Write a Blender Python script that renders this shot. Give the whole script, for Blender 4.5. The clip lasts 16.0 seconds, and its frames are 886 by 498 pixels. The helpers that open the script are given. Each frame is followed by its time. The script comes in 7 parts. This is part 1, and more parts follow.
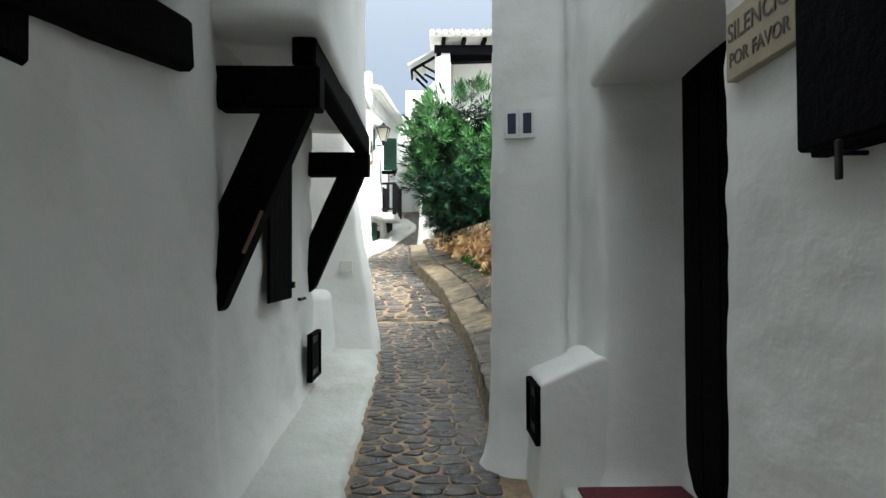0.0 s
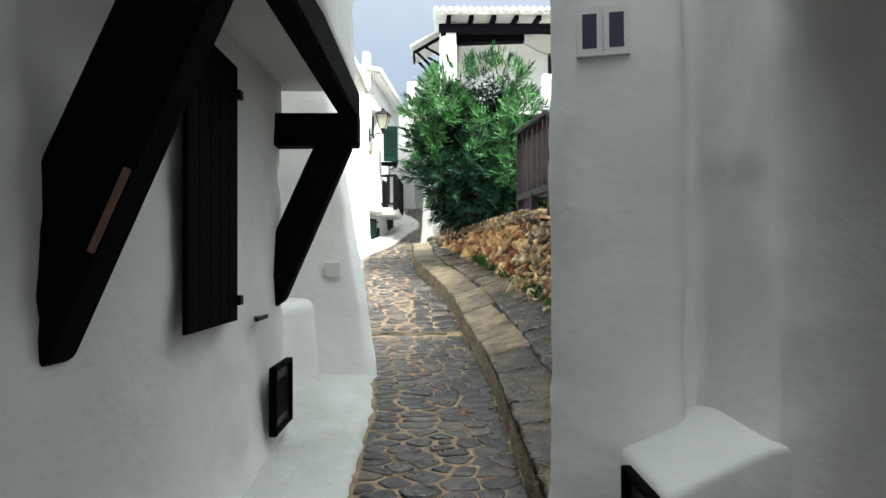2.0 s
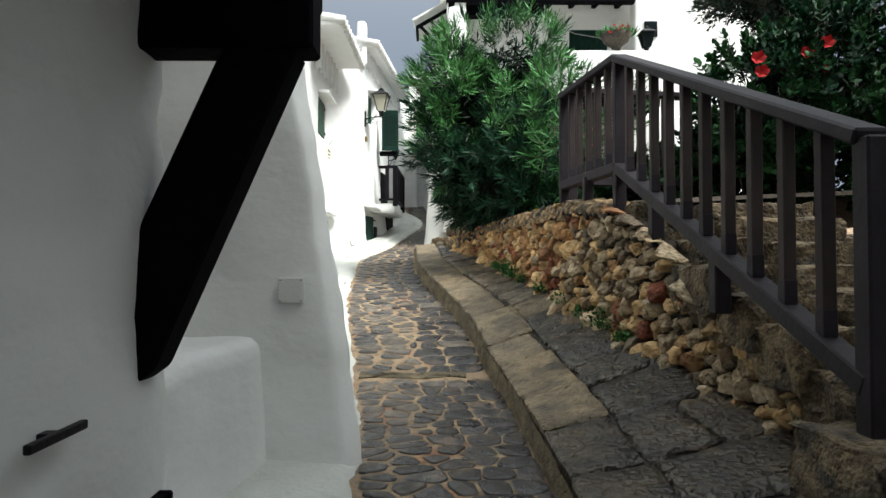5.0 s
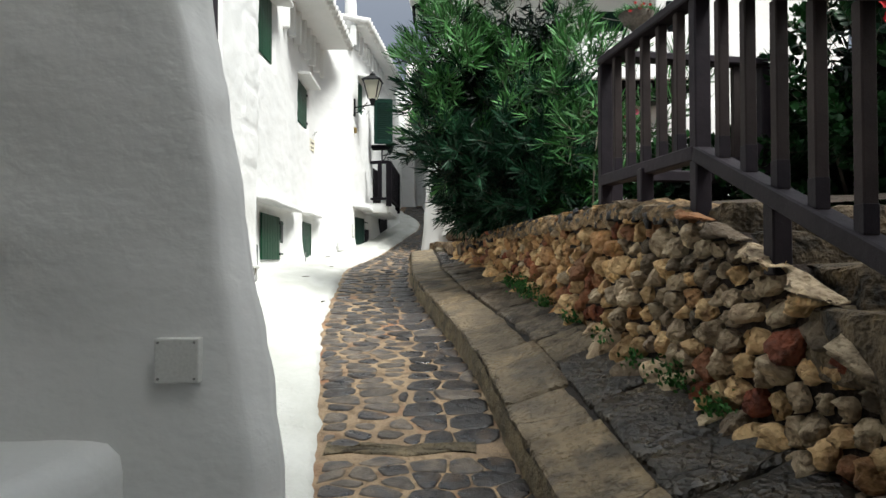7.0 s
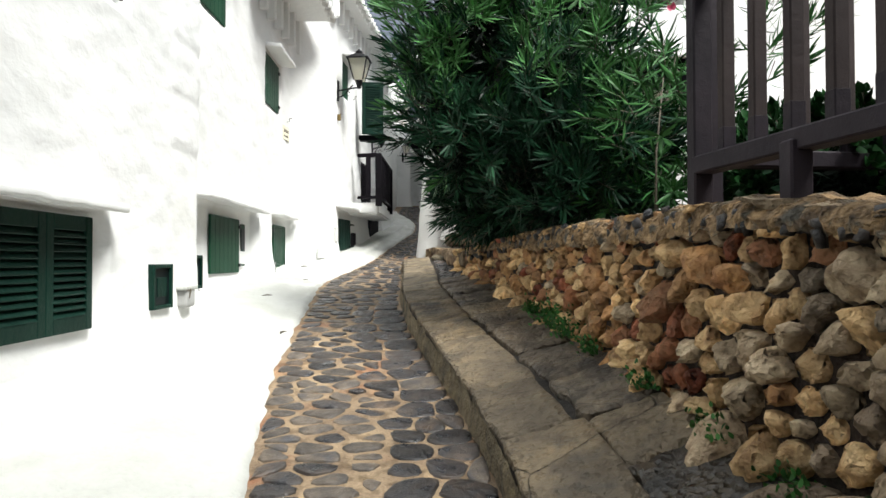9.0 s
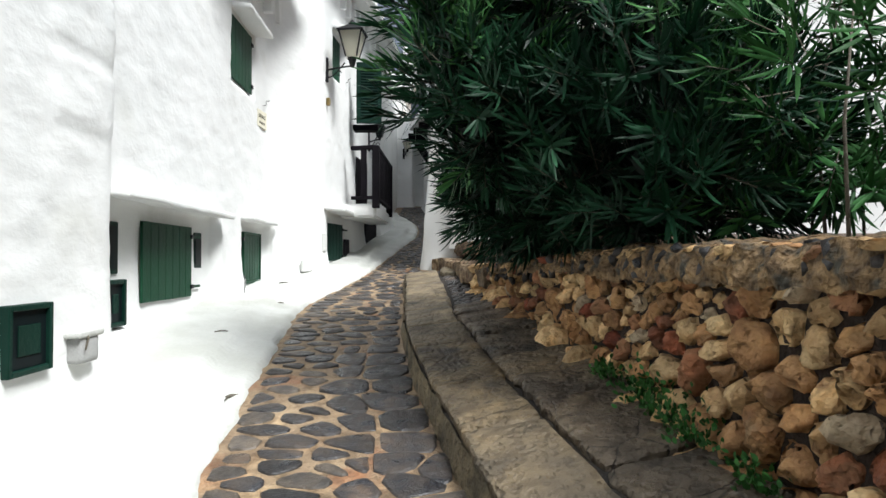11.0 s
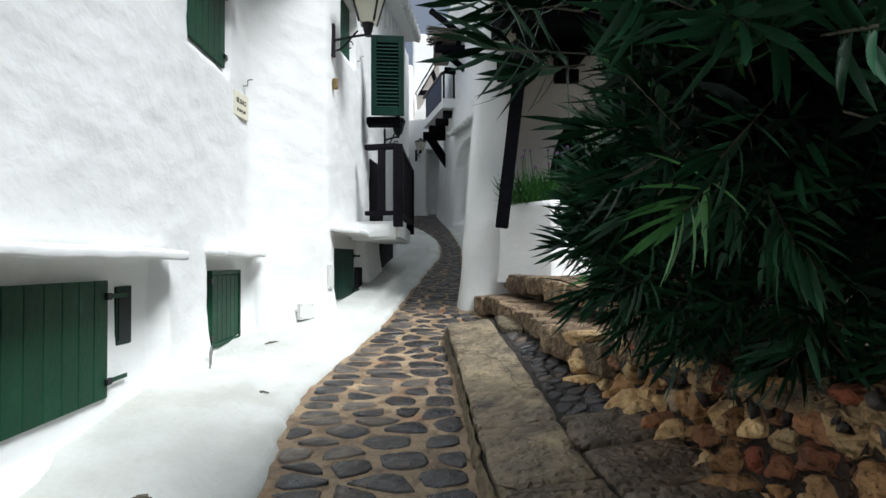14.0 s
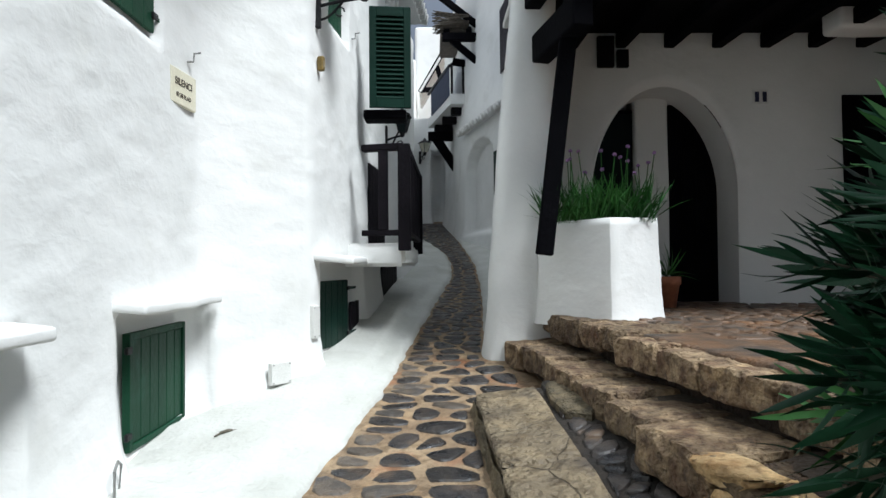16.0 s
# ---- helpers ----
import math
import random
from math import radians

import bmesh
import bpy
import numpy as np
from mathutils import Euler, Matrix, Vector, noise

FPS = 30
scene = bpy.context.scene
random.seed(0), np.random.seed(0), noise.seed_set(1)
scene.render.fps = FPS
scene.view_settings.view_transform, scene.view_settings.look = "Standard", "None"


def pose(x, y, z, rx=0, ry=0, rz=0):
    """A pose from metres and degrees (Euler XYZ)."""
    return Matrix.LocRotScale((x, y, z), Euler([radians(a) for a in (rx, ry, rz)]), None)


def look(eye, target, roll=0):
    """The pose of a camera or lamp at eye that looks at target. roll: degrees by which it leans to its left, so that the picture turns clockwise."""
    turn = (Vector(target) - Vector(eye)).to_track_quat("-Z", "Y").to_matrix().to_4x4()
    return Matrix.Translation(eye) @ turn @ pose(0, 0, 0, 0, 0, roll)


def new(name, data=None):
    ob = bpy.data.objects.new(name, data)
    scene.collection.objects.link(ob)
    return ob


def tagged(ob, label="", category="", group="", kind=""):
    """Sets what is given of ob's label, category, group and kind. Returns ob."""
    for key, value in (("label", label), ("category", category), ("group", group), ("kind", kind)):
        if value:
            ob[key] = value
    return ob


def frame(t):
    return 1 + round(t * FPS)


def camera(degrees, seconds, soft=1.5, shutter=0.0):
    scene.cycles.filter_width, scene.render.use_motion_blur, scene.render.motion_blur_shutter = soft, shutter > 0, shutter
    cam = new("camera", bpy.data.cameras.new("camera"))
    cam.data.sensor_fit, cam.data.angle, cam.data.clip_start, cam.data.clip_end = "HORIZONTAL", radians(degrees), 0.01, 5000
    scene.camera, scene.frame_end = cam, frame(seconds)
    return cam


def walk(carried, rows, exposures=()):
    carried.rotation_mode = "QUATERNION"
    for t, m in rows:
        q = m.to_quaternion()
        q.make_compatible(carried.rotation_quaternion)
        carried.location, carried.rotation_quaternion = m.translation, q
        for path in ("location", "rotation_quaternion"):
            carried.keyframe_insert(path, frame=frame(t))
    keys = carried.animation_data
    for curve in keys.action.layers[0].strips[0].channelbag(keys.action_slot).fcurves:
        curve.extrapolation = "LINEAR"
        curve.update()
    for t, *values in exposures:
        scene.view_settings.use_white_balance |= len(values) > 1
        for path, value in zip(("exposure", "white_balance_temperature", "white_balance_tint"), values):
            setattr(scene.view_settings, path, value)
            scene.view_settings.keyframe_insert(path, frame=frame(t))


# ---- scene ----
cam = camera(71.1, 16.0)
METRES, EYE, TILT, LEAN, TURN = 13.0, 1.45, 0.0, 0.0, -1.1
ROWS = [
    (0.0, 0.0, 0.0, 0.0, 0.0, 1.2, 0.21),
    (0.5, -0.0002, 0.0347, -0.0007, 0.07, 1.21, 0.27),
    (1.0, -0.001, 0.0649, 0.0014, 0.16, 1.08, 0.41),
    (1.5, -0.0056, 0.0979, 0.0017, 0.09, 1.1, 0.29),
    (2.0, -0.0084, 0.1268, 0.0016, 0.17, 1.12, 0.35),
    (2.5, -0.013, 0.1578, 0.0017, 0.2, 1.13, 0.3),
    (3.0, -0.0179, 0.1848, 0.0022, 0.14, 1.13, 0.21),
    (3.5, -0.0195, 0.2128, 0.003, 0.27, 1.14, 0.22),
    (4.0, -0.0201, 0.2407, 0.0039, 0.28, 1.23, 0.17),
    (6.5, -0.0209, 0.3925, 0.0186, 0.2, 1.12, 0.13),
    (7.0, -0.0216, 0.4222, 0.0215, 0.15, 1.1, 0.13),
    (7.5, -0.0226, 0.4552, 0.0251, -0.04, 1.04, 0.07),
    (8.0, -0.0207, 0.4889, 0.0278, 0.03, 1.06, 0.12),
    (10.5, -0.027, 0.6544, 0.0437, -0.12, 1.09, 0.09),
    (11.0, -0.0322, 0.6872, 0.0476, 0.01, 1.05, 0.08),
    (11.5, -0.0368, 0.7179, 0.0513, 0.27, 1.12, 0.22),
    (12.0, -0.0431, 0.7447, 0.0567, 0.18, 1.01, 0.28),
    (12.5, -0.0492, 0.7751, 0.0629, 0.23, 0.97, 0.41),
    (13.0, -0.0564, 0.8046, 0.0666, 0.19, 1.3, 0.21),
    (13.5, -0.0646, 0.8375, 0.0734, 0.12, 1.19, 0.25),
    (14.0, -0.0699, 0.8649, 0.0775, 0.12, 1.21, 0.23),
    (14.5, -0.0748, 0.8953, 0.0811, 0.16, 1.33, 0.36),
    (15.0, -0.0785, 0.9241, 0.087, 0.13, 1.3, 0.36),
    (15.5, -0.0809, 0.9568, 0.0938, 0.17, 1.27, 0.5),
    (16.0, -0.0829, 0.9862, 0.0993, 0.19, 1.37, 0.49),
]
EXPOSURES = [(0.0, 2.15, 6350, 2), (2.5, 2.1, 6350, 2), (4.0, 1.72, 6400, 2), (6.5, 0.95, 6400, 6), (8.0, 1.2, 6500, 7), (11.0, 0.95, 6200, 8), (16.0, 0.64, 5950, 6)]
walk(cam, [(t, pose(0, 0, EYE, TILT, LEAN, TURN) @ pose(METRES * x, METRES * y, METRES * z, 90 + pitch, roll, yaw)) for t, x, y, z, yaw, pitch, roll in ROWS], EXPOSURES)

# ---- light ----
world = bpy.data.worlds.new("sky")
scene.world = world
world.use_nodes = True
wn = world.node_tree
sky = wn.nodes.new("ShaderNodeTexSky")
sky.sky_type, sky.sun_disc = "NISHITA", False
sky.sun_elevation, sky.sun_rotation = radians(55), radians(131)
sky.air_density, sky.dust_density, sky.ozone_density = 1.0, 2.0, 1.6
haze = wn.nodes.new("ShaderNodeMix")
haze.data_type = "RGBA"
haze.inputs[0].default_value = 0.93
# thin overcast, much brighter overhead than at the horizon
up = wn.nodes.new("ShaderNodeSeparateXYZ")
wn.links.new(wn.nodes.new("ShaderNodeTexCoord").outputs["Generated"], up.inputs[0])
veil = wn.nodes.new("ShaderNodeMix")
veil.data_type = "RGBA"
veil.inputs[6].default_value = (1.5, 1.68, 2.1, 1)
veil.inputs[7].default_value = (18.5, 18.9, 19.4, 1)
lift = wn.nodes.new("ShaderNodeMath")
lift.operation, lift.use_clamp = "POWER", True
wn.links.new(up.outputs["Z"], lift.inputs[0])
lift.inputs[1].default_value = 3.6
wn.links.new(lift.outputs[0], veil.inputs[0])
wn.links.new(veil.outputs[2], haze.inputs[7])
wn.links.new(sky.outputs[0], haze.inputs[6])
wn.links.new(haze.outputs[2], wn.nodes["Background"].inputs[0])
wn.nodes["Background"].inputs[1].default_value = 0.075
sun_data = bpy.data.lights.new("sun", "SUN")
sun_data.energy, sun_data.angle, sun_data.color = 3.2, radians(20), (1.0, 0.98, 0.95)
sun = new("sun", sun_data)
# hazy sun from high up, behind and to the right
sun.matrix_world = look((4.6, -4.0, 8.8), (0, 0, 0))


# ---- small helpers ----
def lerp_table(rows):
    xs, ys = [r[0] for r in rows], [r[1] for r in rows]
    return lambda v: float(np.interp(v, xs, ys))


def mesh(name, verts, faces, material, smooth=True):
    me = bpy.data.meshes.new(name)
    me.from_pydata([tuple(v) for v in verts], [], faces)
    if smooth:
        me.polygons.foreach_set("use_smooth", [True] * len(me.polygons))
    me.materials.append(material)
    me.update()
    return me


def part(name, bm, material, parent=None, label="", smooth=False):
    """Links a bmesh (or ready mesh data) as one mesh object under a thing."""
    if isinstance(bm, bmesh.types.BMesh):
        me = bpy.data.meshes.new(name)
        bm.to_mesh(me)
        bm.free()
        me.materials.append(material)
        if smooth:
            me.polygons.foreach_set("use_smooth", [True] * len(me.polygons))
    else:
        me = bm
    ob = new(name, me)
    if parent is not None:
        ob.parent = parent
    if label:
        ob["label"] = label
    return ob


def box(bm, lo, hi, bevel=0.0, m=None, seg=1):
    """A bevelled block between two corners, added to bm."""
    c = [(a + b) / 2 for a, b in zip(lo, hi)]
    s = [max(abs(b - a), 1e-4) for a, b in zip(lo, hi)]
    t = (m or Matrix()) @ Matrix.Translation(c) @ Matrix.Diagonal((*s, 1))
    vs = bmesh.ops.create_cube(bm, size=1.0, matrix=t)["verts"]
    if bevel:
        es = list({e for v in vs for e in v.link_edges})
        bmesh.ops.bevel(bm, geom=es, offset=bevel, segments=seg, affect="EDGES", profile=0.6)
    return bm


def beam(bm, a, b, w, h, bevel=0.008, up=(0, 0, 1)):
    """A square bar from a to b, w wide across and h high."""
    a, b = Vector(a), Vector(b)
    d = b - a
    y = d.normalized()
    x = y.cross(Vector(up)).normalized()
    z = x.cross(y)
    m = Matrix((x, y, z)).transposed().to_4x4()
    m.translation = (a + b) / 2
    return box(bm, (-w / 2, -d.length / 2, -h / 2), (w / 2, d.length / 2, h / 2), bevel, m)


def rod(bm, pts, r, n=8):
    """A round bar through points."""
    rings = []
    for i, p in enumerate(pts):
        p = Vector(p)
        d = (Vector(pts[min(i + 1, len(pts) - 1)]) - Vector(pts[max(i - 1, 0)])).normalized()
        u = d.orthogonal().normalized() if abs(d.z) > 0.95 else d.cross(Vector((0, 0, 1))).normalized()
        v = d.cross(u)
        rr = r[i] if isinstance(r, (list, tuple)) else r
        rings.append([bm.verts.new(p + rr * (math.cos(a) * u + math.sin(a) * v)) for a in np.arange(n) * 2 * math.pi / n])
    for q0, q1 in zip(rings, rings[1:]):
        for k in range(n):
            bm.faces.new((q0[k], q0[(k + 1) % n], q1[(k + 1) % n], q1[k]))
    bm.faces.new(list(reversed(rings[0])))
    bm.faces.new(rings[-1])
    return bm


def thing(name, label, category, group="", at=None, kind=""):
    ob = new(name)
    ob.empty_display_size = 0.1
    tagged(ob, label, category, group, kind)
    if at is not None:
        ob.matrix_basis = at
    return ob


def on_wall(p, n):
    """A pose at p: local x runs along the wall, local y points out of it, z up."""
    n = Vector((n[0], n[1], 0)).normalized()
    t = n.cross(Vector((0, 0, 1)))
    m = Matrix((t, n, Vector((0, 0, 1)))).transposed().to_4x4()
    m.translation = p
    return m


def wob(x, y, z, amp, size):
    p = Vector((x, y, z)) / size
    return amp * (noise.noise(p) + 0.45 * noise.noise(p * 2.3 + Vector((7, 3, 1))))


# ---- materials ----
def mat(name, a, b, size=0.3, rough=0.8, bump=0.2, grain=0.01, metal=0.0, vary=0.0, stain=None, stain_size=1.2, stain_at=0.58, rough2=None, island=False, spec=0.5, speck=0.35, crack=0.0, pit=0.0, tint=None, blotch=0.0):
    """A surface that wanders between colours a and b, with fine relief, optional stains and a change from piece to piece."""
    m = bpy.data.materials.new(name)
    m.use_nodes = True
    nt = m.node_tree
    n, l = nt.nodes, nt.links
    p = n["Principled BSDF"]
    geo = n.new("ShaderNodeNewGeometry")

    def tex(scale, detail=5.0):
        t = n.new("ShaderNodeTexNoise")
        t.inputs["Scale"].default_value, t.inputs["Detail"].default_value = scale, detail
        l.new(geo.outputs["Position"], t.inputs["Vector"])
        return t

    def mix(fac, x, y, kind="MIX"):
        k = n.new("ShaderNodeMix")
        k.data_type, k.blend_type = "RGBA", kind
        for sock, val in ((0, fac), (6, x), (7, y)):
            if isinstance(val, bpy.types.NodeSocket):
                l.new(val, k.inputs[sock])
            elif isinstance(val, (tuple, list)):
                k.inputs[sock].default_value = (*val, 1)
            else:
                k.inputs[sock].default_value = val
        return k.outputs[2]

    def ramp(src, lo, hi):
        r = n.new("ShaderNodeMapRange")
        l.new(src, r.inputs[0])
        r.inputs[1].default_value, r.inputs[2].default_value = lo, hi
        return r.outputs[0]

    broad, fine = tex(1 / size), tex(1 / grain, 4.0)
    col = mix(ramp(broad.outputs[0], 0.35, 0.65), a, b)
    col = mix(speck, col, mix(ramp(fine.outputs[0], 0.3, 0.7), (0.6, 0.6, 0.6), (1.0, 1.0, 1.0)), "MULTIPLY")
    if stain:
        s = tex(1 / stain_size, 7.0)
        col = mix(ramp(s.outputs[0], stain_at, stain_at + 0.14), col, stain)
    if blotch:
        s = tex(1 / blotch, 5.0)
        col = mix(ramp(s.outputs[0], 0.50, 0.62), col, mix(1.0, col, (0.62, 0.59, 0.55), "MULTIPLY"))
        s = tex(0.37 / blotch, 5.0)
        col = mix(ramp(s.outputs[0], 0.56, 0.68), col, mix(0.5, col, mix(1.0, col, (1.8, 1.75, 1.6), "MULTIPLY")))
    if tint:
        r = n.new("ShaderNodeObjectInfo").outputs["Random"] if not island else geo.outputs["Random Per Island"]
        w = n.new("ShaderNodeMath")
        w.operation = "PINGPONG"
        l.new(r, w.inputs[0])
        w.inputs[1].default_value = 0.13
        col = mix(ramp(w.outputs[0], 0.03, 0.15), col, mix(0.5, col, tint))
    lines = None
    if crack:
        off = mix(0.5, geo.outputs["Position"], tex(1 / (crack * 0.5), 6.0).outputs["Color"], "LINEAR_LIGHT")
        off.node.inputs[0].default_value = 0.10 * crack
        vo = n.new("ShaderNodeTexVoronoi")
        vo.feature = "DISTANCE_TO_EDGE"
        vo.inputs["Scale"].default_value = 1 / crack
        l.new(off, vo.inputs["Vector"])
        lines = ramp(vo.outputs["Distance"], 0.0, 0.005 / crack)
        some = ramp(tex(1 / (crack * 1.4), 2.0).outputs[0], 0.50, 0.56)
        keepc = n.new("ShaderNodeMath")
        keepc.operation = "MAXIMUM"
        l.new(lines, keepc.inputs[0])
        l.new(some, keepc.inputs[1])
        lines = keepc.outputs[0]
        col = mix(lines, mix(0.75, col, (0.02, 0.016, 0.012)), col)
    if vary:
        r = n.new("ShaderNodeObjectInfo").outputs["Random"] if not island else geo.outputs["Random Per Island"]
        h = n.new("ShaderNodeHueSaturation")
        l.new(col, h.inputs["Color"])
        l.new(ramp(r, 0, 1), h.inputs["Value"])
        mr = h.inputs["Value"].links[0].from_node
        mr.inputs[3].default_value, mr.inputs[4].default_value = 1 - vary, 1 + vary
        col = h.outputs[0]
    l.new(col, p.inputs["Base Color"])
    if rough2 is None:
        p.inputs["Roughness"].default_value = rough
    else:
        rr = ramp(broad.outputs[0], 0.35, 0.65)
        mr = rr.node
        mr.inputs[3].default_value, mr.inputs[4].default_value = rough, rough2
        l.new(rr, p.inputs["Roughness"])
    p.inputs["Metallic"].default_value = metal
    p.inputs["Specular IOR Level"].default_value = spec
    if bump:
        bp = n.new("ShaderNodeBump")
        bp.inputs["Strength"].default_value, bp.inputs["Distance"].default_value = bump, grain
        l.new(fine.outputs[0], bp.inputs["Height"])
        mid = tex(1 / (grain * 6), 3.0)
        b2 = n.new("ShaderNodeBump")
        b2.inputs["Strength"].default_value, b2.inputs["Distance"].default_value = bump, grain * 3
        l.new(mid.outputs[0], b2.inputs["Height"])
        l.new(b2.outputs[0], bp.inputs["Normal"])
        last = b2
        if pit:
            vp = n.new("ShaderNodeTexVoronoi")
            vp.inputs["Scale"].default_value = 1 / pit
            warp = mix(0.0, geo.outputs["Position"], tex(1 / pit, 3.0).outputs["Color"], "LINEAR_LIGHT")
            warp.node.inputs[0].default_value = 0.5 * pit
            l.new(warp, vp.inputs["Vector"])
            b3 = n.new("ShaderNodeBump")
            b3.inputs["Strength"].default_value, b3.inputs["Distance"].default_value = 0.8, pit * 0.45
            l.new(ramp(vp.outputs["Distance"], 0.1, 0.6), b3.inputs["Height"])
            l.new(b3.outputs[0], b2.inputs["Normal"])
            last = b3
        if lines is not None:
            b4 = n.new("ShaderNodeBump")
            b4.inputs["Strength"].default_value, b4.inputs["Distance"].default_value = 1.0, 0.008
            l.new(lines, b4.inputs["Height"])
            l.new(b4.outputs[0], last.inputs["Normal"])
        l.new(bp.outputs[0], p.inputs["Normal"])
    return m




def plaster_mat(name, a, b, dirt):
    """Hand-trowelled limewash: lumps, sweeping trowel marks, brush grain and faint grey patches."""
    m = mat(name, a, b, 0.7, 0.9, 0.0, 0.02, stain=dirt, stain_size=0.8, stain_at=0.60, spec=0.25, speck=0.05)
    n, l = m.node_tree.nodes, m.node_tree.links
    geo = n.new("ShaderNodeNewGeometry")
    before = None
    for scale, squash, warp, strength, dist in ((2.6, 1.2, 0.2, 0.36, 0.026), (7.5, 1.5, 0.2, 0.54, 0.012), (22.0, 1.3, 0.2, 0.32, 0.004), (90.0, 1.0, 0.0, 0.15, 0.001)):
        mp = n.new("ShaderNodeMapping")
        mp.inputs["Scale"].default_value = (1, 1, squash)
        l.new(geo.outputs["Position"], mp.inputs["Vector"])
        t = n.new("ShaderNodeTexNoise")
        t.inputs["Scale"].default_value, t.inputs["Detail"].default_value, t.inputs["Distortion"].default_value = scale, 3.0, warp
        l.new(mp.outputs[0], t.inputs["Vector"])
        k = n.new("ShaderNodeBump")
        k.inputs["Strength"].default_value, k.inputs["Distance"].default_value = strength, dist
        l.new(t.outputs[0], k.inputs["Height"])
        if before:
            l.new(before.outputs[0], k.inputs["Normal"])
        before = k
    l.new(before.outputs[0], n["Principled BSDF"].inputs["Normal"])
    return m


PLASTER = plaster_mat("whitewash", (0.80, 0.80, 0.785), (0.74, 0.745, 0.73), (0.66, 0.66, 0.63))
LIME = mat("limewashed_ground", (0.56, 0.565, 0.535), (0.47, 0.475, 0.44), 0.45, 0.85, 0.35, 0.03, stain=(0.43, 0.43, 0.39), stain_size=0.9, stain_at=0.60, spec=0.3, speck=0.12)
TILE_WHITE = mat("whitewashed_tile", (0.78, 0.78, 0.76), (0.66, 0.65, 0.62), 0.15, 0.9, 0.4, 0.01, spec=0.3)
BLACKWOOD = mat("black_stained_wood", (0.002, 0.002, 0.003), (0.0035, 0.0035, 0.005), 0.3, 0.8, 0.3, 0.006, spec=0.04)
BROWNWOOD = mat("dark_brown_painted_wood", (0.016, 0.012, 0.017), (0.028, 0.021, 0.027), 0.25, 0.6, 0.15, 0.006, vary=0.15, spec=0.2)
BALUSTER = mat("faded_brown_painted_wood", (0.034, 0.025, 0.025), (0.052, 0.038, 0.036), 0.25, 0.65, 0.15, 0.006, vary=0.2, spec=0.2)
BALCWOOD = mat("dark_balcony_wood", (0.005, 0.004, 0.006), (0.009, 0.007, 0.010), 0.25, 0.7, 0.3, 0.006, spec=0.1)
GREEN = mat("green_shutter_paint", (0.005, 0.042, 0.020), (0.009, 0.056, 0.027), 0.3, 0.55, 0.2, 0.006, vary=0.12, stain=(0.022, 0.085, 0.055), stain_size=0.25, spec=0.18)
GREENDARK = mat("dark_green_paint", (0.003, 0.021, 0.014), (0.006, 0.029, 0.020), 0.3, 0.5, 0.2, 0.006, vary=0.12, spec=0.14)
IRON = mat("black_iron", (0.010, 0.010, 0.012), (0.02, 0.02, 0.022), 0.1, 0.5, 0.2, 0.004, metal=0.6)
STEEL = mat("galvanised_steel", (0.35, 0.35, 0.34), (0.25, 0.25, 0.24), 0.1, 0.45, 0.1, 0.004, metal=0.8)
COBBLE = mat("slate_cobble", (0.017, 0.017, 0.01955), (0.0408, 0.0323, 0.02635), 0.10, 0.22, 0.5, 0.010, vary=0.5, stain=(0.085, 0.0595, 0.0408), stain_size=0.22, stain_at=0.57, rough2=0.6)
COBBLE_TAN = mat("brown_cobble", (0.115, 0.090, 0.066), (0.058, 0.050, 0.043), 0.10, 0.35, 0.6, 0.010, vary=0.35, stain=(0.05, 0.048, 0.05), stain_size=0.15, stain_at=0.55, rough2=0.65)
COBBLE_TAN_REST = mat("brown_cobble_far", (0.115, 0.090, 0.066), (0.058, 0.050, 0.043), 0.10, 0.35, 0.6, 0.010, vary=0.35, stain=(0.05, 0.048, 0.05), stain_size=0.15, stain_at=0.55, rough2=0.65, island=True)
COBBLE_REST = mat("slate_cobble_far", (0.017, 0.017, 0.01955), (0.0408, 0.0323, 0.02635), 0.10, 0.22, 0.5, 0.010, vary=0.5, stain=(0.085, 0.0595, 0.0408), stain_size=0.22, stain_at=0.57, rough2=0.6, island=True)
MORTAR = mat("earthen_mortar", (0.35, 0.255, 0.155), (0.22, 0.150, 0.088), 0.30, 0.8, 0.8, 0.014, stain=(0.23, 0.105, 0.05), stain_size=0.40, stain_at=0.56, rough2=0.55, speck=0.6, blotch=0.09)
SLAB = mat("limestone_slab", (0.185, 0.135, 0.072), (0.088, 0.066, 0.040), 0.22, 0.5, 0.45, 0.012, vary=0.30, stain=(0.030, 0.025, 0.018), stain_size=0.30, stain_at=0.54, speck=0.35, rough2=0.75, crack=0.9, pit=0.04, blotch=0.10, tint=(0.16, 0.13, 0.09))
SLAB_PALE = mat("pale_limestone_slab", (0.29, 0.225, 0.135), (0.16, 0.125, 0.08), 0.22, 0.6, 0.45, 0.012, vary=0.2, stain=(0.07, 0.055, 0.04), stain_size=0.30, stain_at=0.60, speck=0.35, crack=0.9, pit=0.04, blotch=0.10)
PAVE = mat("dark_paving_stone", (0.135, 0.105, 0.070), (0.050, 0.042, 0.032), 0.20, 0.42, 0.45, 0.012, vary=0.45, stain=(0.022, 0.018, 0.013), stain_size=0.22, stain_at=0.54, speck=0.35, rough2=0.75, crack=0.42, pit=0.04, blotch=0.10, tint=(0.12, 0.075, 0.036))
# damp stones of the near stretch, the house's shade also put into their colour
SLAB_DAMP_SHADE = mat("damp_shaded_limestone_slab", (0.095, 0.070, 0.039), (0.042, 0.034, 0.024), 0.22, 0.28, 0.45, 0.012, vary=0.30, stain=(0.020, 0.017, 0.013), stain_size=0.30, stain_at=0.53, speck=0.35, rough2=0.6, crack=0.9, pit=0.04, blotch=0.10)
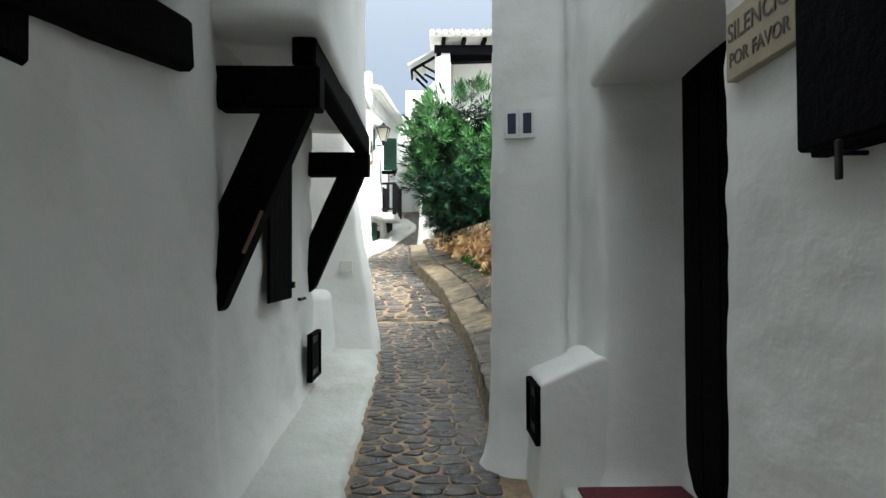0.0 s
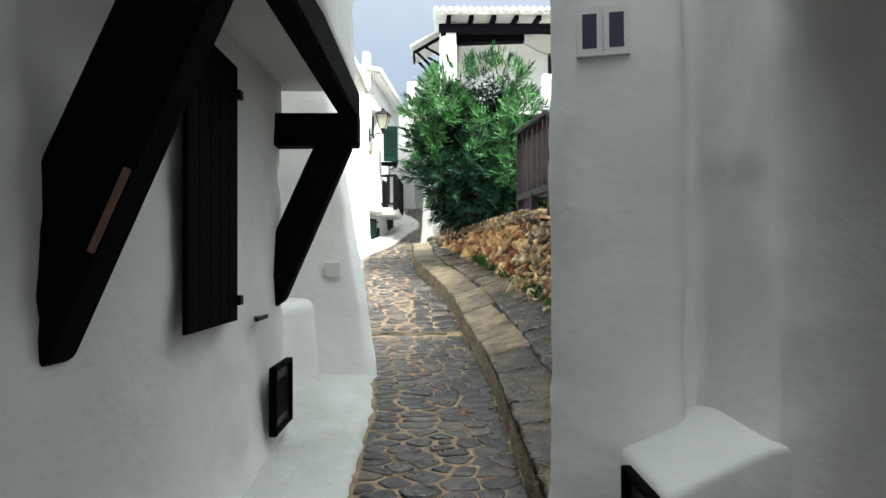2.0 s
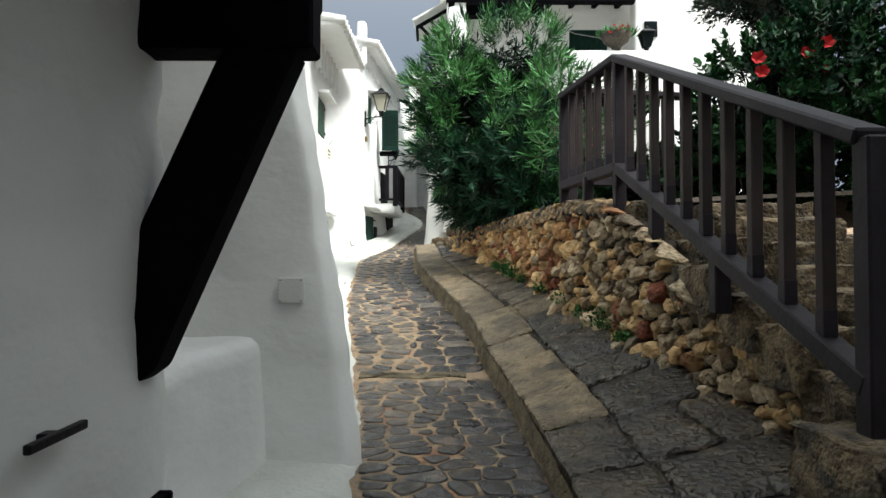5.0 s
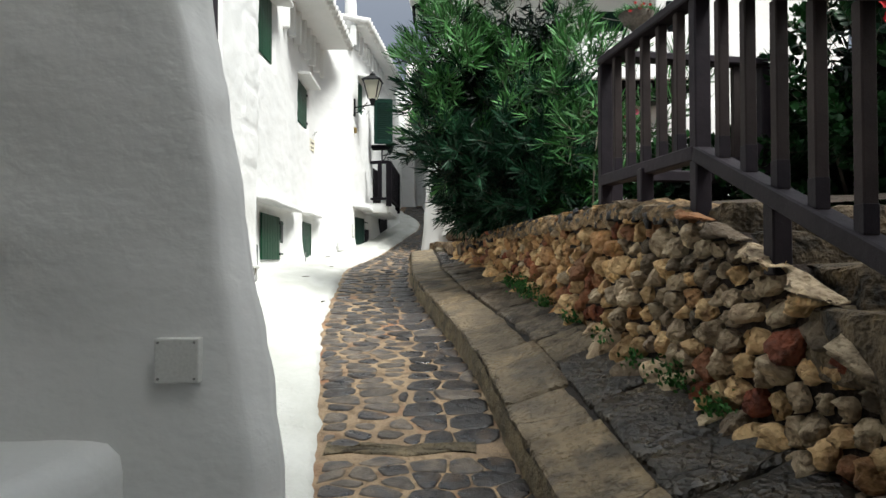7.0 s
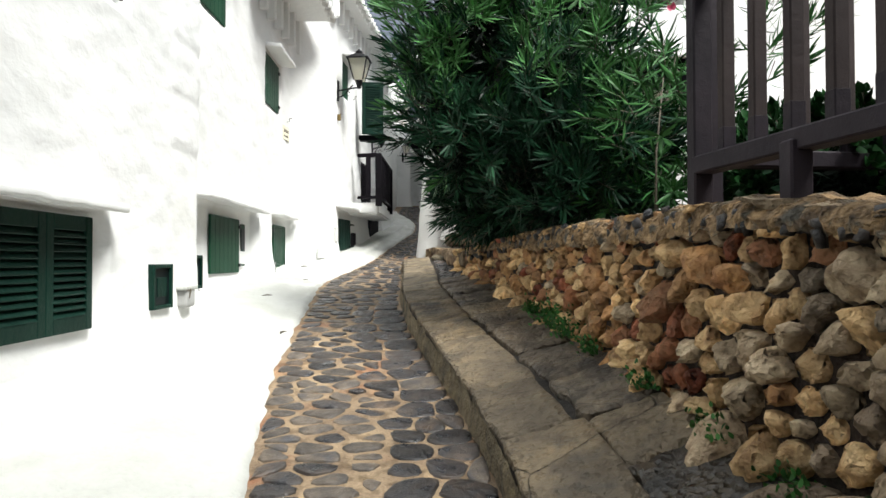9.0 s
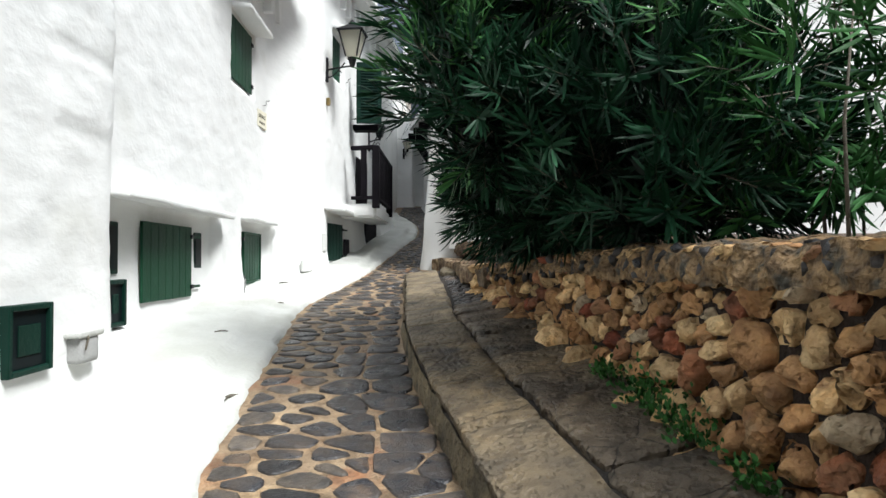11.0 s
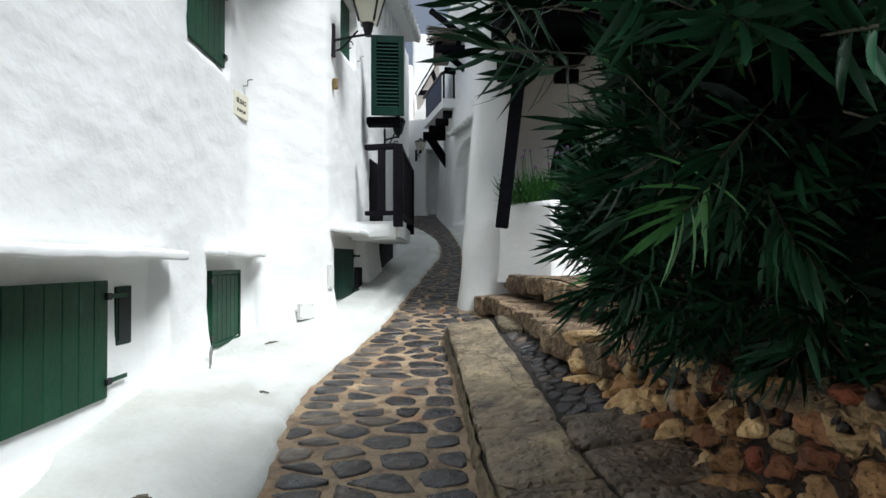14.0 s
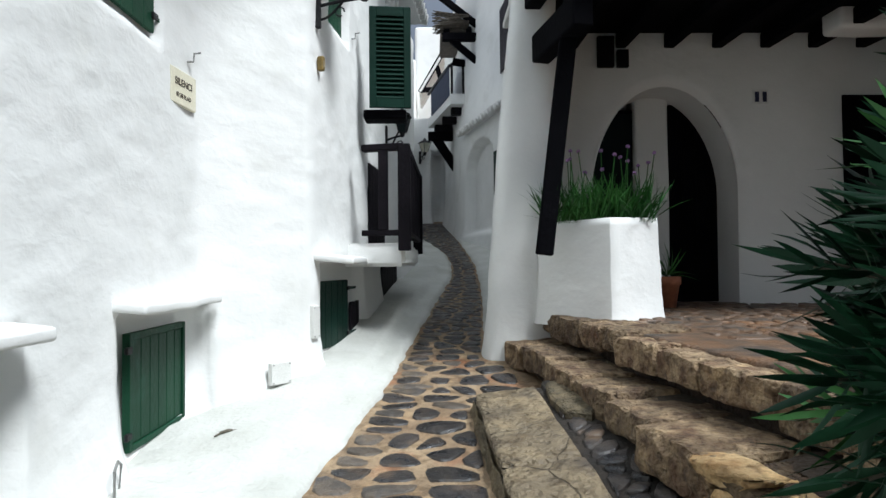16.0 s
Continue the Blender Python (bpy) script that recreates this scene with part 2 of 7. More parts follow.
PAVE_DAMP_SHADE = mat("damp_shaded_paving_stone", (0.062, 0.048, 0.032), (0.022, 0.020, 0.017), 0.20, 0.22, 0.45, 0.012, vary=0.40, stain=(0.085, 0.060, 0.036), stain_size=0.22, stain_at=0.60, speck=0.35, rough2=0.55, crack=0.42, pit=0.04, blotch=0.10)
BED = mat("pavement_bedding", (0.022, 0.015, 0.009), (0.010, 0.008, 0.006), 0.2, 0.85, 0.7, 0.014)
KERB = mat("kerb_face_stone", (0.17, 0.1318, 0.0765), (0.102, 0.08075, 0.04675), 0.25, 0.8, 0.7, 0.014, vary=0.2, stain=(0.051, 0.0425, 0.0255), stain_size=0.3, stain_at=0.55, blotch=0.05, pit=0.02)


def rock_mat(name, a, b, stain):
    return mat(name, a, b, 0.09, 0.85, 0.7, 0.012, vary=0.30, stain=stain, stain_size=0.12, stain_at=0.62, speck=0.30, pit=0.045, blotch=0.06, tint=(0.50, 0.30, 0.14) if "grey" not in name else (0.26, 0.17, 0.10), island=name.endswith("_rest"))


ROCK_TONES = [
    ("rock_cream", (0.76, 0.55, 0.29), (0.52, 0.32, 0.14), (0.24, 0.12, 0.06)),
    ("rock_ochre", (0.50, 0.28, 0.115), (0.30, 0.14, 0.055), (0.56, 0.38, 0.20)),
    ("rock_rust", (0.24, 0.055, 0.022), (0.13, 0.032, 0.016), (0.34, 0.16, 0.07)),
    ("rock_grey", (0.60, 0.48, 0.32), (0.34, 0.26, 0.17), (0.12, 0.085, 0.055)),
    ("rock_grey_dark", (0.22, 0.18, 0.13), (0.13, 0.108, 0.08), (0.30, 0.20, 0.12)),
]
ROCKS = [rock_mat(*r) for r in ROCK_TONES]
ROCKS_REST = [rock_mat(r[0] + "_rest", *r[1:]) for r in ROCK_TONES]
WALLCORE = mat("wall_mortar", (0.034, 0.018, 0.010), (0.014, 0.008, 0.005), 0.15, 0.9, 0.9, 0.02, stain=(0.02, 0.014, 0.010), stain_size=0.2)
CAPPING = mat("wall_capping", (0.36, 0.235, 0.115), (0.11, 0.070, 0.036), 0.09, 0.9, 1.0, 0.02, stain=(0.07, 0.065, 0.05), stain_size=0.08, stain_at=0.52, blotch=0.03, pit=0.025)
STEPSTONE = mat("step_stone", (0.25, 0.185, 0.108), (0.11, 0.080, 0.048), 0.12, 0.85, 1.0, 0.018, vary=0.3, stain=(0.035, 0.030, 0.024), stain_size=0.16, stain_at=0.52, speck=0.7, pit=0.03, blotch=0.05)
OCHRESTEP = mat("ochre_step_stone", (0.30, 0.215, 0.125), (0.135, 0.085, 0.048), 0.10, 0.85, 1.0, 0.018, vary=0.3, stain=(0.10, 0.055, 0.03), stain_size=0.16, stain_at=0.53, speck=0.7, pit=0.025, blotch=0.05)
SOIL = mat("garden_soil", (0.07, 0.05, 0.035), (0.04, 0.03, 0.02), 0.3, 0.95, 0.8, 0.02)
TERRACE = mat("terrace_paving", (0.15, 0.085, 0.046), (0.055, 0.044, 0.034), 0.2, 0.4, 0.7, 0.015, stain=(0.20, 0.105, 0.05), stain_size=0.5, rough2=0.7)
TERRACOTTA = mat("terracotta", (0.38, 0.14, 0.07), (0.28, 0.10, 0.05), 0.05, 0.8, 0.3, 0.006)
REDMAT = mat("red_doormat", (0.13, 0.015, 0.025), (0.09, 0.012, 0.02), 0.05, 0.95, 0.6, 0.004)
NUMBER_TILE = mat("white_number_tile", (0.80, 0.80, 0.78), (0.74, 0.74, 0.72), 0.1, 0.35, 0.05, 0.01)
INK = mat("navy_ink", (0.012, 0.014, 0.05), (0.016, 0.02, 0.06), 0.05, 0.4, 0.0)
SIGN_TAN = mat("tan_sign_tile", (0.36, 0.29, 0.18), (0.31, 0.25, 0.155), 0.1, 0.4, 0.1, 0.01)
SIGN_CREAM = mat("cream_sign_tile", (0.78, 0.74, 0.58), (0.73, 0.69, 0.53), 0.1, 0.4, 0.1, 0.01)
SIGN_INK = mat("brown_sign_ink", (0.05, 0.035, 0.022), (0.06, 0.045, 0.03), 0.05, 0.5, 0.0)
PLASTIC = mat("white_plastic", (0.74, 0.74, 0.71), (0.70, 0.70, 0.67), 0.2, 0.45, 0.0)
OLIVE_METAL = mat("old_brass", (0.25, 0.17, 0.05), (0.17, 0.12, 0.04), 0.05, 0.5, 0.2, 0.004, metal=0.4)
GREYPAINT = mat("grey_paint", (0.40, 0.40, 0.39), (0.34, 0.34, 0.33), 0.3, 0.8, 0.2, 0.01)
RED = mat("red_paint", (0.45, 0.03, 0.03), (0.38, 0.025, 0.025), 0.1, 0.5, 0.0)
BLUECLOTH = mat("navy_cloth", (0.012, 0.022, 0.055), (0.018, 0.03, 0.07), 0.1, 0.8, 0.2, 0.006)
THATCH = mat("dry_thatch", (0.10, 0.085, 0.065), (0.05, 0.042, 0.035), 0.05, 0.95, 0.6, 0.01)
PINKWOOD = mat("worn_bare_wood", (0.20, 0.11, 0.08), (0.15, 0.08, 0.055), 0.08, 0.8, 0.3, 0.006)


def leaf_mat(name, a, b, tip):
    m = mat(name, a, b, 0.5, 0.45, 0.0, 0.02, vary=0.45, island=True, spec=0.14)
    p = m.node_tree.nodes["Principled BSDF"]
    p.inputs["Transmission Weight"].default_value = 0.0
    p.inputs["Subsurface Weight"].default_value = 0.0
    return m


LEAF = leaf_mat("oleander_leaf", (0.007, 0.034, 0.016), (0.015, 0.056, 0.025), None)
LEAF_SHADE = leaf_mat("shade_dark_leaf", (0.002, 0.008, 0.004), (0.004, 0.013, 0.006), None)
LEAF_LIT_YOUNG = leaf_mat("lit_young_oleander_leaf", (0.055, 0.165, 0.045), (0.085, 0.22, 0.07), None)
LEAF_FRESH = leaf_mat("fresh_oleander_leaf", (0.028, 0.100, 0.028), (0.055, 0.155, 0.045), None)
LEAF_DARK = leaf_mat("hibiscus_leaf", (0.010, 0.045, 0.013), (0.022, 0.08, 0.02), None)
LEAF_GREY = leaf_mat("olive_leaf", (0.022, 0.042, 0.026), (0.04, 0.062, 0.038), None)
GRASS = leaf_mat("strap_leaf", (0.022, 0.085, 0.018), (0.042, 0.13, 0.028), None)
STEM = mat("grey_bark", (0.13, 0.11, 0.08), (0.08, 0.07, 0.05), 0.08, 0.85, 0.6, 0.008)
PETAL_RED = mat("red_petal", (0.55, 0.015, 0.02), (0.42, 0.01, 0.015), 0.05, 0.6, 0.0)
PETAL_LILAC = mat("lilac_petal", (0.42, 0.24, 0.48), (0.34, 0.18, 0.42), 0.05, 0.6, 0.0)
PETAL_PINK = mat("pink_petal", (0.6, 0.1, 0.2), (0.5, 0.06, 0.14), 0.05, 0.6, 0.0)

GLASS = bpy.data.materials.new("lantern_glass")
GLASS.use_nodes = True
_p = GLASS.node_tree.nodes["Principled BSDF"]
_p.inputs["Base Color"].default_value = (0.80, 0.77, 0.62, 1)
_p.inputs["Roughness"].default_value = 0.35
_p.inputs["Transmission Weight"].default_value = 0.6
DARKGLASS = bpy.data.materials.new("meter_glass")
DARKGLASS.use_nodes = True
_p = DARKGLASS.node_tree.nodes["Principled BSDF"]
_p.inputs["Base Color"].default_value = (0.006, 0.010, 0.011, 1)
_p.inputs["Specular IOR Level"].default_value = 0.08
_p.inputs["Roughness"].default_value = 0.3

# ---- the plan ----
# height of the street along its length
G = lerp_table([(-40, -0.4), (-6, -0.05), (0, 0), (3, 0.02), (6, 0.22), (8.5, 0.45), (9.34, 0.58), (10.06, 0.77), (11, 0.93), (12.28, 1.16), (13.34, 1.35), (14.5, 1.5), (16, 1.68), (18, 1.92), (21.2, 2.44), (25, 3.1), (30, 3.9), (34, 4.2), (60, 4.4)])
# left edge of the cobbles
LX = lerp_table([(-8, -0.5), (3.8, -0.52), (5.2, -0.56), (6.67, -0.58), (8.3, -0.72), (9.9, -0.98), (11.5, -1.26), (12.6, -1.36), (13.7, -1.43), (14.9, -1.54), (15.5, -1.52), (16.5, -1.32), (17.5, -1.16), (18.3, -1.08), (18.9, -0.98), (20.4, -0.78), (21.85, -0.56), (23.0, -0.55), (23.9, -0.62), (25.2, -0.9), (26.5, -1.2), (34, -1.2)])
# street edge of the kerb
KX = lerp_table([(3.5, 0.46), (5.8, 0.48), (7.2, 0.47), (8.46, 0.42), (9.3, 0.31), (10.3, 0.19), (11.1, 0.06), (12.1, -0.17), (12.9, -0.33), (14, -0.46), (15.3, -0.50), (16.85, -0.57)])
KH = lerp_table([(3, 0.20), (9, 0.20), (12.3, 0.20), (14, 0.15), (16.9, 0.13)])
# foot of the dry-stone wall, and its height over the street
WX = lerp_table([(5, 1.75), (6.4, 1.62), (8.0, 1.38), (8.8, 1.22), (9.5, 1.08), (10.4, 0.93), (11.8, 0.74), (12.3, 0.66), (13.4, 0.42), (14.7, 0.26), (16.4, 0.02), (18.2, -0.22)])
WH = lerp_table([(4, 0.30), (7, 0.42), (8.8, 0.52), (10.4, 0.43), (11.8, 0.36), (13.4, 0.28), (15, 0.24), (16.9, 0.2)])
WTOP = lerp_table([(6, 0.95), (6.6, 1.05), (7.2, 1.25), (8.0, 1.6), (8.6, 1.9), (9.1, 2.05), (9.6, 2.12), (12.5, 2.12), (13.4, 2.06), (14.4, 2.03), (15.5, 2.02), (18.3, 2.1)])
# right edge of the cobbles beyond the kerb
RX = lerp_table([(16.8, -0.05), (17.8, -0.20), (18.0, -0.39), (20.7, -0.2), (22.8, -0.14), (25.6, -0.28), (29.3, -0.54), (34, -0.9)])


# ---- large structure ----
def smooth_path(pts, step, rounds=2):
    p = [Vector((x, y)) for x, y in pts]
    for _ in range(rounds):
        q = [p[0]]
        for a, b in zip(p, p[1:]):
            d = min(0.25, 0.10 / max((b - a).length, 1e-6))
            q += [a.lerp(b, d), a.lerp(b, 1 - d)]
        p = q + [p[-1]]
    out, carry = [p[0]], 0.0
    for a, b in zip(p, p[1:]):
        n = max(1, round((b - a).length / step)) if (b - a).length > step * 0.6 else 1
        out += [a.lerp(b, k / n) for k in range(1, n + 1)]
    return out


def facade(name, path, side, z0, z1, thick, relief=(), flare=0.06, flare_h=0.18, amp=0.012, step=0.06, label="", material=None):
    """A hand-plastered wall along a path, with rounded corners, sunk or raised fields (y0, y1, z0, z1, depth) and a swelling foot."""
    material = material or PLASTER
    top = z1 if callable(z1) else (lambda y: z1)
    p = smooth_path(path, step)
    nrm = []
    for i in range(len(p)):
        d = (p[min(i + 1, len(p) - 1)] - p[max(i - 1, 0)]).normalized()
        nrm.append(Vector((d.y, -d.x)) * side)
    rows = int((max(top(q.y) for q in p) - z0) / step) + 2
    verts, faces = [], []
    for q, n in zip(p, nrm):
        zt = top(q.y)
        for k in range(rows):
            z = min(z0 + step * k, zt)
            off = wob(q.x, q.y, z, amp * 0.9, 0.6) + wob(q.x, q.y, z * 2.0, amp * 0.6, 0.22)
            off += flare * math.exp(-max(z - G(q.y), 0) / flare_h)
            for y0, y1, a, b, dep, *soft in relief:
                b = b - (b - a) * 0.36 * (1 - max(0.0, 1 - ((q.y - (y0 + y1) / 2) / ((y1 - y0) / 2)) ** 2) ** 0.5) if len(soft) > 1 else b
                e = soft[0] if soft else 0.035
                f = min((q.y - y0) / e, (y1 - q.y) / e, (z - a) / e, (b - z) / e) + 0.5
                f = max(0.0, min(1.0, f))
                off += dep * f * f * (3 - 2 * f)
            verts.append((q.x + n.x * off, q.y + n.y * off, z))
    m = len(p)
    flip = side > 0
    for i in range(m - 1):
        for k in range(rows - 1):
            f = (i * rows + k, (i + 1) * rows + k, (i + 1) * rows + k + 1, i * rows + k + 1)
            faces.append(f if flip else tuple(reversed(f)))
    b0 = len(verts)
    for q, n in zip(p, nrm):
        verts += [(q.x - n.x * thick, q.y - n.y * thick, z0), (q.x - n.x * thick, q.y - n.y * thick, top(q.y))]
    for i in range(m - 1):
        a, b = b0 + 2 * i, b0 + 2 * i + 2
        for f in ((a, a + 1, b + 1, b), (i * rows + rows - 1, (i + 1) * rows + rows - 1, b + 1, a + 1)):
            faces.append(f if flip else tuple(reversed(f)))
    for i in (0, m - 1):
        a = b0 + 2 * i
        f = [i * rows + k for k in range(rows)] + [a + 1, a]
        faces.append(f)
    ob = new(name, mesh(name, verts, faces, material))
    return tagged(ob, label, "wall", kind="structure")


def lump(name, lo, hi, round_=0.05, amp=0.012, cell=0.12, material=None, label="", category="wall", kind="structure", shape=None, parent=None, m=None):
    """A plastered block with soft edges and an uneven skin."""
    bm = bmesh.new()
    box(bm, lo, hi, round_, None, 3)
    for ax in range(3):
        n = int((hi[ax] - lo[ax]) / cell)
        if n > 1:
            for k in range(1, n):
                co = [0, 0, 0]
                co[ax] = lo[ax] + (hi[ax] - lo[ax]) * k / n
                no = [0, 0, 0]
                no[ax] = 1
                bmesh.ops.bisect_plane(bm, geom=bm.verts[:] + bm.edges[:] + bm.faces[:], plane_co=co, plane_no=no)
    for v in bm.verts:
        if shape:
            v.co = Vector(shape(v.co.copy()))
        c = v.co.copy()
        v.co += Vector((wob(c.x, c.y, c.z, amp, 0.5), wob(c.y + 9, c.z, c.x, amp, 0.5), wob(c.z + 5, c.x, c.y, amp, 0.5)))
        if m is not None:
            v.co = m @ v.co
    ob = part(name, bm, material or PLASTER, parent, "", True)
    if parent is None:
        tagged(ob, label, category, kind=kind)
    return ob


# ground sheet
xs = [-400, -80, -20, -8, -4] + list(np.arange(-3, 3.01, 0.25)) + [4, 6, 9, 20, 80, 400]
ys = [-400, -80, -20] + list(np.arange(-8, 34.01, 0.2)) + [60, 120, 400]
gv = [(x, y, G(y) - 0.003 + (wob(x, y, 0, 0.007, 0.35) if abs(x) < 3 else 0)) for y in ys for x in xs]
gf = [(j * len(xs) + i, j * len(xs) + i + 1, (j + 1) * len(xs) + i + 1, (j + 1) * len(xs) + i) for j in range(len(ys) - 1) for i in range(len(xs) - 1)]
tagged(new("ground", mesh("ground", gv, gf, MORTAR)), "sandy ochre mortar bed of a sloping cobbled lane", "ground", kind="structure")

# facade line of the second white house
FX = lambda y: -1.70 + 0.12 * (y - 17.55)


def white_wall_x(y):
    return float(np.interp(y, [-8, 3, 3.4, 5.9, 6.2, 7.6, 9.2, 16.4, 16.8, 17.3, 22.6, 23.2, 27], [-1.15, -1.15, -1.26, -1.3, -2.0, -2.0, -2.4, -2.4, -2.2, -1.8, FX(22.6) - 0.05, -1.8, -1.9]))


# limewashed strip between cobbles and the white houses
RISE = lerp_table([(15.2, 1.0), (15.8, 0.35), (16.9, 0.35), (17.5, 1.0)])


def lime_z(x, y, a, b):
    """Top of the white strip: a low step runs along it, and it climbs to the house walls."""
    f = (x - a) / (b - a)
    return G(y) + 0.040 + RISE(y) * (0.07 * f * min(1, abs(b - a)) + (0.05 * max(0, min(1, (f - 0.27) * 11)) if y > 8 else 0.0)) + wob(x, y, 1, 0.012, 0.4)


lv, lf, cols = [], [], 22
ly = list(np.arange(-7, 27.01, 0.06))
for y in ly:
    a, b = LX(y) + wob(0, y, 3, 0.035, 0.25) + wob(4, y, 3, 0.015, 0.07), white_wall_x(y)
    lv.append((a + 0.02, y, G(y) - 0.08))
    for k in range(cols):
        f = k / (cols - 1)
        x = a + (b - a) * f
        z = lime_z(x, y, a, b)
        if k == 0:
            z -= 0.03
        lv.append((x, y, z))
n = cols + 1
for j in range(len(ly) - 1):
    for k in range(cols):
        lf.append((j * n + k, (j + 1) * n + k, (j + 1) * n + k + 1, j * n + k + 1))
tagged(new("pavement_white", mesh("pavement_white", lv, lf, LIME)), "limewashed white pavement strip along the cobbles", "pavement", kind="structure")

# limewashed foot along the far houses on the other side
EWX = lerp_table([(18.0, -0.30), (18.3, -0.25), (19.3, 0.36), (22.4, 0.56), (23.2, 0.48), (25.6, -0.10), (29.4, -0.40)])
ev, ef, ey = [], [], list(np.arange(18.2, 29.3, 0.08))
for y in ey:
    a, b = RX(y) - 0.01 + wob(2, y, 3, 0.03, 0.25), EWX(y) + 0.06
    ev.append((a - 0.02, y, G(y) - 0.08))
    for k in range(8):
        f = k / 7
        x = a + (b - a) * f
        ev.append((x, y, G(y) + 0.03 + 0.16 * f * min(1, max(0.2, b - a)) + wob(x, y, 1, 0.014, 0.3)))
for j in range(len(ey) - 1):
    for k in range(8):
        ef.append((j * 9 + k, j * 9 + k + 1, (j + 1) * 9 + k + 1, (j + 1) * 9 + k))
tagged(new("pavement_far", mesh("pavement_far", ev, ef, LIME)), "limewashed sloping foot of the far white houses", "pavement", kind="structure")

# near house on the lane's west side
facade("wall_west", [(-1.10, -7), (-1.08, 3.02), (-1.10, 3.20), (-1.15, 3.32), (-1.185, 6.15), (-1.20, 6.25), (-1.28, 6.32), (-2.3, 6.36)], 1, -0.3, 5.8, 0.4, flare=0.10, flare_h=0.25, amp=0.020, label="hand-plastered whitewashed house wall with a swollen foot")


def buttress():
    # the ridge between the shaded and the lit face, and the outer edge
    ex = lerp_table([(0.1, -0.66), (0.6, -0.73), (1.09, -0.80), (1.74, -0.905), (2.23, -0.975), (2.62, -1.05), (3.6, -1.14), (9, -1.16)])
    xc = lerp_table([(0.1, -0.585), (0.72, -0.672), (1.27, -0.745), (1.66, -0.82), (2.08, -0.892), (2.42, -0.938), (2.8, -1.0), (3.6, -1.07), (9, -1.1)])
    yc = lerp_table([(0.1, -0.20), (0.45, -0.15), (0.94, -0.05), (1.5, 0.0), (9, 0.0)])
    vs, fs, zs, n_ = [], [], list(np.arange(0.1, 5.8, 0.06)), 0
    for z in zs:
        x, y, e, ye = xc(z), 7.79 + yc(z), ex(z), 7.645 + yc(z)
        segs = [(-2.2, ye + 0.04, 16), (e - 0.06, ye + 0.005, 2), (e, ye + 0.012, 2), (e + 0.02, ye + 0.035, 4), (x, y, 4), (x - 0.05, y + 0.10, 8), (x - 0.42, y + 0.42, 10), (-2.3, 9.25, 1)]
        pts = []
        for (xa, ya, m_), (xb, yb, _) in zip(segs, segs[1:]):
            pts += [Vector((xa + (xb - xa) * i / m_, ya + (yb - ya) * i / m_)) for i in range(m_)]
        pts.append(Vector(segs[-1][:2]))
        n_ = len(pts)
        vs += [(q.x + wob(q.x, q.y, z, 0.018, 0.35) + wob(q.x, q.y, z, 0.007, 0.10), q.y + wob(q.y, q.x, z, 0.016, 0.45), z) for q in pts]
    for j in range(len(zs) - 1):
        for k in range(n_):
            fs.append((j * n_ + k, j * n_ + (k + 1) % n_, (j + 1) * n_ + (k + 1) % n_, (j + 1) * n_ + k))
    fs.append(tuple(range((len(zs) - 1) * n_, len(zs) * n_)))
    tagged(new("wall_buttress", mesh("wall_buttress", vs, fs, PLASTER)), "leaning whitewashed buttress at the house corner", "wall", kind="structure")


buttress()
# plastered hump in the corner between wall and buttress
lump("wall_hump", (-2.1, 6.0, 0.1), (-1.16, 7.75, 1.12), 0.10, 0.02, 0.1, label="rounded plastered hump at the foot of the buttress", shape=lambda c: (c.x - 0.12 * max(0, c.z - 0.5) + 0.10 * max(0, 0.5 - c.z), c.y, c.z - 0.28 * max(0, 6.9 - c.y) * (c.z > 0.6)) if c.x < -1.6 else (c.x - 0.12 * max(0, c.z - 0.5) + 0.10 * max(0, 0.5 - c.z) - 0.22 * max(0, 7.45 - c.y), c.y, c.z - 0.28 * max(0, 6.9 - c.y) * (c.z > 0.6)))
# jettied upper floor over the lane
lump("wall_jetty", (-1.6, 3.08, 2.65), (-0.555, 6.42, 5.8), 0.07, 0.02, 0.14, label="whitewashed jettied upper storey with rounded edges", shape=lambda c: (c.x - (0.034 * (c.y - 3.08) if c.x > -1.0 else 0), c.y, c.z + (0.035 * (c.y - 3.08) if c.z < 3 else 0)))
lump("wall_jetty_south", (-1.6, -3.0, 2.50), (-0.62, 2.52, 5.8), 0.07, 0.02, 0.2, label="whitewashed overhanging upper storey on black beams")
lump("wall_west_upper", (-2.4, -7, 5.75), (-1.0, 8.6, 6.05), 0.08, 0.02, 0.5, label="whitewashed parapet of the near house")

# house with the deep door recess on the east side
# upper height and long eastward run are unseen, added to shade the lane
facade("wall_east", [(0.97, -7), (0.98, 2.02), (1.02, 2.12), (1.42, 2.16), (1.46, 2.3), (1.46, 3.35), (1.42, 3.48), (1.0, 3.52), (0.965, 3.57), (0.985, 4.04), (0.90, 4.07), (0.865, 3.94), (0.62, 3.995), (0.47, 4.035), (0.415, 4.12), (0.405, 4.20), (0.46, 4.30), (0.8, 4.36), (10.5, 4.6)], -1, -0.3, 12.5, 0.3,
       flare=0.09, flare_h=0.20, amp=0.016, step=0.05, label="hand-plastered whitewashed house wall with a rounded corner pier")
# unseen wall added east of the garden to cut skylight in the near lane
facade("wall_garden_east", [(5.7, 4.55), (5.7, 10.9), (6.0, 11.0), (9.5, 11.0)], -1, 0.0, 7.6, 0.3, amp=0.012, step=0.25, label="unseen whitewashed wall added to cut skylight over the stairs")
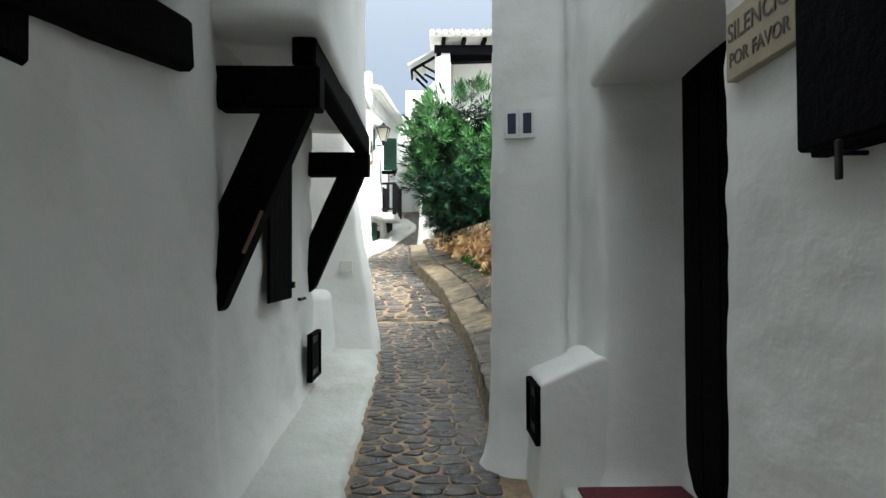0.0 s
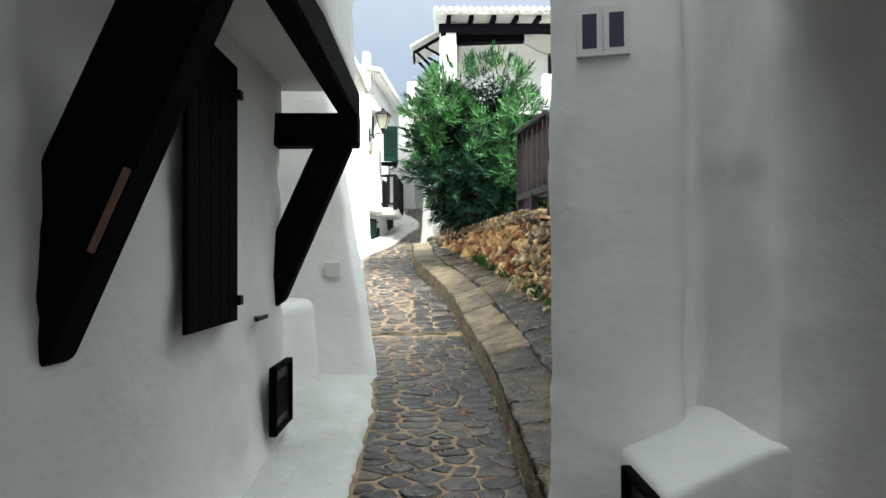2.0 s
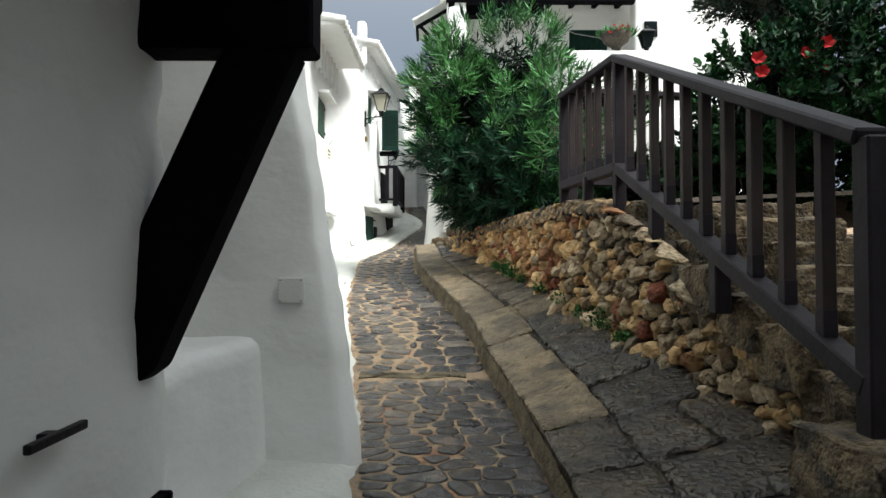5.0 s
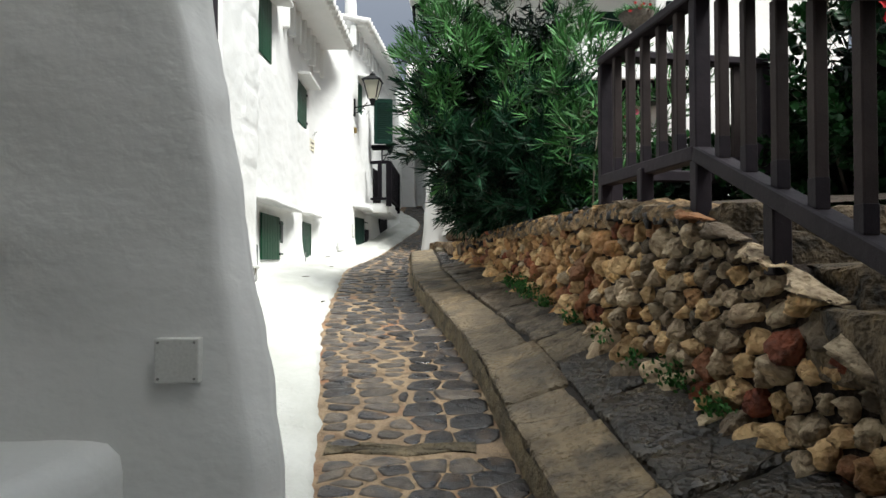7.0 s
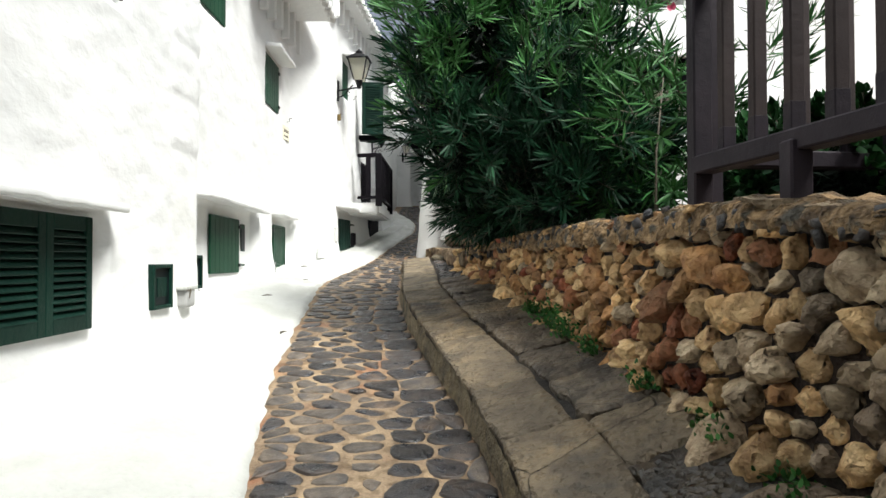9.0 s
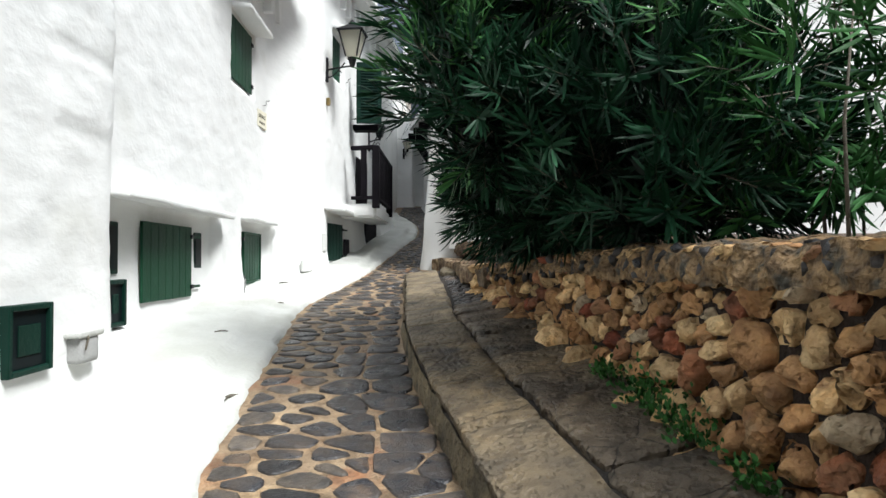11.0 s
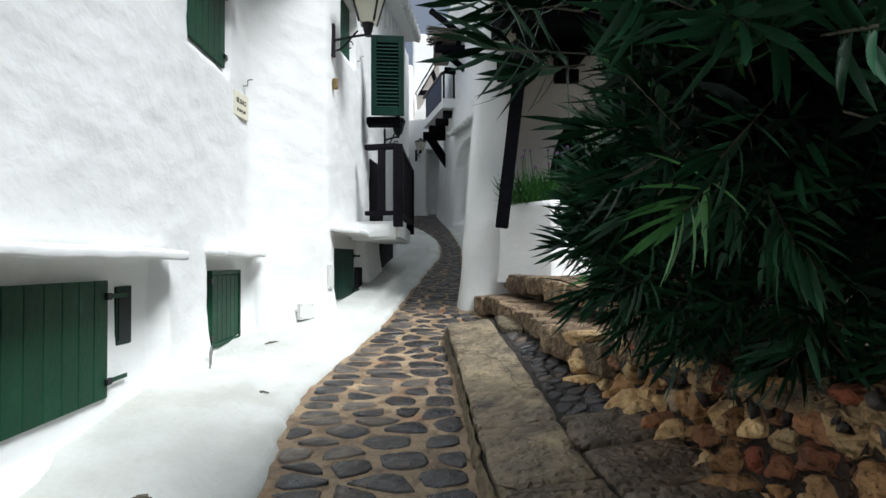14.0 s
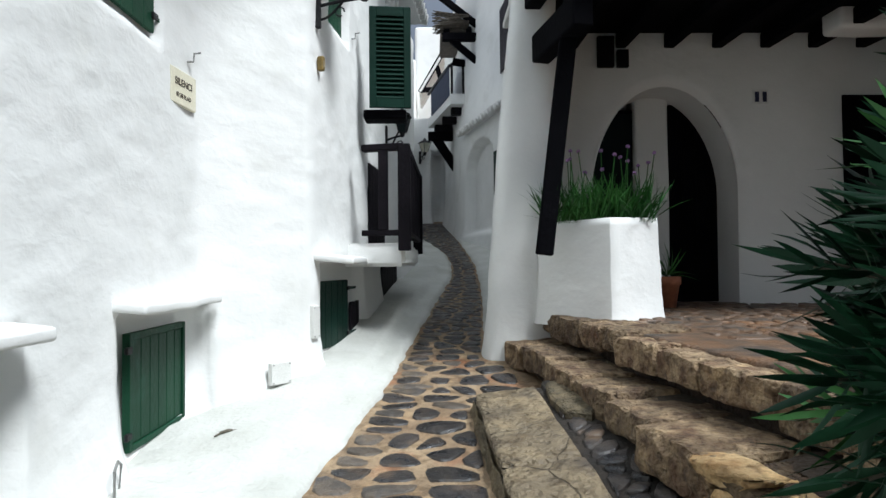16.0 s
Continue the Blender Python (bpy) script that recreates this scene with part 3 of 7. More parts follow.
# plastered foot with a sloping top between the pier and the door recess
lump("wall_foot", (0.62, 3.515, -0.1), (1.30, 4.2, 0.76), 0.03, 0.006, 0.06, label="plastered wall foot with a sloping top", shape=lambda c: (c.x - 0.10 * max(0, 0.35 - c.z), c.y + 0.05 * max(0, c.z - 0.6) + 0.20 * max(0, c.x - 0.98), c.z + (min(0.15, 0.44 * (c.x - 0.62)) if c.z > 0.7 else 0)))
lump("wall_lintel", (0.90, 1.95, 2.46), (1.75, 3.62, 8.9), 0.05, 0.012, 0.15, label="plastered lintel over the door recess", shape=lambda c: (c.x + 0.03, c.y, c.z + (0.05 * math.sin(math.pi * (c.y - 1.95) / 1.67) if c.z < 3 else 0)))
lump("door_sill", (0.72, 2.0, -0.05), (1.6, 3.5, 0.19), 0.03, 0.006, 0.2, material=LIME, label="limewashed doorstep", category="step")
# closing walls behind the start and roofs above
# not in view; its height is set to hold back skylight from the south
facade("wall_south", [(1.2, -6.5), (-1.3, -6.5)], -1, -0.3, 7.6, 0.3, label="unseen plain whitewashed wall closing the lane")

# white houses up the lane, in one run
W1 = -2.34


def top1(y):
    return float(np.interp(y, [14.38, 14.42, 16.9, 17.0, 22], [6.9, 5.62, 5.62, 6.2, 6.2]))


facade("wall_north_west", [(-2.22, 8.9), (-2.24, 12.86), (W1, 12.97), (W1, 16.72), (-2.29, 16.84), (-1.82, 17.34), (-1.73, 17.40), (-1.70, 17.55), (FX(22.6), 22.6), (FX(22.6) - 0.15, 22.8), (-2.3, 23.1)], 1, 0.6, top1, 0.35,
       relief=[(13.0, 15.12, 1.58, 2.50, -0.10), (15.86, 16.86, 1.72, 2.52, -0.10), (10.0, 11.25, 1.2, 2.22, -0.10), (17.62, 18.95, 1.9, 2.78, -0.10), (13.1, 14.05, 4.35, 5.3, -0.05), (15.46, 16.30, 3.98, 4.75, -0.05), (10.75, 11.5, 3.6, 4.5, -0.10), (17.86, 18.46, 4.74, 5.42, -0.10), (19.85, 21.1, 2.2, 2.9, -0.08),
               (12.25, 12.96, 4.55, 9.0, 0.018, 0.12), (12.25, 12.96, 3.74, 4.50, 0.014, 0.06), (12.25, 12.96, 3.28, 3.68, 0.014, 0.06), (12.25, 12.96, 2.84, 3.22, 0.014, 0.06)],
       flare=0.10, flare_h=0.16, amp=0.011, step=0.042, label="thickly whitewashed house fronts in a row")


def eave(name, pts, drop, ribs, label, reach=0.34):
    """A tiled eave: rounded cover tiles side by side on a slab, with plaster ribs below."""
    e = thing(name, label, "roof edge", kind="structure")
    for (xa, ya, za), (xb, yb, zb) in zip(pts, pts[1:]):
        a, b = Vector((xa, ya, za)), Vector((xb, yb, zb))
        d = (b - a).normalized()
        out = Vector((d.y, -d.x, 0))
        bm = bmesh.new()
        beam(bm, a - out * (0.45 - reach), b - out * (0.45 - reach), 0.75, 0.07, 0.015)
        part("slab", bm, PLASTER, e)
        n = int((b - a).length / 0.19)
        for k in range(n + 1):
            p = a.lerp(b, k / n)
            bm = bmesh.new()
            rod(bm, [p - out * 0.5 + Vector((0, 0, 0.20)), p + out * reach + Vector((0, 0, 0.03))], [0.062, 0.085], 8)
            part("tile", bm, TILE_WHITE, e, smooth=True)
        if ribs:
            n = int((b - a).length / 0.32)
            for k in range(n + 1):
                p = a.lerp(b, k / max(n, 1)) - out * (reach - 0.07)
                bm = bmesh.new()
                box(bm, (-0.05, -0.032, -drop), (0.07, 0.032, -0.02), 0.015, on_wall(p, (out.x, out.y)) @ pose(0, 0, 0, 0, 0, 90))
                part("rib", bm, PLASTER, e)
    return e


eave("roof_eave", [(W1 + 0.3, 14.45, 5.66), (-1.98, 16.9, 5.66)], 0.55, True, "whitewashed eave of round tiles on plaster ribs")
eave("roof_eave", [(FX(17.3) + 0.16, 17.3, 6.26), (FX(21.8) + 0.10, 21.8, 6.26)], 0.40, True, "whitewashed eave of round tiles on plaster ribs", 0.20)
lump("chimney", (-1.86, 17.28, 6.2), (-1.64, 17.55, 6.82), 0.10, 0.012, 0.12, label="small rounded whitewashed chimney", category="chimney", kind="")


def lintel(name, y0, y1, z, x0, x1, th=0.055):
    bm = bmesh.new()
    box(bm, (x0, y0, z), (x1, y1, z + th), 0.016, None, 2)
    for k in range(1, 12):
        bmesh.ops.bisect_plane(bm, geom=bm.verts[:] + bm.edges[:] + bm.faces[:], plane_co=(0, y0 + (y1 - y0) * k / 12, 0), plane_no=(0, 1, 0))
    for v in bm.verts:
        v.co.z += wob(v.co.x, v.co.y, 0, 0.012, 0.35) - 0.10 * (v.co.x - x0)
        v.co.x += wob(v.co.z, v.co.y, 4, 0.012, 0.3)
    tagged(part(name, bm, PLASTER, smooth=True), "thin whitewashed drip slab over a window", "drip slab", kind="structure")


lintel("trim_drip_slab", 12.95, 15.1, 2.51, -2.50, -2.18)
lintel("trim_drip_slab", 15.78, 16.84, 2.54, -2.50, -2.18)
lintel("trim_drip_slab", 9.6, 11.25, 2.22, -2.36, -2.08)
lintel("trim_drip_slab", 15.44, 16.36, 4.76, -2.50, -2.14)
lintel("trim_drip_slab", 17.45, 18.6, 2.78, -1.75, -1.42)
lintel("trim_drip_slab", 17.86, 18.5, 5.45, -1.80, -1.45)
lintel("trim_drip_slab", 13.0, 14.1, 5.30, -2.50, -2.10)

# terrace and garden ground behind the dry-stone wall
tv, tf, ty = [], [], list(np.arange(9.0, 17.61, 0.2))
for y in ty:
    for k in range(14):
        f = k / 13
        x = WX(y) + 0.22 + (8.5 - WX(y)) * f ** 2
        tv.append((x, y, min(2.06, WTOP(y) - 0.04) + 0.25 * f + wob(x, y, 2, 0.03, 0.4)))
for j in range(len(ty) - 1):
    for k in range(13):
        tf.append((j * 14 + k, j * 14 + k + 1, (j + 1) * 14 + k + 1, (j + 1) * 14 + k))
tagged(new("garden_soil", mesh("garden_soil", tv, tf, SOIL)), "dark bare soil of a raised garden", "soil", kind="structure")

# house with the arched porch
lump("floor_terrace", (0.20, 14.3, 1.6), (6.0, 19.6, 2.30), 0.03, 0.008, 0.35, material=TERRACE, label="terrace of worn brown stone paving", category="terrace", shape=lambda c: (c.x + (0.16 * max(0, 18.2 - c.y) if c.x < 1.2 else 0), c.y, c.z))


def arch_wall():
    """The porch's back wall with its arched opening, inner wall behind it."""
    cx, half, spring, rise, z0, z1, y = 1.575, 0.755, 3.50, 1.06, 2.2, 5.3, 19.15
    foot = lambda x: z0 if abs(x - cx) >= half else spring + rise * (1 - ((x - cx) / half) ** 2) ** 0.55
    xs_ = sorted(set([round(v, 4) for v in np.arange(0.16, 6.01, 0.08)] + [cx + half * math.sin(a_) for a_ in np.linspace(-math.pi / 2, math.pi / 2, 33)]))
    cols_, vs, fs, n_ = [], [], [], 26
    for x in xs_:
        for f_ in ([foot(x)] if abs(abs(x - cx) - half) > 1e-6 else ([z0, spring] if x < cx else [spring, z0])):
            cols_.append((x, f_))
    for x, f_ in cols_:
        for k in range(n_):
            z = f_ + (z1 - f_) * k / (n_ - 1)
            e = abs(math.hypot((x - cx) / half, max(0, z - spring) / rise) - 1)
            lip = 0.05 * max(0, 1 - e / 0.10) ** 2
            vs.append((x, y + lip + wob(x, z, 3, 0.012, 0.5), z))
    m_ = len(cols_)
    for i in range(m_ - 1):
        if cols_[i + 1][0] - cols_[i][0] > 1e-6:
            fs += [(i * n_ + k, (i + 1) * n_ + k, (i + 1) * n_ + k + 1, i * n_ + k + 1) for k in range(n_ - 1)]
    edge = [(cx - half, z0)] + [(cx - half * math.cos(a_), foot(cx - half * math.cos(a_)) if 0 < k < 32 else spring) for k, a_ in enumerate(np.linspace(0, math.pi, 33))] + [(cx + half, z0)]
    o = len(vs)
    for x, z in edge:
        vs += [(x, y + 0.05, z), (x, y + 0.52, z)]
    fs += [(o + 2 * i + 1, o + 2 * i + 3, o + 2 * i + 2, o + 2 * i) for i in range(len(edge) - 1)]
    o = len(vs)
    for x in (0.16, 6.0):
        vs += [(x, y, z1), (x, y + 0.52, z1)]
    fs += [(o, o + 2, o + 3, o + 1)]
    tagged(new("wall_porch", mesh("wall_porch", vs, fs, PLASTER)), "white plastered porch wall with a round arch", "wall", kind="structure")
    lump("wall_porch_inner", (0.2, 19.95, 2.2), (6.0, 20.3, 5.2), 0.02, 0.01, 0.5, label="white plastered inner wall behind the arch")
    lump("wall_porch_cheek", (1.42, 19.62, 2.2), (1.78, 20.0, 4.9), 0.03, 0.01, 0.3, label="white plastered cheek between door and window")


arch_wall()


def pier39():
    xl = lerp_table([(1.5, -0.52), (2.0, -0.43), (2.4, -0.38), (3.06, -0.33), (4.03, -0.26), (5.0, -0.15), (6.0, 0.0), (9, 0.1)])
    vs, fs, zs = [], [], list(np.arange(1.4, 6.6, 0.08))
    for z in zs:
        x = xl(z)
        pts = smooth_path([(0.30, 19.2), (0.28, 18.25), (0.22, 18.08), (x + 0.1, 18.04), (x, 18.14), (x + 0.11, 19.0), (x + 0.30, 20.3), (0.5, 20.3)], 0.07, 3)
        pts = [pts[min(int(k * len(pts) / 48), len(pts) - 1)] for k in range(48)]
        vs += [(q.x + wob(q.x, q.y, z, 0.014, 0.4), q.y + wob(q.y, q.x, z, 0.014, 0.4), z) for q in pts]
    for j in range(len(zs) - 1):
        for k in range(48):
            fs.append((j * 48 + (k + 1) % 48, j * 48 + k, (j + 1) * 48 + k, (j + 1) * 48 + (k + 1) % 48))
    fs.append(tuple(reversed(range((len(zs) - 1) * 48, len(zs) * 48))))
    tagged(new("wall_pier", mesh("wall_pier", vs, fs, PLASTER)), "tapering whitewashed corner pier of the porch", "wall", kind="structure")


pier39()
lump("wall_upper_terrace", (2.95, 18.45, 4.9), (6.6, 18.75, 6.58), 0.05, 0.012, 0.3, label="white parapet wall of an upper terrace")
lump("wall_lower_east", (3.6, 18.2, 2.2), (8.5, 18.5, 4.95), 0.05, 0.012, 0.4, label="white garden wall under the upper terrace")
lump("wall_upper_house", (0.2, 20.4, 5.1), (5.4, 20.8, 8.6), 0.04, 0.012, 0.4, label="white upper storey behind the terrace")
lump("wall_upper_east", (4.96, 19.6, 4.9), (9.5, 20.0, 11.0), 0.08, 0.02, 0.5, label="tall white house wall")
lump("wall_upper_corner", (0.15, 18.6, 5.1), (0.60, 20.5, 8.0), 0.05, 0.014, 0.3, label="white corner pillar of the upper storey")

# far houses on the right and the end of the lane
facade("wall_north_east", [(0.30, 19.3), (0.42, 20.5), (0.50, 22.4), (0.42, 23.2), (-0.18, 25.6), (-0.23, 25.9), (-0.48, 29.3)], -1, 1.8, 8.6, 0.35, relief=[(23.75, 25.45, 3.35, 5.08, -0.20, 0.03, 1)], flare=0.10, flare_h=0.3, amp=0.012, step=0.05, label="whitewashed house wall with a shallow blind arch")
facade("wall_end", [(-3.2, 29.9), (-0.92, 29.6), (-0.86, 29.66), (-0.86, 30.2), (-0.47, 30.2), (-0.46, 29.5), (1.5, 29.2)], 1, 2.6, 6.7, 0.3, amp=0.018, step=0.09, label="white end wall at the lane's bend with a doorway recess")
lump("wall_end_arch", (-1.0, 29.62, 5.80), (-0.3, 30.3, 6.7), 0.06, 0.015, 0.2, label="white arch over the recess at the bend")
lump("wall_far_house", (-1.39, 34.0, 3.0), (0.9, 38.0, 10.9), 0.1, 0.02, 0.5, label="plain white house above the bend")
lump("wall_far_left", (-3.6, 23.0, 2.3), (-1.38, 29.8, 6.9), 0.1, 0.02, 0.4, label="white house at the bend")
lump("wall_far_roof", (-3.4, 31.0, 5.0), (-1.3, 35.0, 8.8), 0.1, 0.02, 0.5, label="plain white house far up the hill")

# roofs and back walls that close the houses
def flat_roof(name, lo, hi, label):
    lump(name, lo, hi, 0.04, 0.01, 1.2, TILE_WHITE, label, "roof")


flat_roof("roof_west", (-7.0, -7.0, 5.5), (-1.25, 8.4, 5.7), "flat whitewashed roof of the near house")
flat_roof("roof_east", (1.1, -7.0, 12.1), (10.4, 4.4, 12.3), "flat whitewashed roof over the added height of the near house")
flat_roof("roof_north_west", (-8.0, 9.0, 6.5), (-2.35, 14.3, 6.7), "flat whitewashed roof behind the facade")
flat_roof("roof_north_west", (-8.0, 14.4, 5.35), (-2.35, 23.0, 5.55), "flat whitewashed roof behind the eaves")
flat_roof("roof_porch_house", (0.5, 19.2, 5.22), (6.0, 20.5, 5.35), "flat whitewashed roof over the porch wall")
flat_roof("roof_north_east", (0.75, 20.9, 8.3), (6.0, 29.0, 8.5), "flat whitewashed roof of the far house")
facade("wall_west_back", [(-7.0, -7.0), (-7.0, 8.4)], -1, -0.3, 5.6, 0.3, amp=0.01, step=0.6, label="plain whitewashed back wall")
facade("wall_east_back", [(10.4, 4.5), (10.4, -7.0)], -1, -0.3, 12.2, 0.3, amp=0.01, step=0.6, label="plain whitewashed back wall")
facade("wall_north_back", [(-8.0, 9.0), (-8.0, 23.0)], -1, -0.3, 5.5, 0.3, amp=0.01, step=0.6, label="plain whitewashed back wall")


# ---- timber braces and beams of the near house ----
def brace(y):
    b = thing("timber_bracket", "black-stained timber bracket under the jetty", "bracket", "brackets under the jetty")
    bm = bmesh.new()
    box(bm, (-1.24, y, 2.29), (-0.60, y + 0.16, 2.52), 0.012)
    part("arm", bm, BLACKWOOD, b)
    bm = bmesh.new()
    prof = [(-1.24, 1.56), (-0.91, 2.29), (-0.65, 2.29), (-1.13, 1.20), (-1.24, 1.12)]
    f = [bm.verts.new((x, y + 0.005, z)) for x, z in prof]
    g = [bm.verts.new((x, y + 0.155, z)) for x, z in prof]
    bm.faces.new(f)
    bm.faces.new(list(reversed(g)))
    for i in range(5):
        j = (i + 1) % 5
        bm.faces.new((f[j], f[i], g[i], g[j]))
    bmesh.ops.recalc_face_normals(bm, faces=bm.faces)
    bmesh.ops.bevel(bm, geom=bm.edges[:], offset=0.01, segments=1, affect="EDGES")
    part("strut", bm, BLACKWOOD, b)
    return b


near_brace = brace(3.35)
part("worn_patch", beam(bmesh.new(), (-1.010, 3.353, 1.50), (-0.910, 3.353, 1.73), 0.012, 0.020, 0.003, up=(1, 0, 0)), PINKWOOD, near_brace, "bare worn wood on the edge")
brace(6.00)
bm = beam(bmesh.new(), (-0.69, 3.36, 2.635), (-0.69, 6.34, 2.635), 0.13, 0.22, 0.014)
tagged(part("jetty_beam", bm, BLACKWOOD), "long black-stained beam carrying the jetty", "beam")
bm = beam(bmesh.new(), (-1.10, 2.66, 2.38), (-1.10, 0.6, 2.06), 0.18, 0.22, 0.02)
tagged(part("wall_beam", bm, BLACKWOOD), "black-stained sloping beam against the white wall", "beam")
bm = box(bmesh.new(), (-1.16, 1.0, 1.97), (-1.06, 1.66, 2.2), 0.015)
tagged(part("timber_block", bm, BLACKWOOD), "black-stained timber block under the sloping beam", "timber")


# ---- shutters and doors ----
def plank_shutter(name, m, w, h, material, label, n=6, hinges=True, framed=False, group="", side=1):
    """A closed plank shutter; local x along the wall, y out, z up from its foot."""
    s = thing(name, label, "shutter", group, m)
    fr = 0.035 if framed else 0.0
    if framed:
        for nm, lo, hi in (("frame_stile", (-w / 2, -0.02, 0), (-w / 2 + fr, 0.022, h)), ("frame_stile", (w / 2 - fr, -0.02, 0), (w / 2, 0.022, h)),
                           ("frame_rail", (-w / 2 + fr, -0.02, 0), (w / 2 - fr, 0.020, fr)), ("frame_rail", (-w / 2 + fr, -0.02, h - fr), (w / 2 - fr, 0.020, h))):
            part(nm, box(bmesh.new(), lo, hi, 0.004), material, s)
    pw = (w - 2 * fr) / n
    for k in range(n):
        x = -w / 2 + fr + pw * k
        part("plank", box(bmesh.new(), (x + 0.0015, -0.012, fr + 0.002), (x + pw - 0.0015, 0.012, h - fr - 0.002), 0.004), material, s)
    if hinges:
        for z in (0.14 * h, 0.86 * h):
            hg = part("hinge", box(bmesh.new(), (side * w / 2 - 0.02, 0.008, z - 0.018), (side * w / 2 + 0.035, 0.028, z + 0.018), 0.004), IRON, s)
            if not framed:
                part("hinge_strap", box(bmesh.new(), (side * w / 2 - 0.20, 0.010, z - 0.012), (side * w / 2 - 0.021, 0.017, z + 0.012), 0.002), material, hg)
    return s


def louvre_shutter(name, m, w, h, material, label, leaves=1, group=""):
    s = thing(name, label, "shutter", group, m)
    lw = w / leaves
    for q in range(leaves):
        x0 = -w / 2 + q * lw
        st = min(0.07, lw * 0.18)
        for nm, lo, hi in (("stile", (x0 + 0.002, -0.02, 0), (x0 + st, 0.02, h)), ("stile", (x0 + lw - st, -0.02, 0), (x0 + lw - 0.002, 0.02, h)),
                           ("rail", (x0 + st, -0.019, 0), (x0 + lw - st, 0.019, st * 1.3)), ("rail", (x0 + st, -0.019, h - st * 1.3), (x0 + lw - st, 0.019, h))):
            part(nm, box(bmesh.new(), lo, hi, 0.004), material, s)
        n = max(6, int((h - 2.6 * st) / 0.042))
        pitch = (h - 2.6 * st) / n
        board = part("back_board", box(bmesh.new(), (x0 + st, -0.018, st * 1.3), (x0 + lw - st, -0.012, h - st * 1.3)), material, s)
        for k in range(n):
            z = st * 1.3 + pitch * (k + 0.5)
            part("slat", box(bmesh.new(), (-lw / 2 + st, -0.004, -pitch * 0.62), (lw / 2 - st, 0.004, pitch * 0.62), 0.0, pose(x0 + lw / 2, 0.002, z, 38, 0, 0)), material, board)
    return s


E_OUT = (1, 0)
WIN = -2.415
plank_shutter("plank_shutter", on_wall((WIN, 14.09, 1.75), E_OUT), 0.95, 0.62, GREEN, "wide closed green plank shutter with black hinges", 7, True, side=-1)
plank_shutter("plank_shutter", on_wall((WIN + 0.03, 16.35, 1.80), E_OUT), 0.70, 0.60, GREEN, "small closed green framed plank shutter", 6, True, True, side=1)
plank_shutter("plank_shutter", on_wall((-2.37, 15.88, 4.02), E_OUT), 0.74, 0.68, GREEN, "closed green plank shutter of an upper window", 6, True, side=-1)
plank_shutter("plank_shutter", on_wall((-2.37, 13.56, 4.40), E_OUT), 0.70, 0.85, GREEN, "closed green plank shutter high on the white house", 6, False)
plank_shutter("plank_shutter", on_wall((-2.24, 11.12, 3.64), E_OUT), 0.62, 0.85, BROWNWOOD, "dark brown closed shutter of an upper window", 5, False)
louvre_shutter("louvre_shutter", on_wall((-2.31, 10.72, 1.46), E_OUT), 0.95, 0.70, GREENDARK, "two-leaf dark green louvred shutter, closed", 2)
FN = (1, -0.12)
plank_shutter("plank_shutter", on_wall((FX(18.05) - 0.05, 18.02, 2.06), (1, -0.22)), 0.78, 0.55, GREENDARK, "closed dark green plank shutter low in the white wall", 6, True, side=-1)
plank_shutter("plank_shutter", on_wall((FX(18.72) - 0.02, 18.70, 2.02), FN), 0.30, 0.38, BALCWOOD, "narrow dark brown shutter low in the white wall", 3, False)
plank_shutter("plank_shutter", on_wall((FX(20.45) - 0.02, 20.45, 2.22), FN), 0.95, 0.58, BALCWOOD, "dark shutter beneath the balcony", 6, False)
plank_shutter("plank_shutter", on_wall((FX(18.17) - 0.06, 18.17, 4.77), FN), 0.50, 0.62, GREEN, "closed green shutter of a small upper window", 4, False)
# the louvred shutter that stands open at a right angle to the wall
louvre_shutter("louvre_shutter", on_wall((FX(18.7) + 0.335, 18.72, 4.23), (0.10, -1)), 0.40, 0.97, GREENDARK, "dark green louvred shutter standing open", 1)
for y0, y1, z0, z1, nm in ((13.08, 13.31, 1.98, 2.34, "slit"), (14.70, 14.88, 2.0, 2.33, "slit")):
    w = thing("slit_window", "narrow slit window with a dark green frame", "window", "slit windows", on_wall((-2.437, (y0 + y1) / 2, z0), E_OUT))
    fr_ = part("frame", box(bmesh.new(), (-(y1 - y0) / 2, -0.02, 0), ((y1 - y0) / 2, 0.006, z1 - z0), 0.006), GREENDARK, w)
    part("pane", box(bmesh.new(), (-(y1 - y0) / 2 + 0.025, 0.006, 0.03), ((y1 - y0) / 2 - 0.025, 0.010, z1 - z0 - 0.03)), DARKGLASS, fr_)


def meter_door(m, w, h, label, material=GREENDARK):
    d = thing("meter_door", label, "utility box", "", m)
    for nm, lo, hi in (("stile", (-w / 2, -0.02, 0), (-w / 2 + 0.03, 0.03, h)), ("stile", (w / 2 - 0.03, -0.02, 0), (w / 2, 0.03, h)), ("rail", (-w / 2 + 0.03, -0.02, 0), (w / 2 - 0.03, 0.028, 0.03)), ("rail", (-w / 2 + 0.03, -0.02, h - 0.03), (w / 2 - 0.03, 0.028, h))):
        part(nm, box(bmesh.new(), lo, hi, 0.005), material, d)
    panel = part("panel", box(bmesh.new(), (-w / 2 + 0.03, -0.01, 0.03), (w / 2 - 0.03, 0.008, h - 0.03)), DARKGLASS, d)
    part("inner_plate", box(bmesh.new(), (-w / 2 + 0.08, 0.008, 0.09), (w / 2 - 0.09, 0.014, h - 0.1), 0.004), material, panel)
    return d


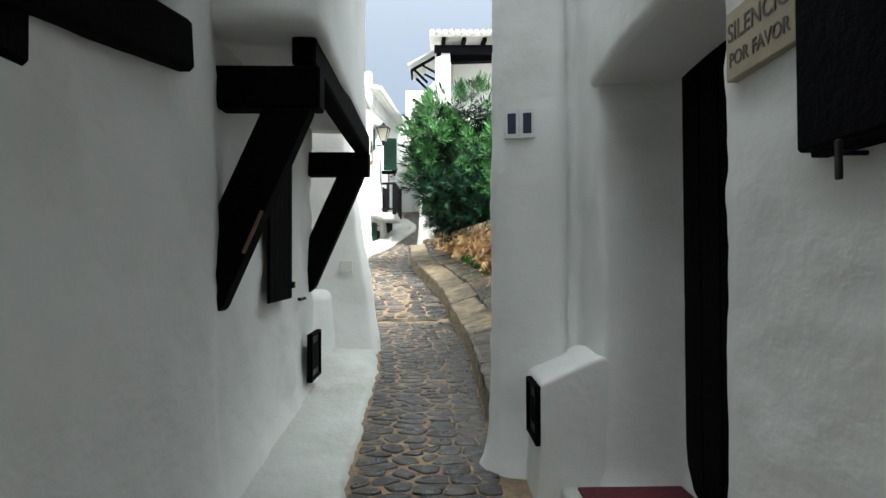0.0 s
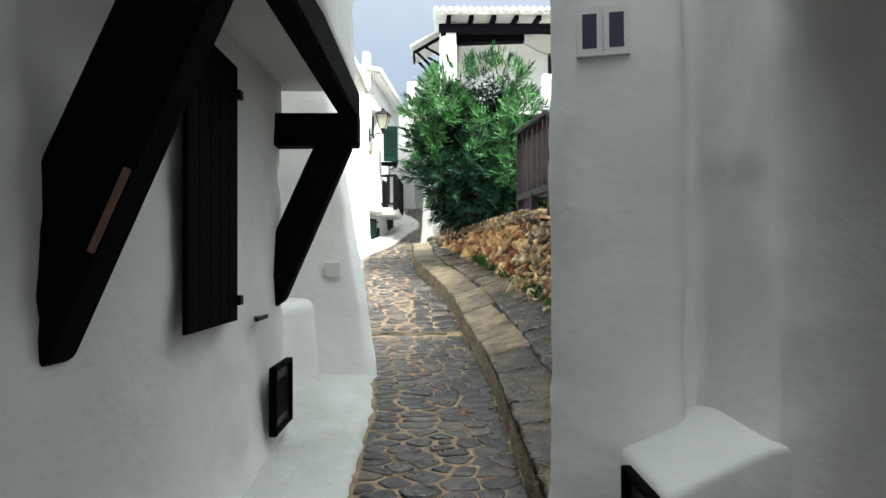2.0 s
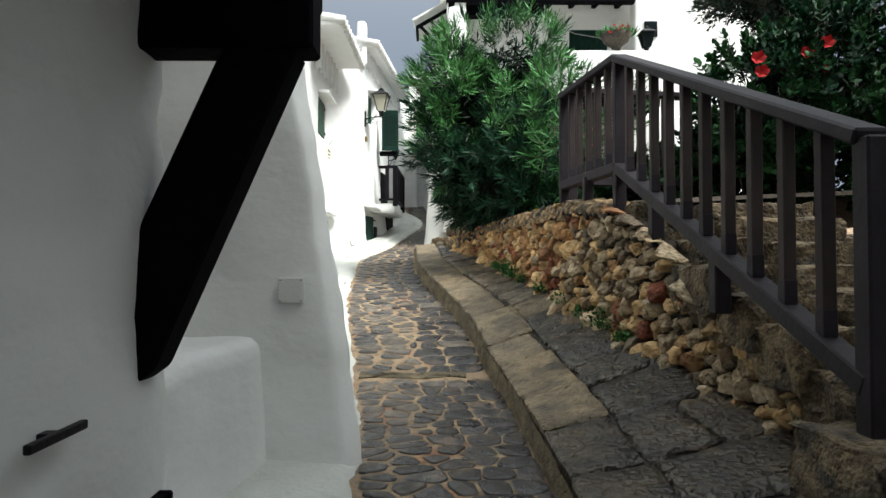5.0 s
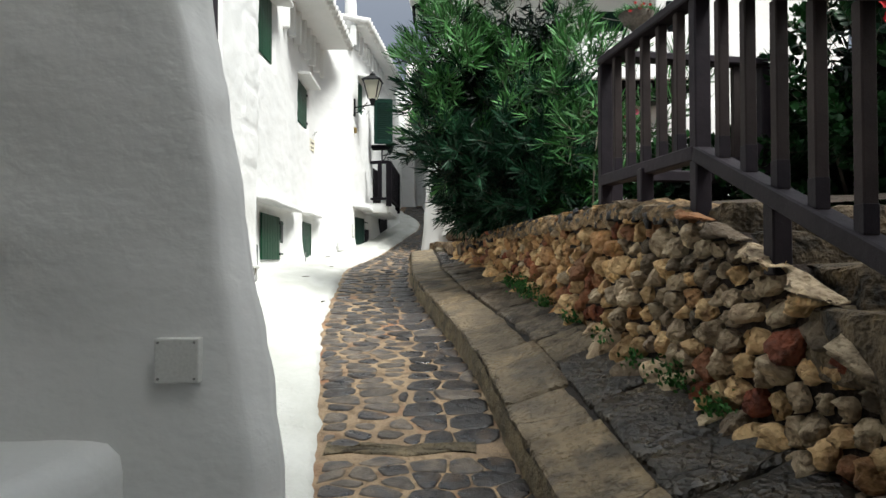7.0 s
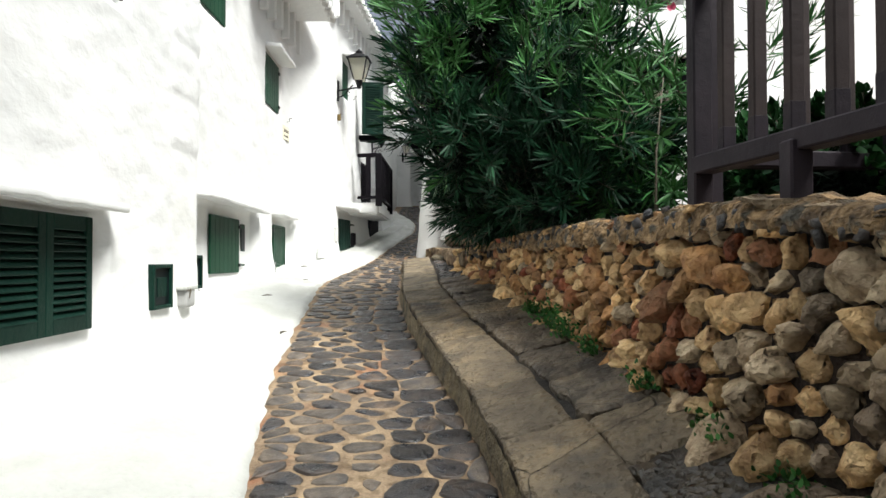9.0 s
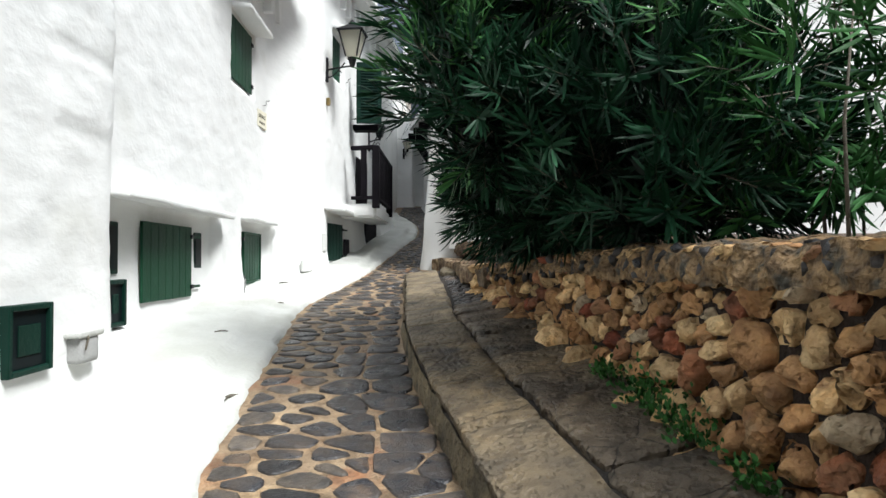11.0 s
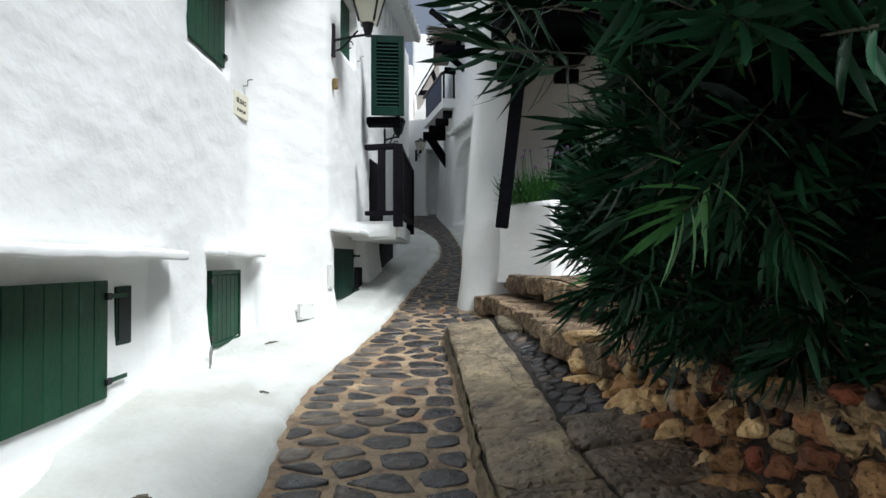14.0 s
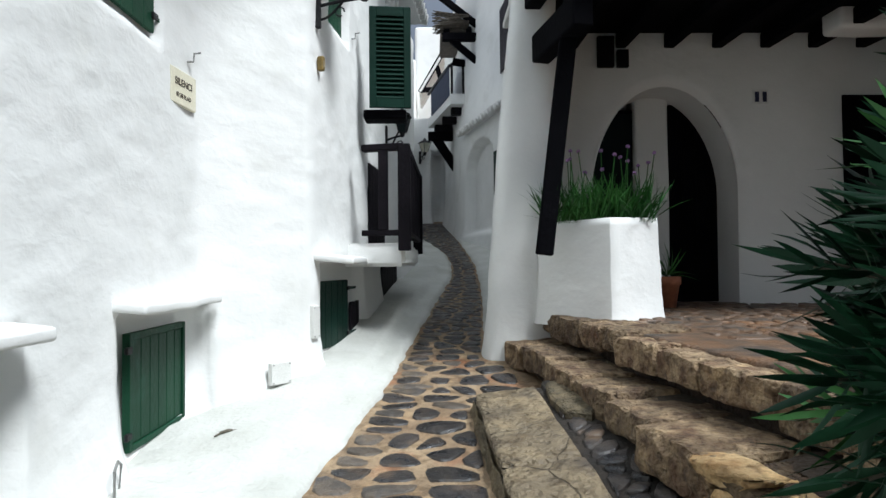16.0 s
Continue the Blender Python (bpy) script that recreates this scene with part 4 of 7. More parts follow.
meter_door(on_wall((-2.215, 12.0, 1.52), E_OUT), 0.34, 0.34, "dark green metal meter door with a glass panel")
meter_door(on_wall((-2.40, 13.19, 1.62), (1, 0)), 0.25, 0.32, "small dark green meter door by the wall step")
meter_door(on_wall((-1.085, 5.77, 0.38), (1, 0)), 0.45, 0.43, "dark framed meter door low in the white wall", BLACKWOOD)
meter_door(on_wall((0.618, 3.70, 0.40), (-1, 0)), 0.34, 0.34, "dark framed meter door in the swollen wall foot", BLACKWOOD)

# black open shutter and latch on the near wall
s = plank_shutter("plank_shutter", on_wall((-1.10, 4.55, 1.17), E_OUT), 0.66, 1.32, BLACKWOOD, "black plank shutter on the near white wall", 5, False)
for z in (0.08, 1.15):
    part("hinge", box(bmesh.new(), (-0.37, 0.0, z), (-0.32, 0.03, z + 0.05), 0.004), IRON, s)
lt = thing("window_latch", "short black iron latch on the white wall", "latch", "", on_wall((-1.17, 5.48, 1.13), E_OUT))
part("bar", box(bmesh.new(), (-0.12, 0.03, -0.012), (0.12, 0.05, 0.012), 0.003), IRON, lt)
part("pin", box(bmesh.new(), (-0.02, -0.03, -0.01), (0.02, 0.03, 0.01), 0.002), IRON, lt)

# front door in the recess
d = thing("front_door", "black-stained plank door in a deep plastered recess", "door", "", on_wall((1.44, 2.78, 0.19), (-1, 0)))
for k in range(6):
    part("plank", box(bmesh.new(), (-0.66 + 0.22 * k + 0.002, -0.02, 0), (-0.66 + 0.22 * (k + 1) - 0.002, 0.03, 2.4), 0.006), BLACKWOOD, d)
part("handle", rod(bmesh.new(), [(-0.5, 0.03, 1.0), (-0.5, 0.09, 1.0), (-0.5, 0.09, 1.12), (-0.5, 0.03, 1.12)], 0.011), IRON, d)
tagged(part("doormat", box(bmesh.new(), (0.80, 2.1, 0.192), (1.38, 3.42, 0.212), 0.006), REDMAT), "dark red doormat on the doorstep", "doormat")
# black shutter with its catch beside the sign
s = thing("wall_shutter", "black shutter leaf open against the white wall", "shutter", "", on_wall((0.955, 1.22, 1.72), (-1, 0)))
part("leaf", box(bmesh.new(), (-0.30, -0.02, 0), (0.32, 0.035, 1.3), 0.008), BLACKWOOD, s)
part("bottom_rail", box(bmesh.new(), (-0.25, -0.015, -0.02), (0.27, 0.03, -0.001), 0.004), BLACKWOOD, s)
c = thing("shutter_catch", "black iron shutter catch on the white wall", "catch", "", on_wall((0.955, 1.36, 1.69), (-1, 0)))
part("pin", rod(bmesh.new(), [(0, -0.06, 0.0), (0, 0.05, 0.0)], 0.006), IRON, c)
part("tongue", box(bmesh.new(), (-0.009, 0.04, -0.06), (0.009, 0.052, 0.03), 0.003), IRON, c)


# ---- writing ----
def words(text, m, size, material, name, parent=None, bold=0.0):
    cu = bpy.data.curves.new(name, "FONT")
    cu.body, cu.size, cu.extrude, cu.align_x, cu.offset = text, size, 0.0012, "CENTER", bold
    tmp = bpy.data.objects.new(name, cu)
    dg = bpy.context.evaluated_depsgraph_get()
    scene.collection.objects.link(tmp)
    dg.update()
    me = bpy.data.meshes.new_from_object(tmp.evaluated_get(dg))
    bpy.data.objects.remove(tmp)
    me.materials.clear()
    me.materials.append(material)
    ob = new(name, me)
    ob.parent = parent
    ob.matrix_basis = m
    return ob


FLAT = pose(0, 0, 0, 90, 0, 180)
s = thing("wall_sign", "tan tile sign asking for silence in brown capitals", "sign", "", on_wall((0.965, 1.77, 2.02), (-1, 0)))
plate = part("plate", box(bmesh.new(), (-0.19, -0.02, 0), (0.19, 0.016, 0.22), 0.004), SIGN_TAN, s)
words("SILENCIO", Matrix.Translation((0, 0.017, 0.120)) @ FLAT, 0.082, SIGN_INK, "lettering", plate, 0.001)
words("POR FAVOR", Matrix.Translation((0, 0.017, 0.040)) @ FLAT, 0.062, SIGN_INK, "lettering", plate, 0.001)
s = thing("wall_sign", "cream tile sign asking for silence on the white house", "sign", "", on_wall((-2.335, 16.57, 3.70), (1, -0.1)))
plate = part("plate", box(bmesh.new(), (-0.155, -0.03, 0), (0.155, 0.012, 0.21), 0.004), SIGN_CREAM, s)
words("SILENCI", Matrix.Translation((0, 0.013, 0.115)) @ FLAT, 0.060, SIGN_INK, "lettering", plate, 0.001)
words("SI US PLAU", Matrix.Translation((0, 0.013, 0.045)) @ FLAT, 0.036, SIGN_INK, "lettering", plate, 0.001)


def number_plate(m, w, h, bars, label):
    s = thing("number_plate", label, "house number", "", m)
    for k in range(bars):
        x = (k - (bars - 1) / 2) * w / bars
        tile = part("tile", box(bmesh.new(), (x - w / bars / 2 + 0.001, -0.025, 0), (x + w / bars / 2 - 0.001, 0.0025, h), 0.001), NUMBER_TILE, s)
        part("bar", box(bmesh.new(), (x - w / bars * 0.27, 0.002, h * 0.15), (x + w / bars * 0.27, 0.004, h * 0.85)), INK, tile)


number_plate(on_wall((0.575, 3.985, 2.25), (-0.22, -1)), 0.20, 0.19, 2, "white tile plate with two dark blue bars")
number_plate(on_wall((2.56, 19.14, 4.36), (0, -1)), 0.16, 0.15, 2, "small tile plate with dark blue bars")


# ---- lanterns ----
def lantern(m, size, label, arm=0.45, material=IRON, wall=True, glass=None):
    """A wall lantern: scrolled arm, tapering glass body, cap and finial. Local y points out of the wall; z=0 at the arm."""
    s = thing("wall_lantern", label, "lantern", "", m)
    if wall:
        part("wall_plate", box(bmesh.new(), (-0.025, -0.03, -0.17), (0.025, 0.02, 0.17), 0.006), material, s)
        part("arm", rod(bmesh.new(), [(0, 0.01, 0.0), (0, arm * 0.5, 0.03), (0, arm, 0.05)], 0.013), material, s)
        pts = [(0, 0.02 + arm * 0.55 * t, -0.12 * math.cos(t * 1.9) + 0.015) for t in np.linspace(0, 1.2, 9)]
        part("scroll", rod(bmesh.new(), pts, 0.010), material, s)
        part("scroll", rod(bmesh.new(), [(0, 0.17 + 0.035 * math.cos(a), -0.05 + 0.035 * math.sin(a)) for a in np.linspace(0, 5.2, 12)], 0.007, 6), material, s)
    y, k = arm, size
    part("cup", rod(bmesh.new(), [(0, y, 0.03), (0, y, 0.10 * k), (0, y, 0.16 * k)], [0.03 * k, 0.05 * k, 0.062 * k], 10), material, s)
    z0, z1, r0, r1 = 0.16 * k, 0.50 * k, 0.075 * k, 0.155 * k
    bm = bmesh.new()
    lo = [bm.verts.new((sx * r0 * 0.96, y + sy * r0 * 0.96, z0)) for sx, sy in ((1, 1), (-1, 1), (-1, -1), (1, -1))]
    hi = [bm.verts.new((sx * r1 * 0.96, y + sy * r1 * 0.96, z1)) for sx, sy in ((1, 1), (-1, 1), (-1, -1), (1, -1))]
    for i in range(4):
        bm.faces.new((lo[i], lo[(i + 1) % 4], hi[(i + 1) % 4], hi[i]))
    part("glass", bm, glass or GLASS, s)
    for sx, sy in ((1, 1), (-1, 1), (-1, -1), (1, -1)):
        part("bar", beam(bmesh.new(), (sx * r0, y + sy * r0, z0), (sx * r1, y + sy * r1, z1), 0.016 * k, 0.016 * k, 0.0), material, s)
    bm = bmesh.new()
    e = r1 * 1.18
    a = [bm.verts.new((sx * e, y + sy * e, z1)) for sx, sy in ((1, 1), (-1, 1), (-1, -1), (1, -1))]
    a2 = [bm.verts.new((sx * e, y + sy * e, z1 + 0.015)) for sx, sy in ((1, 1), (-1, 1), (-1, -1), (1, -1))]
    b = [bm.verts.new((sx * 0.055 * k, y + sy * 0.055 * k, z1 + 0.11 * k)) for sx, sy in ((1, 1), (-1, 1), (-1, -1), (1, -1))]
    bm.faces.new(list(reversed(a)))
    bm.faces.new(b)
    for i in range(4):
        j = (i + 1) % 4
        bm.faces.new((a[i], a[j], a2[j], a2[i]))
        bm.faces.new((a2[i], a2[j], b[j], b[i]))
    cap = part("cap", bm, material, s)
    part("finial", rod(bmesh.new(), [(0, y, z1 + 0.10 * k), (0, y, z1 + 0.14 * k), (0, y, z1 + 0.17 * k), (0, y, z1 + 0.19 * k)], [0.05 * k, 0.06 * k, 0.03 * k, 0.008], 10), material, cap)
    return s


lantern(on_wall((FX(17.50) + 0.01, 17.55, 4.72), (1, -0.10)), 1.0, "black iron wall lantern with milky glass on a scrolled arm", 0.36)
lantern(on_wall((FX(20.2), 20.2, 4.22), (1, -0.1)), 0.55, "black iron wall lantern beneath the open shutter", 0.20, glass=DARKGLASS)
tagged(part("window_sill_box", box(bmesh.new(), (FX(18.9) + 0.05, 18.75, 4.14), (FX(18.9) + 0.46, 19.0, 4.225), 0.012), BLACKWOOD), "black timber box beneath the open shutter", "box")
lantern(on_wall((-1.16, 29.58, 5.62), (0.6, -0.8)), 0.72, "small wall lantern at the bend of the lane", 0.22)
lantern(on_wall((4.92, 18.7, 6.52), (0, -1)), 1.0, "black iron lantern on the terrace parapet", 0.12, glass=DARKGLASS)

# ---- balcony of the second white house ----
BX0, BX1 = (-1.08, 18.30), (-1.01, 20.25)
b = thing("balcony", "small balcony with a white slab and dark timber railing", "balcony")
bm = bmesh.new()
base = [(FX(18.75) - 0.1, 18.42), BX0, BX1, (FX(20.35) - 0.1, 20.32)]
lo = [bm.verts.new((x, y, 2.72)) for x, y in base]
hi = [bm.verts.new((x, y, 2.93)) for x, y in base]
bm.faces.new(lo)
bm.faces.new(list(reversed(hi)))
for i in range(4):
    j = (i + 1) % 4
    bm.faces.new((lo[j], lo[i], hi[i], hi[j]))
bmesh.ops.recalc_face_normals(bm, faces=bm.faces)
bmesh.ops.bevel(bm, geom=bm.edges[:], offset=0.03, segments=2, affect="EDGES")
part("slab", bm, PLASTER, b)


def rail_run(parent, a, c, z0, z1, n, material, post=0.08, bar=0.05, cap=0.09, nm="baluster"):
    a, c = Vector((*a, 0)), Vector((*c, 0))
    part("top_rail", beam(bmesh.new(), a + Vector((0, 0, z1)), c + Vector((0, 0, z1)), cap, 0.06, 0.008), material, parent)
    part("bottom_rail", beam(bmesh.new(), a + Vector((0, 0, z0)), c + Vector((0, 0, z0)), cap * 0.8, 0.05, 0.006), material, parent)
    for k in range(1, n):
        p = a.lerp(c, k / n)
        part(nm, beam(bmesh.new(), p + Vector((0, 0, z0 + 0.025)), p + Vector((0, 0, z1 - 0.03)), bar, bar, 0.005, up=(0, 1, 0)), material, parent)


rail_run(b, (FX(18.72) + 0.10, 18.40), BX0, 3.02, 3.78, 2, BALCWOOD, bar=0.085)
rail_run(b, BX0, BX1, 3.02, 3.78, 16, BALCWOOD, bar=0.065)
for x, y in (BX0, BX1):
    part("post", box(bmesh.new(), (x - 0.055, y - 0.055, 2.86), (x + 0.055, y + 0.055, 3.80), 0.008), BALCWOOD, b)
plank_shutter("balcony_door", on_wall((FX(19.6) + 0.01, 19.6, 2.94), FN), 0.8, 0.85, BALCWOOD, "dark brown balcony door in the white wall", 5, False)["category"] = "door"


# ---- stairs and dark timber railing by the dry-stone wall ----
CX, CY, RT, RB = 1.325, 8.93, 3.23, 2.33
LXR, LYR = 1.13, 10.14
BXR, BYR = 1.35, 6.06
r = thing("stair_railing", "dark brown painted timber railing of the stone stairs", "railing")


def post(x, y, z0, z1, w=0.09):
    part("post", box(bmesh.new(), (x - w / 2, y - w / 2, z0), (x + w / 2, y + w / 2, z1), 0.008), BROWNWOOD, r)


post(CX, CY, 1.90, RT - 0.02)
post(LXR, LYR, 2.02, RT - 0.02)
post(BXR, BYR, 0.95, 2.0)
post(1.385, 8.27, 1.66, 2.04, 0.09)
post(1.36, 7.25, 1.28, 1.60, 0.09)
post(1.21, 9.5, 2.0, RB, 0.085)


rng_foot = random.Random(4)


def sloped(a, za, zza, c, zc, zzc, n):
    a, c = Vector((*a, 0)), Vector((*c, 0))
    u = Vector((0, 0, 1))
    part("handrail", beam(bmesh.new(), a + u * zza, c + u * zzc, 0.13, 0.06, 0.01), BROWNWOOD, r)
    part("bottom_rail", beam(bmesh.new(), a + u * za, c + u * zc, 0.10, 0.085, 0.008), BROWNWOOD, r)
    for k in range(1, n):
        p = a.lerp(c, k / n)
        z0, z1 = za + (zc - za) * k / n, zza + (zzc - zza) * k / n
        bar = part("baluster", beam(bmesh.new(), p + u * (z0 + 0.03), p + u * (z1 - 0.03), 0.056, 0.056, 0.006, up=(0, 1, 0)), BALUSTER, r)
        part("painted_foot", beam(bmesh.new(), p + u * (z0 + 0.035), p + u * (z0 + rng_foot.uniform(0.14, 0.17)), 0.0585, 0.0585, 0.004, up=(0, 1, 0)), BROWNWOOD, bar, "darker freshly painted foot")


sloped((CX, CY), RB, RT, (LXR, LYR), RB, RT, 6)
sloped((CX, CY), RB, RT, (BXR, BYR), 1.12, 2.0, 11)
r2 = r
r = thing("terrace_railing", "dark brown painted timber railing across the terrace", "railing")
sloped((LXR + 0.12, LYR + 0.15), RB + 0.06, RT + 0.10, (2.5, 10.42), RB + 0.06, RT + 0.08, 5)
post(2.5, 10.42, 2.0, RT + 0.08, 0.09)
post(LXR + 0.12, LYR + 0.15, 2.0, RT + 0.09, 0.09)


# ---- stones: shared shapes ----
rng = random.Random(7)


def hull_mesh(name, material, flat=1.0, n=15, seed=0):
    q = random.Random(seed)
    bm = bmesh.new()
    for _ in range(n):
        v = Vector((q.uniform(-1, 1), q.uniform(-1, 1), q.uniform(-1, 1)))
        v = v / max(abs(v.x), abs(v.y), abs(v.z)) * q.uniform(0.82, 1.0)
        v = v.lerp(v.normalized() * 1.05, 0.48)
        bm.verts.new((v.x * 0.5, v.y * 0.5, v.z * 0.5 * flat))
    bmesh.ops.convex_hull(bm, input=bm.verts[:])
    bmesh.ops.delete(bm, geom=[v for v in bm.verts if not v.link_faces], context="VERTS")
    for e in bm.edges:
        e.smooth = e.calc_face_angle(0) < 0.62
    me = bpy.data.meshes.new(name)
    bm.to_mesh(me)
    bm.free()
    me.materials.append(material)
    me.polygons.foreach_set("use_smooth", [True] * len(me.polygons))
    return me


def joined(name, items, material, parent, label=""):
    """Many placed copies of small meshes in one mesh."""
    vs, fs = [], []
    for me, m in items:
        o = len(vs)
        vs += [tuple(m @ v.co) for v in me.vertices]
        fs += [tuple(o + i for i in p.vertices) for p in me.polygons]
    ob = new(name, mesh(name, vs, fs, material))
    ob.parent = parent
    return tagged(ob, label, kind="stuff")


# cobbles of the lane
def clip(poly, px, py, nx, ny):
    """Keeps the side of the line through p to which -n points."""
    out = []
    for a, b in zip(poly, poly[1:] + poly[:1]):
        da, db = (a[0] - px) * nx + (a[1] - py) * ny, (b[0] - px) * nx + (b[1] - py) * ny
        if da <= 0:
            out.append(a)
        if da * db < 0:
            t = da / (da - db)
            out.append((a[0] + (b[0] - a[0]) * t, a[1] + (b[1] - a[1]) * t))
    return out


def cells(pts, reach):
    """The cell of each point: the ground nearer to it than to its neighbours."""
    res = []
    for i, (x, y) in enumerate(pts):
        poly = [(x - reach, y - reach), (x + reach, y - reach), (x + reach, y + reach), (x - reach, y + reach)]
        for k in range(max(0, i - 60), min(len(pts), i + 61)):
            u, v = pts[k]
            if k != i and abs(u - x) < 2 * reach and abs(v - y) < 2 * reach:
                poly = clip(poly, (x + u) / 2, (y + v) / 2, u - x, v - y)
                if len(poly) < 3:
                    break
        res.append(poly)
    return res


def soft_outline(poly, gap, rng_, edge=0.24):
    c = (sum(p[0] for p in poly) / len(poly), sum(p[1] for p in poly) / len(poly))
    r_ = sum(math.hypot(p[0] - c[0], p[1] - c[1]) for p in poly) / len(poly)
    f = max(0.45, 1 - gap / max(r_, 0.02))
    poly = [(c[0] + (p[0] - c[0]) * f, c[1] + (p[1] - c[1]) * f) for p in poly]
    out = []
    for a, b in zip(poly, poly[1:] + poly[:1]):
        if math.hypot(a[0] - b[0], a[1] - b[1]) < 0.012:
            continue
        for t in (edge, 1 - edge):
            out.append((a[0] + (b[0] - a[0]) * t + rng_.uniform(-0.003, 0.003), a[1] + (b[1] - a[1]) * t + rng_.uniform(-0.003, 0.003)))
    return c, r_ * f, out


def dome(c, outline, height, top, tilt, rise=0.0):
    """A stone over an outline: steep sides, a worn, slightly crowned top."""
    vs, n = [], len(outline)
    for f, h in ((1.04, -0.04), (0.99, 0.55 * height), (0.87, 0.95 * height)):
        for p in outline:
            x, y = c[0] + (p[0] - c[0]) * f, c[1] + (p[1] - c[1]) * f
            vs.append((x, y, top(x, y) + h + tilt[0] * (x - c[0]) + tilt[1] * (y - c[1])))
    vs.append((c[0], c[1], top(*c) + height + rise))
    fs = [(j * n + k, j * n + (k + 1) % n, (j + 1) * n + (k + 1) % n, (j + 1) * n + k) for j in range(2) for k in range(n)]
    fs += [(2 * n + k, 2 * n + (k + 1) % n, 3 * n) for k in range(n)]
    return vs, fs


street = thing("road_cobbles", "cobbled lane of dark slate stones set in ochre mortar", "road", kind="structure")
STRETCH = 1.45
pts = []
for half in (0, 1):
    y = 0.6 + 0.03 * half
    while y < 29.4:
        zone = 1.2 if y < 9.6 else 1.2 if y < 12 else 1.5 if y < 18.5 else 1.1
        left, right = LX(y) + 0.01, (KX(y) - 0.02 if y < 16.85 else RX(y) - 0.02)
        wide = 0.5 + 0.07 * math.sin(y * 1.3)
        a, b = (left, left + (right - left) * wide) if half == 0 else (left + (right - left) * wide, right)
        x = a + rng.uniform(0.03, 0.12) * zone
        while x < b:
            pts.append((x, (y + rng.uniform(-0.036, 0.036)) * STRETCH))
            x += (rng.uniform(0.13, 0.30) if half == 0 else rng.uniform(0.14, 0.27) if 9.6 < y < 13.6 else rng.uniform(0.10, 0.23)) * zone
        y += (0.095 if half == 0 else rng.uniform(0.14, 0.19) if 9.6 < y < 13.6 else rng.uniform(0.115, 0.16)) * zone
pts.sort(key=lambda p: p[1])
made, far = 0, ([], [], [], [])
for (x, yy), poly in zip(pts, cells(pts, 0.26)):
    y = yy / STRETCH
    left, right = LX(y) + 0.015, (KX(y) - 0.03 if y < 16.85 else RX(y) - 0.03)
    poly = [(min(max(p[0], left), right), p[1] / STRETCH) for p in poly]
    if len(poly) < 4 or (9.24 < y < 9.40):
        continue
    f = (x - left) / (right - left)
    wide = 0.5 + 0.07 * math.sin(y * 1.3)
    gap = rng.uniform(0.016, 0.034) + (0.014 if 12.6 < y < 18.5 else 0) if f < wide else rng.uniform(0.006, 0.015) if y < 13.4 else rng.uniform(0.012, 0.028) if y > 18.5 else rng.uniform(0.026, 0.050)
    if rng.random() < (0.06 if f < wide else 0.02):
        gap += 0.02
    if abs(f - wide) * (right - left) < 0.085 and y < 12.6:
        gap += 0.022
    c, r_, line = soft_outline(poly, gap * (0.72 if y < 9.4 else 1.0), rng, 0.17 if y < 9.4 else 0.22)
    if len(line) < 6 or r_ < 0.028:
        continue
    vs, fs = dome(c, line, rng.uniform(0.004, 0.011) * (0.8 if y < 9.4 else 1.0), lambda u, v: G(v), (rng.uniform(-0.05, 0.05), rng.uniform(-0.05, 0.05)), rng.uniform(0, 0.003))
    tan = rng.random() < (0.65 if f < wide else 0.12) * (0.35 if y < 8.2 else 1.0 if y < 12.4 else 0.4)
    if made < 300 and 9.9 < y < 14.6:
        o = new("cobble", mesh("cobble", vs, fs, COBBLE_TAN if tan else COBBLE))
        o.parent = street
        made += 1
    else:
        fv, ff = far[2 * tan], far[2 * tan + 1]
        k0 = len(fv)
        fv += vs
        ff += [tuple(k0 + i for i in q_) for q_ in fs]
for k, m_ in enumerate((COBBLE_REST, COBBLE_TAN_REST)):
    o = new("cobbles_rest", mesh("cobbles_rest", far[2 * k], far[2 * k + 1], m_))
    o.parent = street
    tagged(o, ("the lane's other slate cobbles", "the lane's other brown cobbles")[k], kind="stuff")

# pavement: bed, kerb face, kerb slabs, paving stones
bed = thing("pavement_east", "raised pavement of worn limestone slabs with a kerb", "pavement", kind="structure")


def pave_z(x, y):
    a, b = KX(y), max(WX(y), KX(y) + 0.5)
    f = max(0.0, min(1.3, (x - a) / max(b - a, 0.1))) ** 1.2
    return G(y) + KH(y) + (WH(y) - KH(y)) * f


bv, bf, by = [], [], list(np.arange(4.4, 16.95, 0.12))
for y in by:
    k = KX(y)
    bv.append((k - 0.025, y, G(y) - 0.1))
    bv.append((k + 0.005 + wob(0, y, 0, 0.012, 0.2), y, G(y) + KH(y) - 0.05))
    for f in range(8):
        x = k + 0.03 + (max(WX(y), 0.2) + (1.8 if y < 6.3 else 0.3) - k) * f / 7
        bv.append((x, y, pave_z(x, y) - 0.035 + wob(x, y, 0, 0.01, 0.15)))
for j in range(len(by) - 1):
    for k in range(9):
        bf.append((j * 10 + k, j * 10 + k + 1, (j + 1) * 10 + k + 1, (j + 1) * 10 + k))
ob = new("bedding", mesh("bedding", bv, bf, BED))
ob.parent = bed


